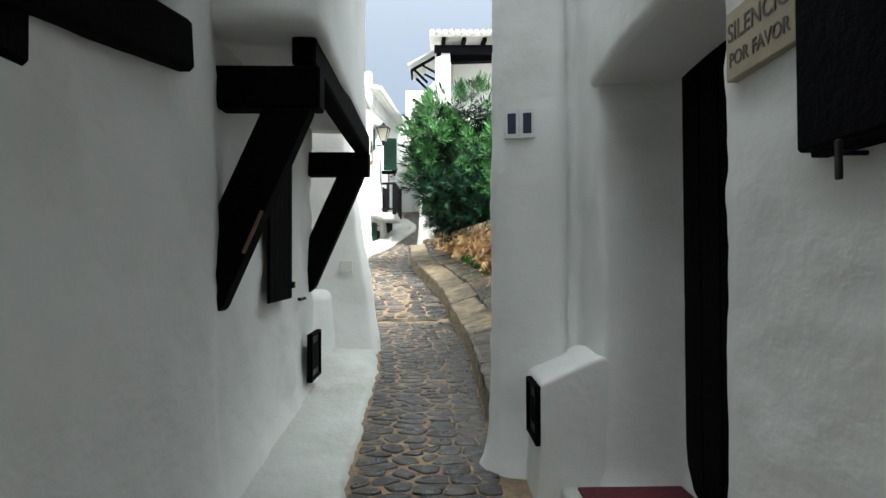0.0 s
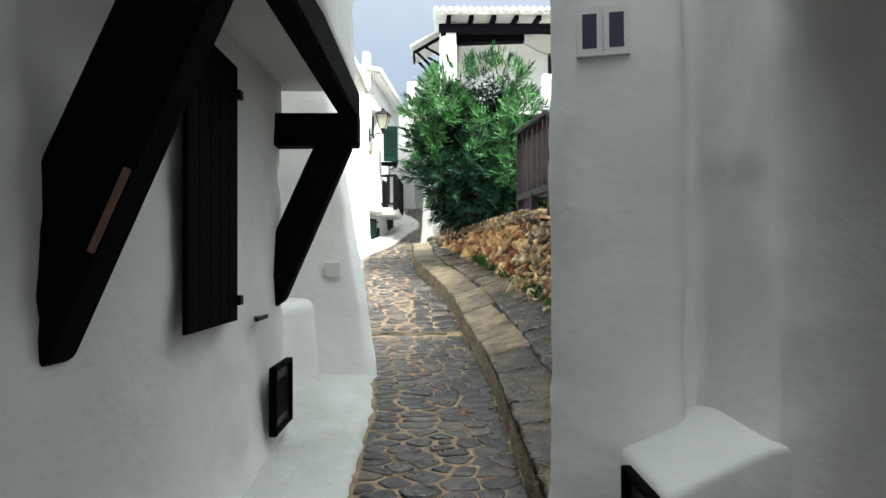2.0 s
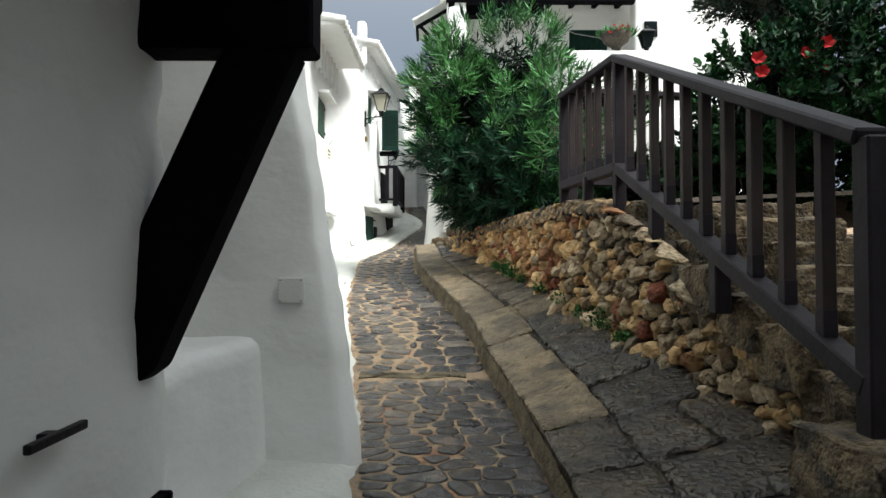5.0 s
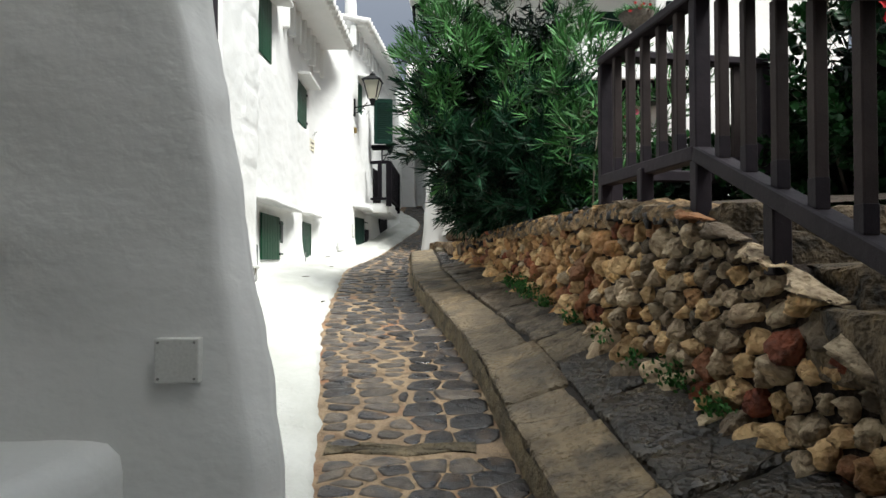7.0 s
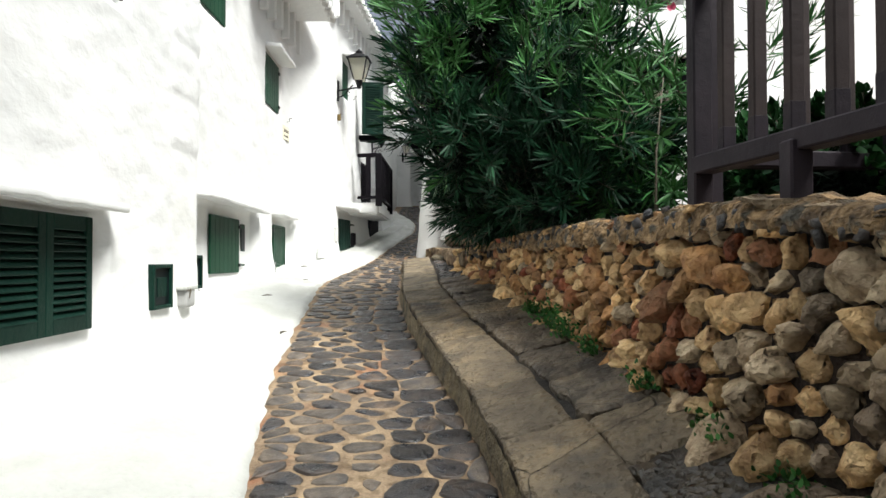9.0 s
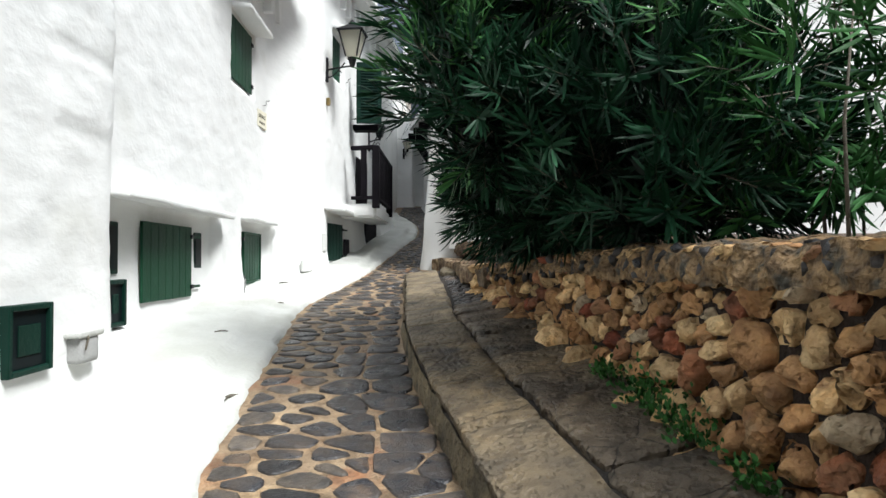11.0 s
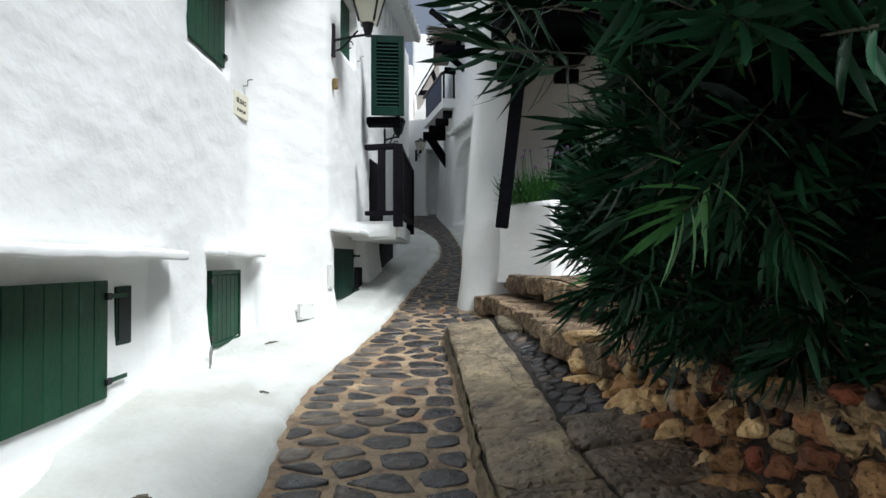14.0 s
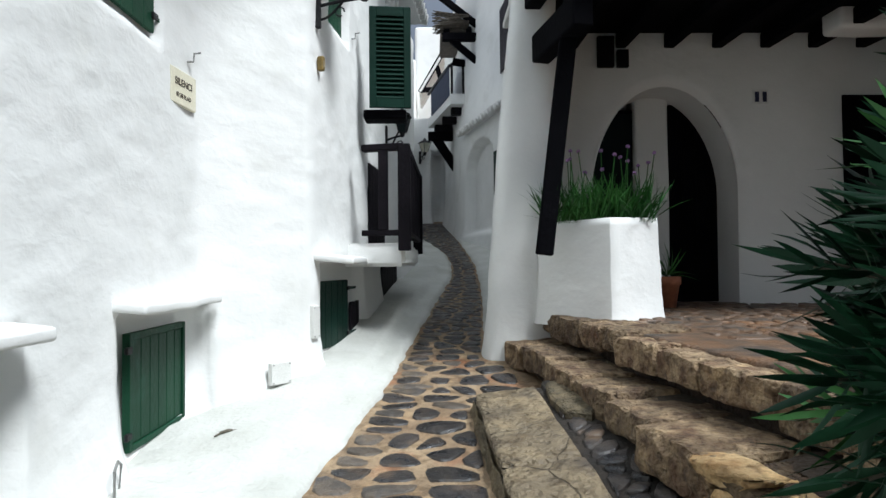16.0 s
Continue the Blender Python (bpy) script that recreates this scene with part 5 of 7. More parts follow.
def slab(poly, top, th, material, parent, name, round_=0.012, jit=0.0, rough=0.006):
    """A flat stone of any outline, its worn, uneven top following the given height."""
    c = sum((Vector(p) for p in poly), Vector((0, 0))) / len(poly)
    vs, n = [], len(poly)
    dz, tx, ty_ = rng.uniform(-jit, jit), rng.uniform(-0.02, 0.02), rng.uniform(-0.02, 0.02)
    rings = ((0.0, th), (0.0, round_), (round_, 0.0), (0.35, 0.0), (0.68, 0.0))
    for inset, drop in rings:
        for p in poly:
            v = Vector(p)
            d = (c - v)
            v = v + d * (inset if inset > 0.1 else min(0.4, inset / max(d.length, 0.01)))
            z = top(v.x, v.y) + dz + tx * (v.x - c.x) + ty_ * (v.y - c.y) - drop
            vs.append((v.x, v.y, z + (wob(v.x, v.y, dz * 90, rough, 0.11) if drop < th else 0)))
    vs.append((c.x, c.y, top(c.x, c.y) + dz + wob(c.x, c.y, dz * 90, rough, 0.11)))
    m = len(rings) - 1
    fs = [(j * n + k, j * n + (k + 1) % n, (j + 1) * n + (k + 1) % n, (j + 1) * n + k) for j in range(m) for k in range(n)]
    fs += [(m * n + k, m * n + (k + 1) % n, (m + 1) * n) for k in range(n)]
    me = mesh(name, vs, fs, material, False)
    me.polygons.foreach_set("use_smooth", [i >= 2 * n for i in range(len(me.polygons))])
    ob = new(name, me)
    ob.parent = parent
    return ob


tagged(slab([(LX(9.2) + 0.03 + 0.93 * f + rng.uniform(-0.01, 0.01), 9.255 + 0.02 * math.sin(9 * f) + rng.uniform(-0.012, 0.012)) for f in np.linspace(0, 1, 12)] + [(LX(9.2) + 0.03 + 0.93 * f, 9.375 + 0.02 * math.sin(7 * f + 1) + rng.uniform(-0.014, 0.014)) for f in np.linspace(1, 0, 12)], lambda x, y: G(y) + 0.008, 0.05, KERB, None, "drain_sill", 0.006), "flat band of pale cement laid across the cobbles", "sill", kind="structure")

# broken kerb face of ochre stone
kv, kf, ky = [], [], list(np.arange(4.4, 16.9, 0.05))
for y in ky:
    h = KH(y)
    for k in range(6):
        f = k / 5
        kv.append((KX(y) - 0.035 + 0.022 * f + wob(f, y, 3, 0.016, 0.12) + wob(f, y, 9, 0.012, 0.05), y, G(y) - 0.05 + (h + 0.015) * f))
for j in range(len(ky) - 1):
    for k in range(5):
        kf.append((j * 6 + k, (j + 1) * 6 + k, (j + 1) * 6 + k + 1, j * 6 + k + 1))
o = new("kerb_face", mesh("kerb_face", kv, kf, KERB))
o.parent = bed


def rough_quad(x00, x01, x11, x10, y0, y1, j):
    """An outline with broken, uneven sides."""
    pts = [(x00, y0), (x01, y0), (x11, y1), (x10, y1)]
    out = []
    c0 = ((x00 + x11) / 2, (y0 + y1) / 2)
    for a, b in zip(pts, pts[1:] + pts[:1]):
        out.append((a[0] + rng.uniform(-j, j) * 0.5 + 0.03 * (c0[0] - a[0]), a[1] + rng.uniform(-j, j) * 0.5 + 0.03 * (c0[1] - a[1])))
        for f in (0.12, 0.3, 0.48, 0.66, 0.84):
            out.append((a[0] + (b[0] - a[0]) * f + rng.uniform(-j, j), a[1] + (b[1] - a[1]) * f + rng.uniform(-j, j)))
    return out


y = 4.45
while y < 16.8:
    ln = rng.uniform(0.45, 0.95)
    ln = 16.86 - y if 16.86 - y - ln < 0.4 else ln
    w = rng.uniform(0.37, 0.42)
    slab(rough_quad(KX(y), KX(y) + w, KX(y + ln) + w, KX(y + ln), y + 0.006, y + ln - 0.006, 0.009), pave_z, 0.13, SLAB_PALE if y > 13.5 else SLAB if y > 8.4 + rng.uniform(-1.2, 0.6) else SLAB_DAMP_SHADE, bed, "kerb_slab", 0.014, 0.006)
    y += ln
# flags between the kerb and the wall, in uneven courses
y = 4.5
while y < 14.1:
    ln = rng.uniform(0.34, 0.70)
    a0, a1 = KX(y) + 0.412, KX(y + ln) + 0.412
    b0, b1 = (WX(v) + (1.6 if y < 6.2 else 0.05) for v in (y, y + ln))
    n = max(1, round((b0 - a0) / rng.uniform(0.36, 0.58)))
    if b0 - a0 > 0.1:
        cuts = [0] + sorted((k + rng.uniform(-0.22, 0.22)) / n for k in range(1, n)) + [1]
        sh0 = [rng.uniform(-0.08, 0.08) for _ in cuts]
        for q, (f0, f1) in enumerate(zip(cuts, cuts[1:])):
            sh = sh0[q] if n > 1 else 0.0
            slab(rough_quad(a0 + (b0 - a0) * f0 + 0.008, a0 + (b0 - a0) * f1 - 0.008, a1 + (b1 - a1) * f1 - 0.008, a1 + (b1 - a1) * f0 + 0.008, y + 0.008 + sh, y + ln - 0.008 + sh, 0.022), pave_z, 0.07, (PAVE if rng.random() < 0.75 else SLAB) if y > 9.2 + rng.uniform(-1.2, 0.6) else PAVE_DAMP_SHADE if rng.random() < 0.8 else SLAB_DAMP_SHADE, bed, "paving_stone", 0.014, 0.012, 0.014)
    y += ln

tagged(slab([(-0.12, 16.82), (0.02, 16.90), (0.2, 17.0), (0.36, 17.08), (0.42, 16.85), (0.40, 16.6), (0.2, 16.42), (0.02, 16.2), (-0.10, 16.3), (-0.14, 16.55)], lambda x, y: G(y) + 0.20 + 0.16 * (x + 0.1), 0.2, KERB, None, "cement_saddle", 0.015, 0.0, 0.015), "rough cement patch joining kerb and porch step", "cement", kind="structure")

# dry-stone wall
drywall = thing("dry_stone_wall", "low dry-stone wall of cream, rust and grey field stones", "wall", kind="structure")
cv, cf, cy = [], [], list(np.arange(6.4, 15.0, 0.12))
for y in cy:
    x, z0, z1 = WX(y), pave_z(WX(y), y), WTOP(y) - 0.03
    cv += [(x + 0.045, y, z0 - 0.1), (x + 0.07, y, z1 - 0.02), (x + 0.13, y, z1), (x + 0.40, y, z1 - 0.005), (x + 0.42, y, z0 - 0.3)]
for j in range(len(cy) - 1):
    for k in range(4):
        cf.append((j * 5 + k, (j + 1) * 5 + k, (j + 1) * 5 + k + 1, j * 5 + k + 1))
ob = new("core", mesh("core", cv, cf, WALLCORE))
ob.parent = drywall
ROCK = [[hull_mesh("stone", mt, 1.0, 20, 40 + 7 * k + i) for i in range(6)] for k, mt in enumerate(ROCKS)]
# stones sit close, each filling the ground between its neighbours
spots = []
for _ in range(16000):
    y = rng.uniform(6.42, 14.95)
    z = rng.uniform(pave_z(WX(y), y) - 0.05, WTOP(y) + (0.02 if y > 7.7 else -0.20))
    big = noise.noise(Vector((y * 1.3, z * 1.3, 8)))
    r = rng.choice((rng.uniform(0.065, 0.11), rng.uniform(0.10, 0.19), rng.uniform(0.18, 0.34))) * (1 + 0.3 * big)
    if all((y - a) ** 2 + ((z - b) * 1.15) ** 2 > ((r + c) / 2) ** 2 for a, b, c in spots):
        spots.append((y, z, r))
spots.sort()


def wall_stone(c, line, height, seed, x0):
    """A rough, broken stone bulging out of the wall's face."""
    q_, vs, n = random.Random(seed), [], len(line)
    tilt = (q_.uniform(-0.5, 0.5), q_.uniform(-0.5, 0.5))
    cut = [(q_.uniform(-1, 1), q_.uniform(-1, 1), q_.uniform(0.35, 0.9)) for _ in range(3)]
    o = seed * 3.7
    for f, h in ((0.97, -0.09), (1.02, 0.15), (0.98, 0.55), (0.87, 0.82), (0.68, 0.96), (0.36, 1.0)):
        for p in line:
            a, b = (p[0] - c[0]) * f, (p[1] - c[1]) * f
            k = wob(a + o, b, h, 0.018, 0.07) + abs(wob(a, b + o, h, 0.016, 0.03)) if h > 0 else 0
            d = height * h + (tilt[0] * a + tilt[1] * b if h > 0.2 else 0)
            for u, v, w in cut:
                d = min(d, height * (w + 0.35) - u * a - v * b) if h > 0.3 else d
            vs.append((x0(c[0] + a, c[1] + b) - d - k, c[0] + a + 0.7 * k, c[1] + b - 0.6 * k))
    vs.append((x0(*c) - height * 0.95 - wob(o, 0, 0, 0.014, 0.06), c[0], c[1]))
    fs = [(j * n + k, j * n + (k + 1) % n, (j + 1) * n + (k + 1) % n, (j + 1) * n + k) for j in range(5) for k in range(n)]
    fs += [(5 * n + k, 5 * n + (k + 1) % n, 6 * n) for k in range(n)]
    return vs, [tuple(reversed(f)) for f in fs]


made = 0
rest = {k: ([], []) for k in range(5)}
for i, ((y, z, r), poly) in enumerate(zip(spots, cells([(a, b) for a, b, r in spots], 0.3))):
    if len(poly) < 3:
        continue
    poly = [(p[0], min(p[1], WTOP(p[0]) + (0.01 if p[0] > 7.7 else -0.17))) for p in poly]
    c, r_, line = soft_outline(poly, rng.uniform(0.006, 0.024), rng, 0.23)
    if len(line) < 6 or r_ < 0.025:
        continue
    line = [((1 - f) * p[0] + f * q_[0] + rng.uniform(-0.007, 0.007), (1 - f) * p[1] + f * q_[1] + rng.uniform(-0.007, 0.007)) for p, q_ in zip(line, line[1:] + line[:1]) for f in ((0.0, 0.5) if math.hypot(p[0] - q_[0], p[1] - q_[1]) > 0.035 else (0.0,))]
    t = noise.noise(Vector((y * 0.55, z * 1.4, 3.3)))
    u = rng.random()
    warmth = max(0.0, min(1.0, (y - 9.2) / 1.5))
    if rng.random() < warmth:
        belt = max(0.0, 1 - abs(z - G(y) - 0.62) / 0.24)
        k = 2 if u < 0.07 + 0.30 * max(0, t) + 0.30 * belt else 1 if u < 0.52 else 0 if u < 0.97 else 3
    else:
        k = 3 if u < 0.52 else 4 if u < 0.64 else 0 if u < 0.92 else 2 if u < 0.97 else 1
    vs, fs = wall_stone(c, line, r_ * rng.uniform(0.70, 1.20), i, lambda a, b: WX(a) + 0.055 + 0.03 * (b - 1.5))
    if made < 300 and 8.2 < y < 14.5 and rng.random() < 0.85:
        o = new("stone", mesh("stone", vs, fs, ROCKS[k]))
        o.parent = drywall
        made += 1
    else:
        k0 = len(rest[k][0])
        rest[k][0].extend(vs)
        rest[k][1].extend(tuple(k0 + i_ for i_ in f) for f in fs)
for k in range(5):
    if rest[k][0]:
        o = new("stones_rest", mesh("stones_rest", *rest[k], ROCKS_REST[k]))
        o.parent = drywall
        tagged(o, "further field stones of the wall", kind="stuff")
# rough pebbly capping
CAPD = lerp_table([(8.9, 0.2), (10, 0.8), (12, 1.0), (13, 0.4), (14.7, 0.2)])
pv, pf = [], []
py = list(np.arange(8.9, 14.7, 0.03))
for y in py:
    for k in range(11):
        a = math.pi * max(0, k - 3) / 7
        x = WX(y) + 0.20 - 0.20 * math.cos(a) - 0.015 * (k < 3)
        z = WTOP(y) - 0.05 + 0.07 * math.sin(a) ** 0.7 - (0.035 * (3 - k) * CAPD(y) if k < 3 else 0)
        pv.append((x + wob(x, y, z, 0.035, 0.10) + wob(x, y, z, 0.018, 0.035), y, z + wob(y, x, z, 0.03, 0.09) + wob(y, x, 5, 0.012, 0.035)))
for j in range(len(py) - 1):
    for k in range(10):
        pf.append((j * 11 + k, (j + 1) * 11 + k, (j + 1) * 11 + k + 1, j * 11 + k + 1))
ob = new("capping", mesh("capping", pv, pf, CAPPING, False))
ob.parent = drywall
peb = []
CAPROCK = [hull_mesh("pebble", COBBLE_REST, 1.0, 13, 90 + k) for k in range(4)]
y = 8.9
while y < 14.6:
    for q in range(2):
        dz = rng.uniform(-0.10, 0.03)
        peb.append((CAPROCK[rng.randrange(4)], pose(WX(y) + (rng.uniform(-0.005, 0.02) if dz < -0.02 else rng.uniform(0.0, 0.14)), y + rng.uniform(-0.03, 0.03), WTOP(y) - 0.03 + dz, rng.uniform(-25, 25), rng.uniform(-15, 15), rng.uniform(-20, 20)) @ Matrix.Diagonal((0.06, rng.uniform(0.035, 0.06), rng.uniform(0.055, 0.09), 1))))
    y += rng.uniform(0.07, 0.13)
o = joined("cap_pebbles", peb, COBBLE_REST, drywall, "small pebbles set along the wall top")


# stone stairs up to the garden
def rough_stone(lo, hi, material, parent, name="step", amp=0.03, cell=0.14):
    bm = bmesh.new()
    box(bm, lo, hi, 0.028, None, 2)
    for ax in range(3):
        n = int((hi[ax] - lo[ax]) / cell)
        for k in range(1, n):
            co, no = [0, 0, 0], [0, 0, 0]
            co[ax], no[ax] = lo[ax] + (hi[ax] - lo[ax]) * k / n, 1
            bmesh.ops.bisect_plane(bm, geom=bm.verts[:] + bm.edges[:] + bm.faces[:], plane_co=co, plane_no=no)
    for v in bm.verts:
        c = v.co.copy()
        h = c + Vector((rough_stone.n * 1.7, 0, 0))
        v.co += Vector((wob(h.x, c.y, c.z, amp, 0.13) + wob(h.x, c.y, c.z, amp * 0.45, 0.05), wob(c.y + 9, c.z, h.x, amp, 0.13), wob(c.z + 5, h.x, c.y, amp * 0.5, 0.16) + wob(c.y, h.x, c.z, amp * 0.35, 0.05)))
    rough_stone.n += 1
    return part(name, bm, material, parent, "", False)


rough_stone.n = 0
stairs = thing("stone_stairs", "rough stone stairs climbing beside the wall", "stairs", kind="structure")
rough_stone((1.12, 5.72, 0.40), (2.7, 6.15, 0.60), STEPSTONE, stairs, "step", 0.05, 0.08)
rough_stone((1.30, 5.95, 0.50), (2.7, 6.50, 0.89), STEPSTONE, stairs, "step", 0.05, 0.08)
for k in range(7):
    y0, z1 = 6.38 + 0.375 * k, 1.07 + 0.158 * k
    x = WX(y0 + 0.2) + (-0.04 if k < 4 else 0.13)
    for a, c in ((x, x + rng.uniform(0.35, 0.55)), (x + 0.56, 2.75)):
        rough_stone((a, y0 + rng.uniform(-0.05, 0.05), z1 - 0.30), (c, y0 + 0.58, z1 + rng.uniform(-0.02, 0.02)), STEPSTONE, stairs, "step", 0.040, 0.09)
rough_stone((2.75, 5.6, 0.3), (3.2, 9.6, 1.75), ROCKS[4], stairs, "side_wall", 0.05, 0.2)
side = []
for k in range(130):
    yy, zz = rng.uniform(5.7, 9.5), rng.uniform(0.7, 1.8)
    side.append((ROCK[3 if rng.random() < 0.5 else 4][rng.randrange(5)], pose(2.76, yy, zz, rng.uniform(-20, 20), rng.uniform(-20, 20), rng.uniform(-15, 15)) @ Matrix.Diagonal((0.14, rng.uniform(0.12, 0.22), rng.uniform(0.1, 0.16), 1))))
o = joined("side_stones", side, ROCKS[4], stairs, "grey field stones of the stair's side wall")
o.data.polygons.foreach_set("use_smooth", [False] * len(o.data.polygons))

# two tiers of ochre stones before the porch terrace
tiers = thing("porch_steps", "two low steps of rough ochre stones before the porch", "steps", kind="structure")
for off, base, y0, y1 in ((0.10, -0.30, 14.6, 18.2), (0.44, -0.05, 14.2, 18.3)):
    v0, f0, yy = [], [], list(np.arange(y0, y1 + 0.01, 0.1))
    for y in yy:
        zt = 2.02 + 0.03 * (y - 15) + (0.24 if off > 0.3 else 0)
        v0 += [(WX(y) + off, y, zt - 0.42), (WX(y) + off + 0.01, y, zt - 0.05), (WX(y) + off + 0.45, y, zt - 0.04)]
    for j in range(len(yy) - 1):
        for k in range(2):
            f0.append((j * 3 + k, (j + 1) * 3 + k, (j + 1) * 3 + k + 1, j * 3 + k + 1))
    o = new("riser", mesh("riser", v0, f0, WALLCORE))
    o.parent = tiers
for tier in (0, 1):
    y = 14.65 if tier == 0 else 14.3
    while y < 18.1:
        ln = rng.uniform(0.34, 0.66)
        x = WX(y + ln / 2) + (0.0 if tier == 0 else 0.32)
        zt = 2.02 + 0.03 * (y - 15) + (0.24 if tier else 0) + rng.uniform(-0.015, 0.015)
        th = rng.uniform(0.15, 0.20)
        dp = rng.uniform(0.42, 0.50)
        o = rough_stone((0, 0, 0), (dp, ln, th), OCHRESTEP, tiers, "step_stone", 0.026, 0.06)
        o.matrix_basis = pose(x + rng.uniform(0.0, 0.05), y, zt - th, rng.uniform(-1.5, 1.5), rng.uniform(-2, 2), 8.5 + rng.uniform(-3, 3))
        y += ln - 0.005


def field(x0, x1, y0, y1, size, top, parent, material, height, label, seed):
    """Flat field of set stones over a height."""
    q_ = random.Random(seed)
    ps, y = [], y0
    while y < y1:
        x = x0(y) + q_.uniform(0.02, size)
        while x < x1(y):
            ps.append((x, y + q_.uniform(-0.3, 0.3) * size))
            x += q_.uniform(0.7, 1.35) * size
        y += size * 0.8
    vs, fs = [], []
    for (x, y), poly in zip(ps, cells(ps, size * 1.6)):
        poly = [(min(max(p[0], x0(y)), x1(y)), p[1]) for p in poly]
        if len(poly) < 4:
            continue
        c, r_, line = soft_outline(poly, q_.uniform(0.10, 0.2) * size, q_)
        if len(line) < 6 or r_ < size * 0.2:
            continue
        v1, f1 = dome(c, line, height * q_.uniform(0.5, 1.2), top, (q_.uniform(-0.05, 0.05), q_.uniform(-0.05, 0.05)))
        k0 = len(vs)
        vs += v1
        fs += [tuple(k0 + i for i in t) for t in f1]
    o = new("set_stones", mesh("set_stones", vs, fs, material))
    o.parent = parent
    tagged(o, label, kind="stuff")


field(lambda y: KX(y) + 0.43, lambda y: WX(y) - 0.02, 14.2, 16.85, 0.12, lambda x, y: pave_z(x, y) - 0.028, bed, COBBLE_REST, 0.009, "small dark cobbles of the gutter beside the steps", 21)
field(lambda y: WX(y) + 0.85, lambda y: 4.5, 16.6, 19.05, 0.17, lambda x, y: 2.297, tiers, TERRACE, 0.014, "worn brown paving stones of the terrace", 22)


# ---- plants ----
def leaf_verts(l, w, bend, fold=0.25, n=4):
    """A long pointed leaf with a folded midrib: rows of left, middle, right."""
    rows = []
    for k in range(n + 1):
        t = k / n
        hw = w * (0.12 if k == 0 else 0.0 if k == n else math.sin(math.pi * min(1, t * 0.9 + 0.08)) ** 0.8)
        z = -bend * t * t * l
        rows.append(((-hw, t * l, z + fold * hw), (0, t * l, z), (hw, t * l, z + fold * hw)))
    return rows


def add_leaf(vs, fs, m, rows):
    o = len(vs)
    for r3 in rows:
        vs += [tuple(m @ Vector(p)) for p in r3]
    n = len(rows)
    for j in range(n - 1):
        a = o + 3 * j
        fs += [(a, a + 1, a + 4, a + 3), (a + 1, a + 2, a + 5, a + 4)]


def frame_along(p, d, spin):
    d = d.normalized()
    u = d.orthogonal().normalized()
    m = Matrix((u, d, u.cross(d))).transposed().to_4x4()
    m.translation = p
    return m @ Matrix.Rotation(spin, 4, "Y")


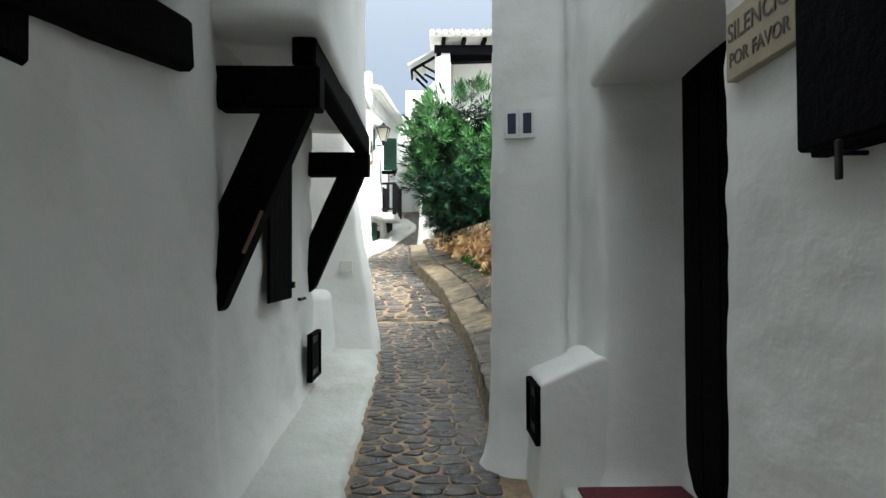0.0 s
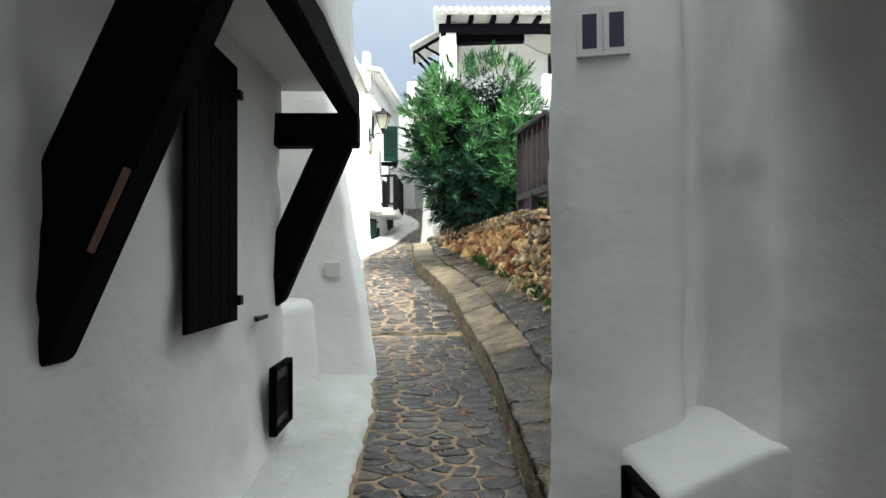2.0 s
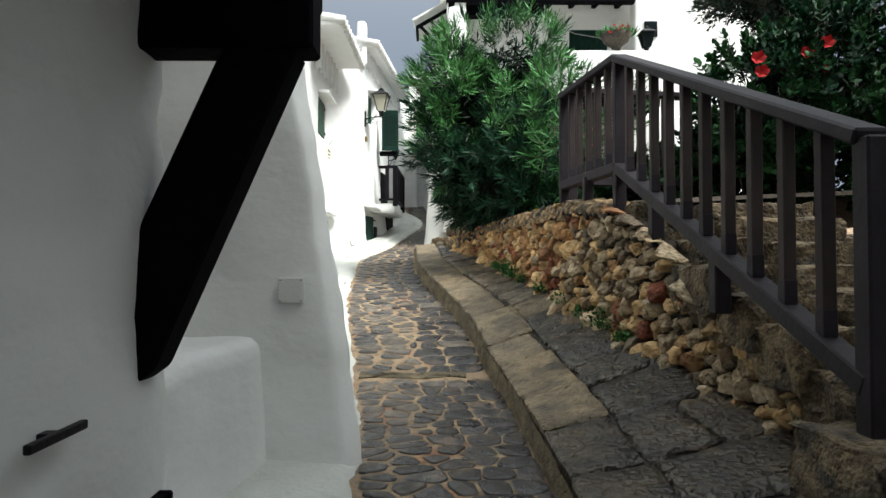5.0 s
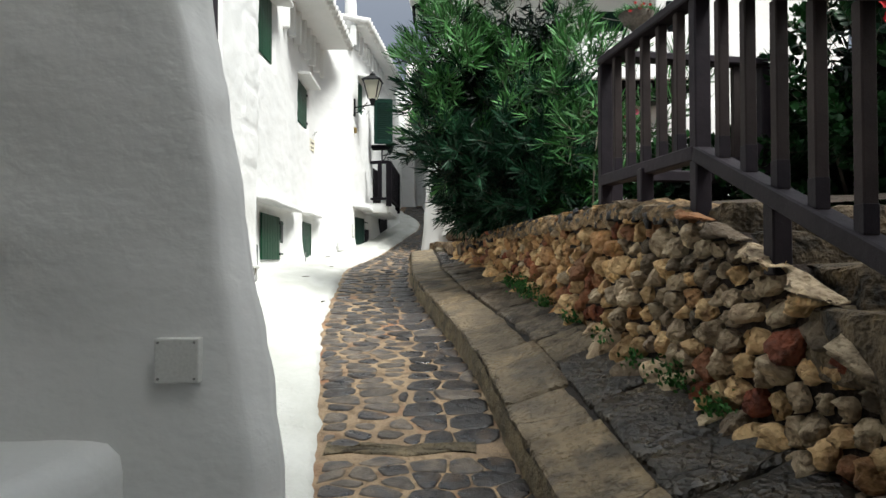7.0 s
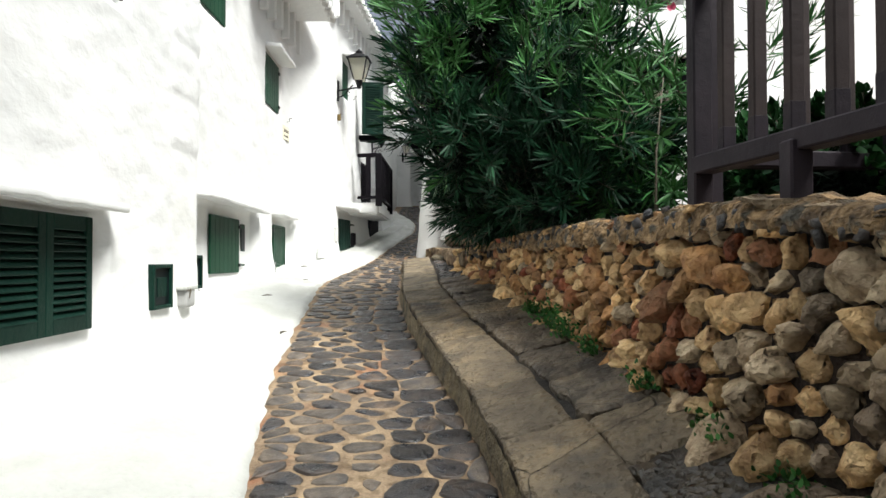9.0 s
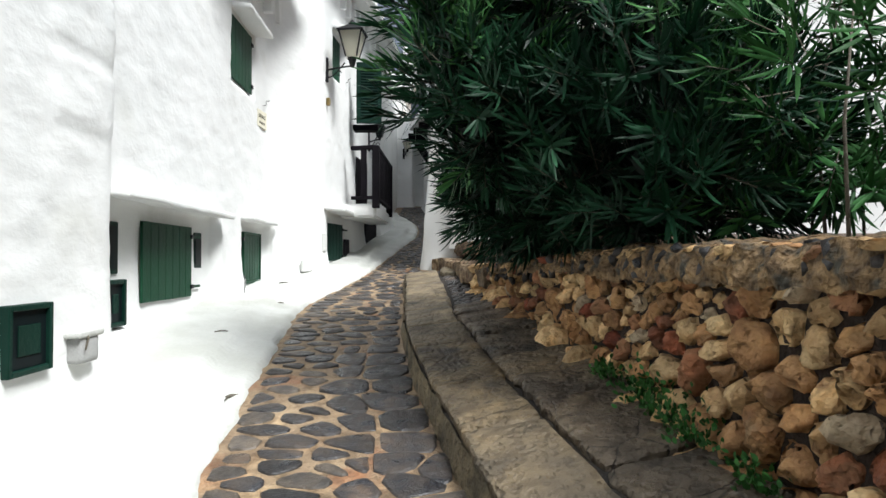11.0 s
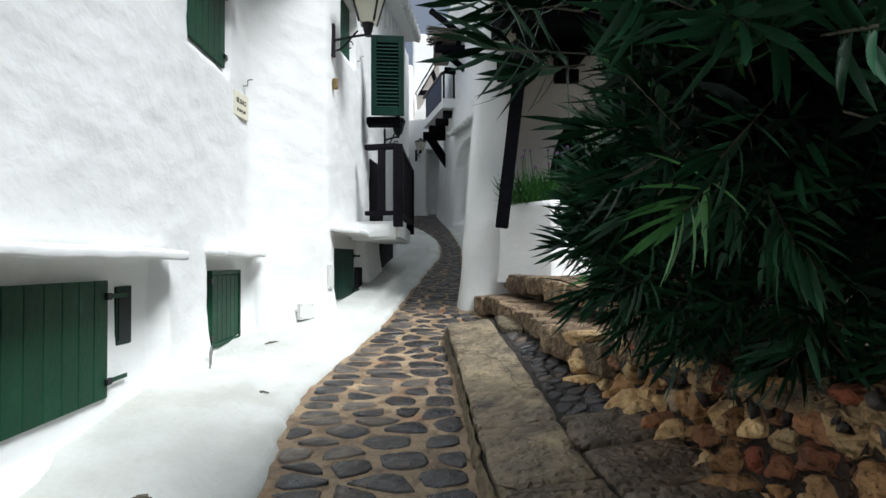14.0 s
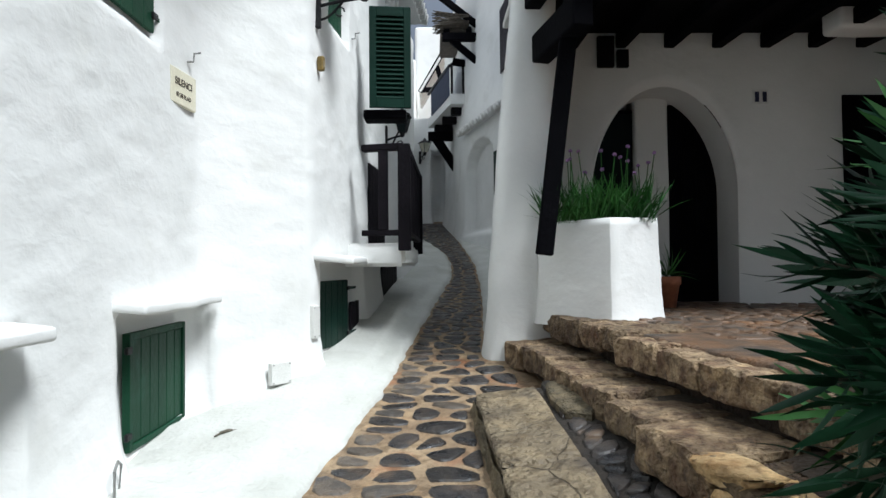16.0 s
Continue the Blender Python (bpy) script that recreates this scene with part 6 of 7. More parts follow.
def shrub(name, label, stems, crown_fn, sprigs, leaf, whorls, material, young=None, seed=1, keep=None, category="shrub", inner=(), stem_r=0.016):
    """A bush: stems from the ground, and sprigs of whorled leaves through the crown."""
    q = random.Random(seed)
    s = thing(name, label, category)
    for a, b in stems:
        a, b = Vector(a), Vector(b)
        mid = a.lerp(b, 0.5) + Vector((q.uniform(-0.12, 0.12), q.uniform(-0.12, 0.12), 0.05))
        part("stem", rod(bmesh.new(), [a, mid, b], [stem_r, stem_r * 0.75, stem_r * 0.4], 6), STEM, s, smooth=True)
    sets = {0: ([], []), 1: ([], []), 2: ([], []), 3: ([], [])}
    singles = []
    for _ in range(sprigs):
        p, out = crown_fn(q)
        d = (out * q.uniform(0.7, 1.1) + Vector((q.uniform(-0.4, 0.4), q.uniform(-0.4, 0.4), q.uniform(0.1, 0.9)))).normalized()
        ln = q.uniform(0.14, 0.30)
        # light leaves gather high and on the south side, sunlight put into the colour
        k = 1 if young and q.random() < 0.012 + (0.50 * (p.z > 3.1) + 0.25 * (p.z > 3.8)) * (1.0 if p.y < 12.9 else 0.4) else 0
        vs, fs = sets[k]
        wv, wf = sets[2]
        m0 = frame_along(p, d, 0)
        add_leaf(wv, wf, m0, [((-0.004, t * ln, 0.0), (0, t * ln, 0.004), (0.004, t * ln, 0)) for t in (0, 0.5, 1)])
        for wh in range(whorls):
            t = 0.25 + 0.75 * (wh + 0.6) / whorls
            spin0 = q.uniform(0, 6.28)
            for b in range(3):
                ang = radians((98 - 66 * t) * q.uniform(0.82, 1.18))
                l = leaf[0] * q.uniform(0.75, 1.2) * (0.8 if t > 0.85 else 1.0)
                m = m0 @ Matrix.Translation((0, ln * t, 0)) @ Matrix.Rotation(spin0 + b * 2.094 + q.uniform(-0.3, 0.3), 4, "Y") @ Matrix.Rotation(ang, 4, "X")
                rows = leaf_verts(l, leaf[1] * q.uniform(0.8, 1.15), q.uniform(0.0, 0.5))
                if keep and len(singles) < 220 and keep(p):
                    singles.append((m, k))
                else:
                    add_leaf(vs, fs, m, rows)
    # broader leaves fill the heart of the bush, its deep shade in their colour
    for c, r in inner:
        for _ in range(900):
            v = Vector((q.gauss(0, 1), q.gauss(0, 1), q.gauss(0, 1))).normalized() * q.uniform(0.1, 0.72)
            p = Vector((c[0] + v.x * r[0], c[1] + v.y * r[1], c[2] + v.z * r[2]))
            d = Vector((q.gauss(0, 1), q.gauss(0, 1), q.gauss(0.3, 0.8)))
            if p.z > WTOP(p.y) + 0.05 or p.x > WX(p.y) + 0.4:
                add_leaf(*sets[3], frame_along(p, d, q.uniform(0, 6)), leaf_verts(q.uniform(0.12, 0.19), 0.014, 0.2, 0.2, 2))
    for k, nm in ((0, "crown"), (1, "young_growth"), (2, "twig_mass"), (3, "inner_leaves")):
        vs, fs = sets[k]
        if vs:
            ob = new(nm, mesh(nm, vs, fs, (material, young or material, STEM, LEAF_SHADE)[k]))
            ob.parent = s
            tagged(ob, ("dense leaves", "fresh light green shoots, lightened where the sun falls", "thin twigs", "inner leaves darkened for the shade inside")[k], kind="stuff")
    if singles:
        vs, fs = [], []
        add_leaf(vs, fs, Matrix(), leaf_verts(leaf[0], leaf[1], 0.18))
        me = [mesh("leaf", vs, fs, material), mesh("leaf", vs, fs, young or material)]
        for m, k in singles:
            o = new("leaf", me[k])
            o.parent, o.matrix_basis = s, m
    return s


def blob(lumps, gaps=-0.28, shell=0.35):
    """Points through the outer shells of several overlapping lumps of foliage."""
    def fn(q):
        c, r = lumps[q.randrange(len(lumps))]
        while True:
            v = Vector((q.gauss(0, 1), q.gauss(0, 1), q.gauss(0, 1))).normalized()
            f = q.uniform(shell, 1.0) ** 0.5
            p = Vector((c[0] + v.x * r[0] * f, c[1] + v.y * r[1] * f, c[2] + v.z * r[2] * f))
            f2 = noise.noise(p * 2.6)
            if f2 > gaps and (p.y < 12.84 or p.x > (-0.58 if p.z < 2.75 else -0.43 if p.z < 3.0 else -0.50) + 0.60 * (p.y - 12.84)) and (p.y < 11 or p.x > 2.4 or p.z > 2.2 + 0.9 * max(0, WX(p.y) - p.x)):
                return p, v
    return fn


OL = [((0.55, 12.75, 3.1), (0.95, 1.05, 1.0)), ((0.45, 12.9, 2.65), (0.6, 0.7, 0.5)), ((0.50, 12.9, 4.2), (0.85, 0.95, 0.85)), ((1.15, 13.0, 4.3), (0.65, 0.9, 0.85)), ((1.0, 12.6, 3.1), (0.7, 1.0, 0.9)), ((1.05, 13.8, 3.3), (0.6, 0.75, 1.0)), ((0.62, 13.6, 2.7), (0.50, 0.7, 0.55)),
      ((0.15, 12.9, 3.6), (0.6, 0.7, 0.9)), ((-0.02, 12.8, 3.9), (0.48, 0.5, 0.75)), ((0.05, 12.8, 3.1), (0.45, 0.45, 0.5)), ((0.28, 14.0, 2.75), (0.32, 0.4, 0.42)), ((1.1, 12.4, 2.7), (0.6, 0.8, 0.5)), ((0.48, 13.6, 2.68), (0.42, 0.55, 0.45)), ((1.0, 12.3, 2.4), (0.6, 0.7, 0.34))]
stems = [((0.80 + 0.12 * math.cos(a), 13.0 + 0.2 * math.sin(a), 2.0), (0.75 + 0.45 * math.cos(a * 1.3), 13.0 + 0.5 * math.sin(a * 1.3), 3.2 + 0.3 * math.sin(a * 5))) for a in np.arange(14) * 0.45]
shrub("oleander_bush", "tall dense oleander bush with narrow green leaves", stems, blob(OL, -0.12, 0.60), 1750, (0.175, 0.0090), 6, LEAF, LEAF_LIT_YOUNG, 11, inner=OL, keep=lambda p: p.x < 0.25 and 12.4 < p.y < 14.2 and p.z < 3.2)
# thinner oleander shoots farther along the garden edge
OL2 = [((1.55, 11.5, 2.9), (0.5, 0.6, 0.55)), ((2.1, 11.8, 3.2), (0.6, 0.6, 0.7)), ((1.5, 12.0, 3.6), (0.5, 0.5, 0.5)), ((1.7, 11.9, 2.4), (0.5, 0.5, 0.3))]
stems = [((1.3 + 0.35 * k % 0.9, 11.2 + 0.12 * k, 2.0), (1.4 + 0.45 * k % 1.1, 11.3 + 0.13 * k, 3.1 + 0.1 * (k % 4))) for k in range(9)]
pink_spots = []
young_bush = shrub("oleander_bush", "thin young oleander with bare stems and a few flowers", stems, blob(OL2, 0.0), 240, (0.17, 0.0088), 5, LEAF_FRESH, LEAF_LIT_YOUNG, 12, stem_r=0.009)
for x, y, z in ((1.62, 11.25, 3.05), (1.70, 11.3, 2.95), (1.75, 11.3, 3.12), (2.35, 11.5, 2.95), (1.5, 11.4, 3.6)):
    pink_spots.append((x, y, z))
HB = [((3.05, 10.0, 3.0), (0.5, 0.7, 0.75)), ((3.5, 9.9, 3.1), (0.7, 0.8, 0.9)), ((4.1, 10.3, 3.4), (0.7, 0.8, 0.9)), ((3.2, 10.5, 2.6), (0.6, 0.7, 0.5)), ((4.4, 9.8, 2.8), (0.7, 0.8, 0.7)), ((3.0, 11.0, 2.4), (1.0, 0.6, 0.35)), ((2.2, 10.9, 2.35), (0.5, 0.5, 0.3))]
stems = [((3.3 + 0.3 * math.cos(a), 10.1 + 0.3 * math.sin(a), 2.1), (3.5 + 0.7 * math.cos(a), 10.1 + 0.6 * math.sin(a), 3.2)) for a in np.arange(7)]
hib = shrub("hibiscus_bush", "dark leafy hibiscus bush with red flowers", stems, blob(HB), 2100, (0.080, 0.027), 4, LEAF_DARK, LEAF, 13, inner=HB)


def flower(parent, p, d, size, material):
    vs, fs = [], []
    m0 = frame_along(Vector(p), Vector(d), 0)
    for k in range(5):
        m = m0 @ Matrix.Rotation(k * 1.2566, 4, "Y") @ Matrix.Rotation(radians(62), 4, "X")
        add_leaf(vs, fs, m, leaf_verts(size, size * 0.42, 0.3, 0.2, 3))
    part("flower", mesh("flower", vs, fs, material), material, parent)


for p in pink_spots:
    flower(young_bush, p, (-0.5, -1, 0.4), 0.045, PETAL_PINK)
for x, y, z in ((2.67, 9.3, 3.34), (2.70, 9.3, 3.22), (3.11, 9.3, 3.39), (3.28, 9.3, 3.48), (3.30, 9.3, 3.23), (2.65, 10.5, 2.72)):
    flower(hib, (x, y, z), (-0.3, -1, 0.2), 0.085, PETAL_RED)
TR = [((3.75, 11.0, 4.85), (0.80, 0.7, 0.45)), ((4.5, 11.2, 4.75), (0.8, 0.7, 0.5)), ((4.1, 11.3, 5.3), (1.0, 0.8, 0.5))]
shrub("olive_tree", "grey-green olive tree crown above the garden", [((4.7, 11.6, 2.2), (4.5, 11.4, 4.0)), ((4.5, 11.4, 3.9), (3.8, 11.1, 4.9)), ((4.5, 11.4, 3.9), (4.6, 11.3, 5.2))], blob(TR), 2600, (0.070, 0.011), 4, LEAF_GREY, None, 14, category="tree")


# ---- porch: beams, planter, pots ----
def porch_frame():
    b = thing("porch_frame", "black-stained timber frame of the porch roof", "porch roof")
    part("post", beam(bmesh.new(), (0.01, 17.52, 2.80), (0.26, 17.50, 4.86), 0.10, 0.13, 0.012), BLACKWOOD, b)
    part("cross_beam", beam(bmesh.new(), (0.26, 17.22, 4.56), (0.05, 18.35, 4.56), 0.16, 0.24, 0.012), BLACKWOOD, b)
    part("cross_beam", beam(bmesh.new(), (0.16, 17.05, 4.98), (0.0, 18.35, 4.98), 0.14, 0.16, 0.012), BLACKWOOD, b)
    part("front_beam", beam(bmesh.new(), (0.1, 17.35, 4.86), (4.6, 17.05, 4.86), 0.18, 0.22, 0.014), BLACKWOOD, b)
    for k in range(9):
        x = 0.62 + 0.5 * k
        part("rafter", beam(bmesh.new(), (x, 17.05, 4.97), (x, 19.15, 5.02), 0.11, 0.15, 0.01), BLACKWOOD, b)
    part("boarding", beam(bmesh.new(), (2.3, 16.95, 5.075), (2.3, 19.14, 5.12), 4.7, 0.04, 0.0), BLACKWOOD, b)
    part("roof", beam(bmesh.new(), (2.3, 16.9, 5.13), (2.3, 19.14, 5.18), 4.8, 0.06, 0.01), TILE_WHITE, b)
    part("post", box(bmesh.new(), (3.0, 17.4, 2.30), (3.2, 17.6, 4.9), 0.014), BLACKWOOD, b)


porch_frame()
planter = thing("planter", "white plastered planter box full of strap-leaved plants", "planter")
bm = bmesh.new()
foot, n = [(0.03, 17.95), (0.485, 17.43), (0.50, 17.42), (0.985, 17.72), (1.0, 17.74), (1.0, 18.1), (0.03, 18.1)], 14
rows_, base_ = [], smooth_path(foot + foot[:1], 0.09, 1)[:-1]
for k in range(n + 1):
    z, f = 2.24 + 0.83 * k / n, 1 - 0.075 * k / n + (0.03 * (1 - k / 2) if k < 2 else 0)
    ring = [Vector((0.5 + (p.x - 0.5) * f, 17.9 + (p.y - 17.9) * f)) for p in base_]
    rows_.append([bm.verts.new((p.x + wob(p.x, p.y, z, 0.008, 0.25), p.y + wob(p.y, p.x, z, 0.008, 0.25), z + (0.03 * (p.x - 0.2) if k > n - 2 else 0))) for p in ring])
inner = [bm.verts.new((0.5 + (v.co.x - 0.5) * 0.86, 17.86 + (v.co.y - 17.86) * 0.82, v.co.z - 0.005)) for v in rows_[-1]]
deep = [bm.verts.new(v.co - Vector((0, 0, 0.12))) for v in inner]
for lo, hi in zip(rows_ + [inner], rows_[1:] + [inner, deep]):
    for k in range(min(len(lo), len(hi))):
        bm.faces.new((lo[k], lo[(k + 1) % len(lo)], hi[(k + 1) % len(lo)], hi[k]))
bmesh.ops.recalc_face_normals(bm, faces=bm.faces)
soil_ring = [v.co + Vector((0, 0, 0.05)) for v in deep]
part("body", bm, PLASTER, planter, smooth=True)
bm = bmesh.new()
bm.faces.new([bm.verts.new(p) for p in soil_ring])
part("soil", bm, SOIL, planter)
tuft = thing("society_garlic", "tuft of green strap leaves with lilac flower heads", "plant")
vs, fs = [], []
q = random.Random(3)
for k in range(620):
    p = Vector((q.uniform(0.10, 0.93), q.uniform(17.62, 18.0), 3.05))
    d = Vector((q.gauss(0, 0.45), q.gauss(-0.15, 0.45), 1))
    add_leaf(vs, fs, frame_along(p, d, q.uniform(0, 6)), leaf_verts(q.uniform(0.22, 0.42), 0.006, q.uniform(0.1, 0.6), 0.2, 4))
tagged(part("leaves", mesh("leaves", vs, fs, GRASS), GRASS, tuft), "arching strap leaves", kind="stuff")
for k in range(17):
    p = Vector((q.uniform(0.2, 0.92), q.uniform(17.65, 17.9), 3.06))
    e = p + Vector((q.gauss(0, 0.07), q.gauss(0, 0.05), q.uniform(0.40, 0.62)))
    stalk = part("flower_stalk", rod(bmesh.new(), [p, p.lerp(e, 0.5), e], 0.004, 5), GRASS, tuft)
    for j in range(5):
        flower(stalk, e, (q.gauss(0, 1), q.gauss(0, 1), q.uniform(-0.3, 1)), 0.019, PETAL_LILAC)
pot = thing("flower_pot", "terracotta pot with a small trailing plant", "pot")
part("pot", rod(bmesh.new(), [(1.40, 18.75, 2.30), (1.40, 18.75, 2.52), (1.40, 18.75, 2.53), (1.40, 18.75, 2.60)], [0.085, 0.12, 0.135, 0.135], 16), TERRACOTTA, pot, smooth=True)
vs, fs = [], []
for k in range(40):
    add_leaf(vs, fs, frame_along(Vector((1.40, 18.75, 2.6)), Vector((q.gauss(0, 0.8), q.gauss(0, 0.8), 0.8)), 0), leaf_verts(q.uniform(0.15, 0.3), 0.008, 0.7))
tagged(part("leaves", mesh("leaves", vs, fs, GRASS), GRASS, pot), "thin trailing leaves", kind="stuff")
d = thing("arched_door", "black-stained arched plank door of the porch", "door")
for k in range(4):
    x = 1.81 + 0.15 * k
    part("plank", box(bmesh.new(), (x, 19.70, 2.30), (x + 0.148, 19.76, 4.5), 0.006), BLACKWOOD, d)
w = thing("arched_window", "dark window behind the planter", "window")
part("pane", box(bmesh.new(), (0.84, 19.70, 2.9), (1.40, 19.74, 4.4), 0.006), DARKGLASS, w)
part("frame", box(bmesh.new(), (0.80, 19.74, 2.86), (1.44, 19.78, 4.45), 0.006), BLACKWOOD, w)
s = thing("notice_board", "small dark plaques high on the porch wall", "plaque")
part("plaque", box(bmesh.new(), (0.87, 19.10, 4.74), (1.04, 19.15, 5.06), 0.004), BALCWOOD, s)
part("plaque", box(bmesh.new(), (1.07, 19.10, 4.74), (1.19, 19.15, 4.92), 0.004), BALCWOOD, s)
plank_shutter("plank_shutter", on_wall((3.75, 19.13, 3.3), (0, -1)), 0.7, 1.15, BLACKWOOD, "black plank shutter beside the porch door", 4, False)

# ---- upper house over the terrace ----
u = thing("upper_eave", "black timber eave with white roof tiles above", "roof edge")
part("beam", beam(bmesh.new(), (0.12, 18.65, 7.88), (4.65, 18.62, 7.88), 0.20, 0.24, 0.014), BLACKWOOD, u)
part("beam", beam(bmesh.new(), (0.25, 19.3, 7.80), (2.57, 19.3, 7.88), 0.3, 0.27, 0.014), BLACKWOOD, u)
part("post", box(bmesh.new(), (0.16, 18.60, 7.45), (0.34, 18.78, 7.9), 0.014), BLACKWOOD, u)
for k in range(8):
    x = 0.4 + 0.62 * k
    part("rafter", beam(bmesh.new(), (x, 18.45, 8.13), (x, 20.5, 8.45), 0.12, 0.13, 0.01), BLACKWOOD, u)
part("roof", beam(bmesh.new(), (2.5, 18.42, 8.26), (2.5, 20.7, 8.62), 5.0, 0.10, 0.01), TILE_WHITE, u)
for k in range(26):
    x = 0.05 + 0.19 * k
    part("tile", rod(bmesh.new(), [(x, 18.34, 8.30), (x, 19.6, 8.52)], [0.09, 0.075], 8), TILE_WHITE, u, smooth=True)
plank_shutter("plank_shutter", on_wall((3.97, 20.38, 6.75), (0, -1)), 1.02, 1.03, GREENDARK, "closed dark green shutter behind the parapet", 7, False)
bs = thing("hanging_basket", "round hanging basket with green plants and red flowers", "flower basket")
part("bowl", rod(bmesh.new(), [(4.2, 18.62, 6.55), (4.2, 18.62, 6.70), (4.2, 18.62, 6.82), (4.2, 18.62, 7.0)], [0.07, 0.12, 0.28, 0.38], 16), THATCH, bs, smooth=True)
vs, fs = [], []
for k in range(420):
    a, rr = q.uniform(0, 6.28), q.uniform(0, 0.34)
    add_leaf(vs, fs, frame_along(Vector((4.2 + rr * 1.15 * math.cos(a), 18.62 + rr * math.sin(a), 6.98)), Vector((math.cos(a) * 0.8, math.sin(a) * 0.8, q.uniform(0.2, 1))), 0), leaf_verts(q.uniform(0.12, 0.24), 0.018, 0.6, 0.2, 3))
tagged(part("leaves", mesh("leaves", vs, fs, LEAF_FRESH), LEAF_FRESH, bs), "short green foliage", kind="stuff")
for k in range(9):
    flower(bs, (4.2 + q.uniform(-0.4, 0.3), 18.3 + q.uniform(-0.05, 0.1), 7.02 + q.uniform(-0.1, 0.1)), (0, -1, 0.5), 0.05, PETAL_RED)
w = thing("small_window", "small dark window in the tall white wall", "window")
part("pane", box(bmesh.new(), (5.22, 19.56, 7.31), (5.55, 19.62, 7.71), 0.01), DARKGLASS, w)
s = thing("warning_sign", "small white sign with a red band on the parapet", "sign")
part("plate", box(bmesh.new(), (4.88, 18.42, 5.98), (5.06, 18.45, 6.30), 0.004), NUMBER_TILE, s)
part("bar", box(bmesh.new(), (4.89, 18.414, 6.08), (5.03, 18.42, 6.17)), RED, s)
part("bar", box(bmesh.new(), (4.91, 18.414, 6.22), (5.01, 18.42, 6.26)), IRON, s)

# ---- far balcony and awnings ----
# drawn small near the porch, then set back up the lane at full size
FAR = Matrix.Translation((-0.83, 12.84, 2.74)) @ Matrix.Scale(1.38, 4) @ Matrix.Translation((0.83, -12.84, -2.74))
b = thing("far_balcony", "white balcony on dark timber brackets with navy cloth", "balcony")
NO, NW, FW, FO = (-0.55, 22.0), (-0.02, 22.0), (-0.30, 23.72), (-0.90, 23.65)
bm = bmesh.new()
lo = [bm.verts.new((x, y, 5.12)) for x, y in (NO, NW, FW, FO)]
hi = [bm.verts.new((x, y, 5.27)) for x, y in (NO, NW, FW, FO)]
bm.faces.new(lo)
bm.faces.new(hi)
for i in range(4):
    j = (i + 1) % 4
    bm.faces.new((lo[j], lo[i], hi[i], hi[j]))
bmesh.ops.recalc_face_normals(bm, faces=bm.faces)
part("slab", bm, PLASTER, b)
for f in (0.15, 0.5, 0.85):
    p0, p1 = Vector((*NO, 5.06)).lerp(Vector((*FO, 5.06)), f), Vector((*NW, 5.06)).lerp(Vector((*FW, 5.06)), f)
    part("joist", beam(bmesh.new(), p0 + Vector((0.06, 0, 0)), p1, 0.13, 0.11, 0.01), BALCWOOD, b)
part("bracket_arm", beam(bmesh.new(), (-0.90, 23.4, 4.92), (-0.25, 23.4, 4.92), 0.13, 0.15, 0.01), BLACKWOOD, b)
part("bracket_strut", beam(bmesh.new(), (-0.76, 23.42, 4.88), (-0.32, 23.42, 4.22), 0.12, 0.15, 0.01), BLACKWOOD, b)
part("cloth", beam(bmesh.new(), (-0.57, 22.05, 5.46), (-0.84, 23.4, 5.46), 0.012, 0.42, 0.002), BLUECLOTH, b)
part("handrail", beam(bmesh.new(), (-0.56, 22.02, 5.70), (-0.89, 23.6, 5.70), 0.04, 0.04, 0.004), IRON, b)
for x in (-0.53, -0.36, -0.18):
    part("baluster", box(bmesh.new(), (x - 0.018, 22.02, 5.27), (x + 0.018, 22.06, 5.72), 0.003), IRON, b)
part("top_rail", beam(bmesh.new(), (-0.55, 22.04, 5.72), (-0.08, 22.04, 5.72), 0.04, 0.04, 0.004), IRON, b)
a = thing("thatched_awning", "dark thatched awning on black timber struts", "awning")
part("thatch", box(bmesh.new(), (-0.70, 21.5, 6.10), (-0.30, 22.9, 6.20), 0.02), THATCH, a)
part("arm", beam(bmesh.new(), (-0.68, 21.5, 5.93), (-0.05, 21.5, 5.93), 0.10, 0.11, 0.01), BLACKWOOD, a)
part("strut", beam(bmesh.new(), (-0.55, 21.52, 5.90), (-0.10, 21.52, 5.52), 0.08, 0.09, 0.01), BLACKWOOD, a)
part("arm", beam(bmesh.new(), (-0.52, 22.0, 5.75), (-0.1, 22.0, 5.68), 0.08, 0.10, 0.01), BLACKWOOD, a)
part("rafter", beam(bmesh.new(), (-0.62, 21.5, 6.0), (-0.50, 22.9, 6.75), 0.08, 0.09, 0.01), BLACKWOOD, a)
part("rafter", beam(bmesh.new(), (-0.30, 21.5, 6.0), (-0.20, 22.9, 6.75), 0.08, 0.09, 0.01), BLACKWOOD, a)
part("strut", beam(bmesh.new(), (-0.75, 21.5, 6.55), (-0.05, 21.5, 6.0), 0.07, 0.09, 0.01), BLACKWOOD, a)
for k in range(60):
    yy = 21.45 + rng.uniform(-0.06, 0.3)
    part("straw", rod(bmesh.new(), [(-0.78 + rng.uniform(-0.05, 0.05), yy, 6.12 + rng.uniform(-0.08, 0.16)), (-0.30, yy + 0.05, 6.14 + rng.uniform(-0.06, 0.14))], 0.007, 4), THATCH, a)
for top in (b, a):
    top.matrix_basis = FAR
rt = thing("roof_tile_course", "short course of white tiles over the blind arch", "roof edge")
part("slab", beam(bmesh.new(), (-0.20, 25.5, 5.40), (0.40, 23.1, 5.40), 0.16, 0.04, 0.01), PLASTER, rt)
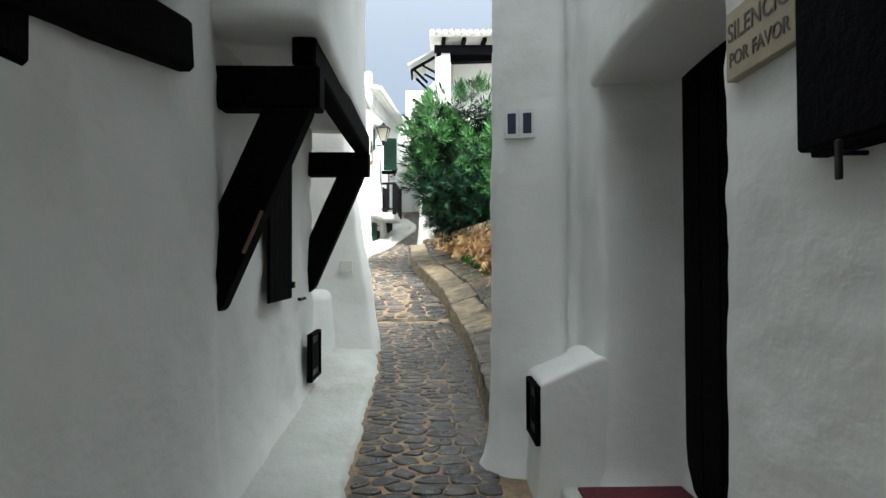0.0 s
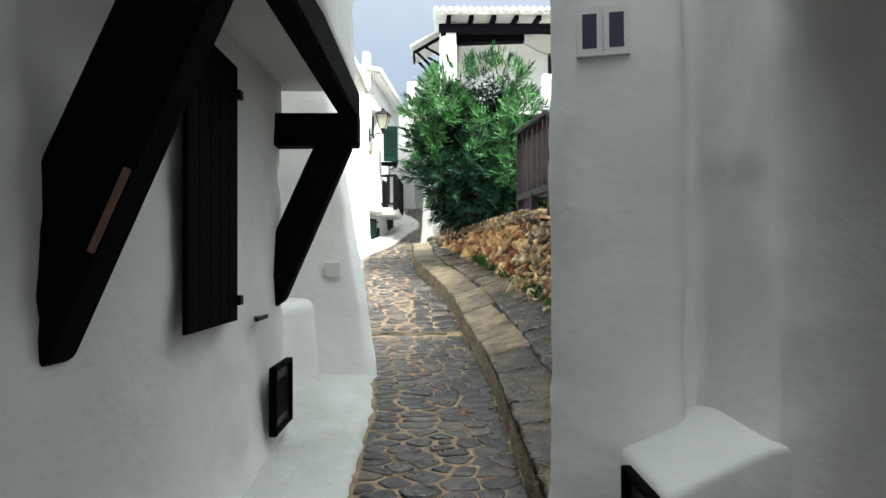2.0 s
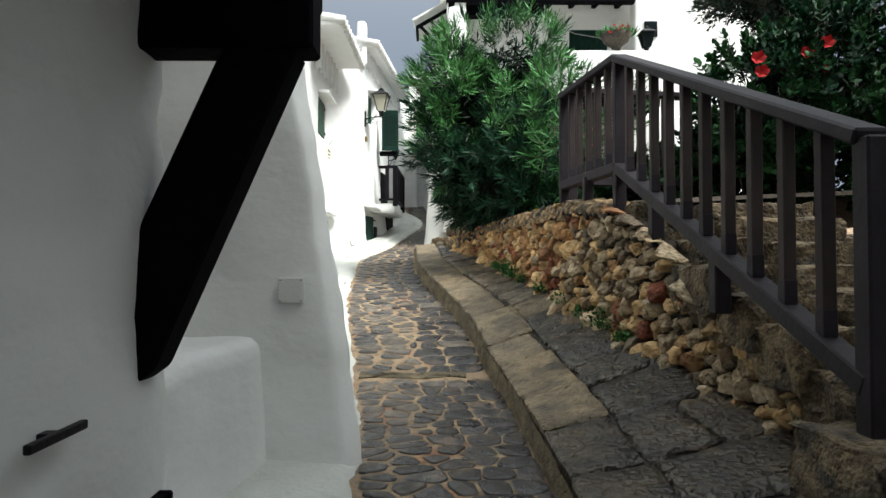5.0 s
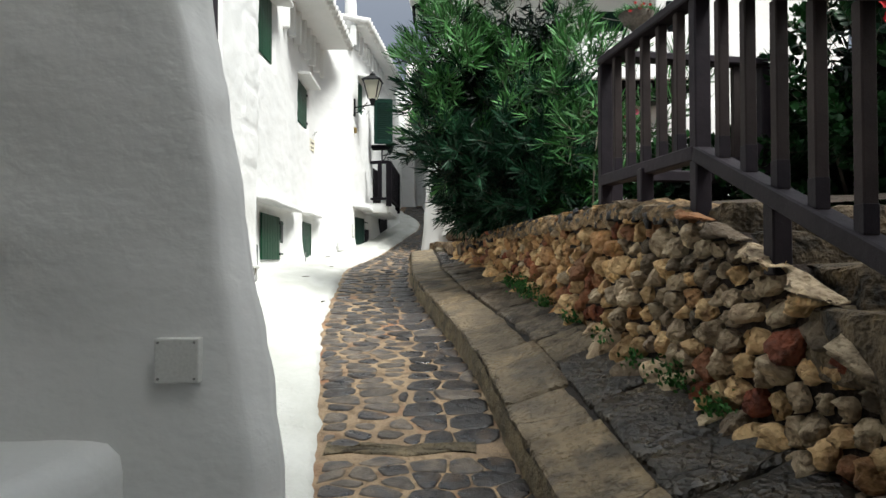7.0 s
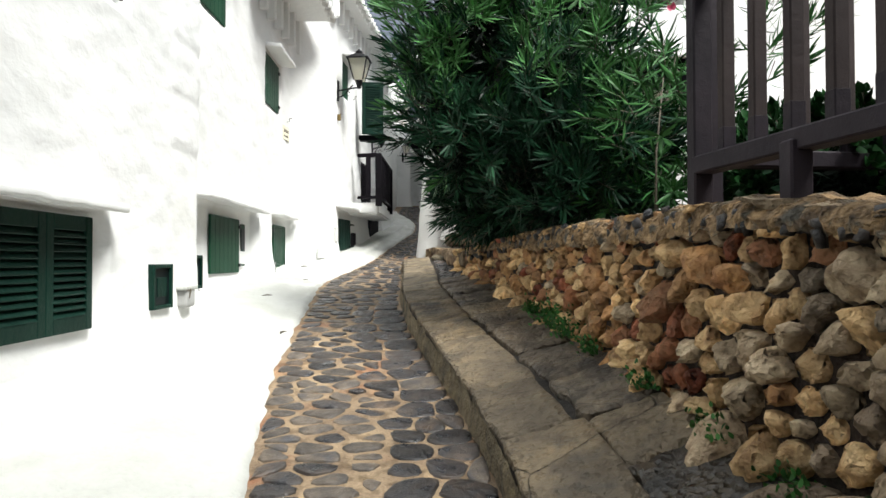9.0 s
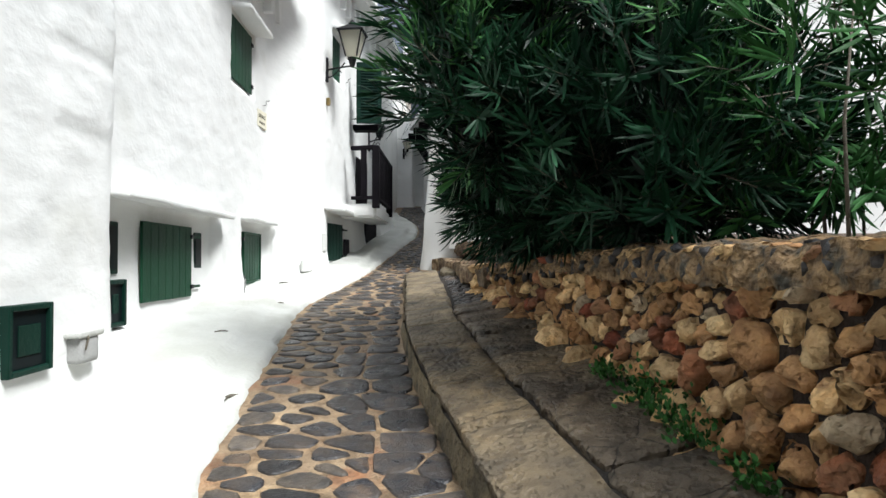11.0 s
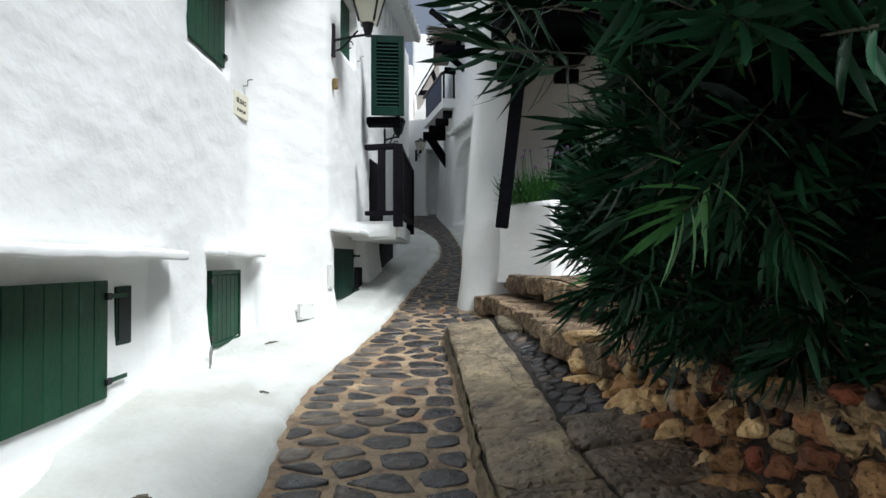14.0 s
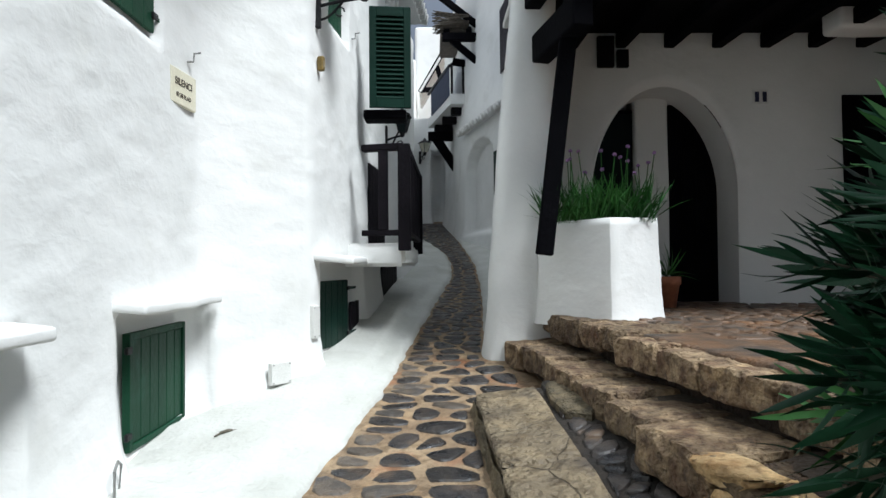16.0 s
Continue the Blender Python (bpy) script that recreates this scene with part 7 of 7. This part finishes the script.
for k in range(15):
    p = Vector((-0.20, 25.5, 5.38)).lerp(Vector((0.40, 23.1, 5.38)), k / 14)
    part("tile", rod(bmesh.new(), [p + Vector((0.05, 0, 0.07)), p + Vector((-0.13, -0.03, 0.0))], [0.05, 0.07], 8), TILE_WHITE, rt, smooth=True)
a = thing("lean_to_roof", "small white lean-to roof on a black timber frame", "roof")
part("sheet", beam(bmesh.new(), (-0.64, 20.0, 7.60), (0.2, 20.0, 8.08), 0.9, 0.05, 0.0, up=(0, 0.3, 1)), TILE_WHITE, a)
for yy in (19.6, 20.4):
    part("rafter", beam(bmesh.new(), (-0.60, yy, 7.54), (0.2, yy, 8.0), 0.07, 0.08, 0.0), BLACKWOOD, a)
    part("strut", beam(bmesh.new(), (-0.50, yy, 7.55), (-0.1, yy, 7.15), 0.06, 0.07, 0.0), BLACKWOOD, a)
    part("arm", beam(bmesh.new(), (-0.25, yy, 7.70), (0.2, yy, 7.45), 0.05, 0.06, 0.0), BLACKWOOD, a)
part("edge_beam", beam(bmesh.new(), (-0.60, 19.55, 7.52), (-0.60, 20.45, 7.52), 0.07, 0.07, 0.0), BLACKWOOD, a)
a = thing("shed_roof", "white lean-to roof on black timber frame", "roof")
part("sheet", beam(bmesh.new(), (-0.75, 27.2, 7.55), (-1.35, 27.2, 6.55), 1.5, 0.05, 0.0, up=(1, 0, 0.5)), TILE_WHITE, a)
part("strut", beam(bmesh.new(), (-1.35, 26.5, 6.55), (-0.8, 26.5, 7.5), 0.08, 0.1, 0.0), BLACKWOOD, a)
part("strut", beam(bmesh.new(), (-1.30, 26.5, 6.6), (-0.6, 26.5, 6.6), 0.08, 0.1, 0.0), BLACKWOOD, a)
part("strut", beam(bmesh.new(), (-1.0, 26.5, 7.2), (-0.7, 26.5, 6.2), 0.08, 0.1, 0.0), BLACKWOOD, a)
a.matrix_basis = Matrix.Translation((0.36, 0, 0)) @ FAR
plank_shutter("plank_shutter", on_wall((0.30, 23.45, 3.81), (-1, -0.24)), 0.42, 0.89, GREENDARK, "dark green shutter in the far white wall", 3, False)
plank_shutter("plank_shutter", on_wall((0.38, 23.05, 5.98), (-1, -0.1)), 0.6, 1.1, BROWNWOOD, "brown shutter of the far upper window", 5, False)


# ---- small things ----
def jbox(m, w, h, label):
    s = thing("junction_box", label, "junction box", "", m)
    body = part("body", box(bmesh.new(), (-w / 2, -0.03, 0), (w / 2, 0.014, h), 0.006, None, 2), PLASTIC, s)
    for sx in (-1, 1):
        for z in (0.014, h - 0.014):
            part("screw", rod(bmesh.new(), [(sx * (w / 2 - 0.014), 0.013, z), (sx * (w / 2 - 0.014), 0.017, z)], 0.005, 6), STEEL, body)


jbox(on_wall((-1.04, 7.615, 1.32), (0, -1)), 0.15, 0.15, "square white junction box on the buttress")
jbox(on_wall((-1.885, 17.135, 1.925), (0.76, -0.65)), 0.16, 0.15, "square white junction box low on the wall")
jbox(on_wall((-1.705, 17.45, 2.20), (1, -0.3)), 0.10, 0.24, "tall white junction box by the shutter")
s = thing("doorbell", "small yellowed bell box on the wall corner", "bell", "", on_wall((FX(17.55) + 0.02, 17.55, 4.22), (1, -0.3)))
part("body", box(bmesh.new(), (-0.022, -0.02, 0), (0.022, 0.032, 0.11), 0.008), OLIVE_METAL, s)
part("cover", box(bmesh.new(), (-0.014, 0.032, 0.02), (0.014, 0.037, 0.07), 0.003), SIGN_TAN, s)
for p, n_ in (((W1 + 0.01, 16.66, 4.0), E_OUT), ((FX(18.6), 18.6, 4.85), FN)):
    h = thing("wall_hook", "small grey metal hook on the white wall", "hook", "", on_wall(p, n_))
    part("shank", rod(bmesh.new(), [(0, -0.04, 0), (0, 0.03, 0.0), (0, 0.035, 0.05), (0.0, 0.075, 0.055)], 0.006, 6), STEEL, h)
h = thing("boot_scraper", "bent metal hoop by the wall foot", "hoop", "", on_wall((-2.27, 15.66, lime_z(-2.27, 15.66, LX(15.66), white_wall_x(15.66)) + 0.04), E_OUT))
part("hoop", rod(bmesh.new(), [(-0.05, 0, -0.05), (-0.05, 0.01, 0.07), (0, 0.02, 0.10), (0.05, 0.03, 0.07), (0.05, 0.03, -0.05)], 0.007, 6), STEEL, h)
st = thing("stone_lump", "weathered grey stone stub set in the white wall", "stone")
part("block", box(bmesh.new(), (-2.34, 12.36, 1.50), (-2.15, 12.55, 1.66), 0.03, None, 2), GREYPAINT, st, smooth=True)
part("mortar_crust", box(bmesh.new(), (-2.33, 12.33, 1.645), (-2.14, 12.58, 1.685), 0.014, None, 2), LIME, st, "crumbling pale mortar on top", smooth=True)
part("dry_stalk", rod(bmesh.new(), [(-2.16, 12.42, 1.68), (-2.135, 12.40, 1.64), (-2.14, 12.38, 1.58)], [0.006, 0.008, 0.004], 5), STEM, st)
# weeds along the foot of the dry-stone wall
for i, y in enumerate((8.55, 8.9, 9.3, 9.75, 10.3, 10.95, 11.3, 11.55, 11.75, 12.1)):
    wd = thing("weed_tuft", "small green weed growing from the wall foot", "weed", "weeds at the wall foot")
    vs, fs = [], []
    x, z = WX(y) - 0.05, pave_z(WX(y), y)
    big = 1.5 if i in (1, 6, 7, 8) else 1.0
    for k in range(int(130 * big)):
        p = Vector((x + q.gauss(0, 0.03 * big), y + q.gauss(0, 0.06 * big), z + abs(q.gauss(0, 0.045 * big))))
        add_leaf(vs, fs, frame_along(p, Vector((q.gauss(-0.4, 0.6), q.gauss(0, 0.6), 0.9)), q.uniform(0, 6)), leaf_verts(q.uniform(0.02, 0.038), 0.009, 0.3, 0.1, 3))
    tagged(part("leaves", mesh("leaves", vs, fs, GRASS), GRASS, wd), "small green leaves", kind="stuff")

# a sagging cable on the upper house, and twigs fallen on the white pavement
cb = thing("cable", "thin grey cable sagging across the upper wall", "cable")
part("wire", rod(bmesh.new(), [(2.65, 20.37, 8.15), (3.1, 20.36, 7.88), (3.6, 20.36, 7.68), (4.3, 20.37, 7.56), (4.9, 20.38, 7.55)], 0.012, 6), GREYPAINT, cb)
for x, y, yaw, l in ((-1.42, 12.62, 80, 0.16), (-1.86, 13.75, 20, 0.10), (-2.0, 16.35, 60, 0.16), (-1.75, 15.2, 140, 0.08)):
    tw = thing("fallen_twig", "small dry twig lying on the white pavement", "twig", "twigs on the pavement", pose(x, y, lime_z(x, y, LX(y), white_wall_x(y)) + 0.005, 0, 0, yaw))
    part("stem", rod(bmesh.new(), [(-l / 2, 0, 0), (0, 0.015, 0.006), (l / 2, 0, 0)], [0.004, 0.006, 0.003], 5), STEM, tw)
    part("leaf", box(bmesh.new(), (-l * 0.1, 0.0, 0.0), (l * 0.35, 0.035, 0.008), 0.003), STEM, tw)
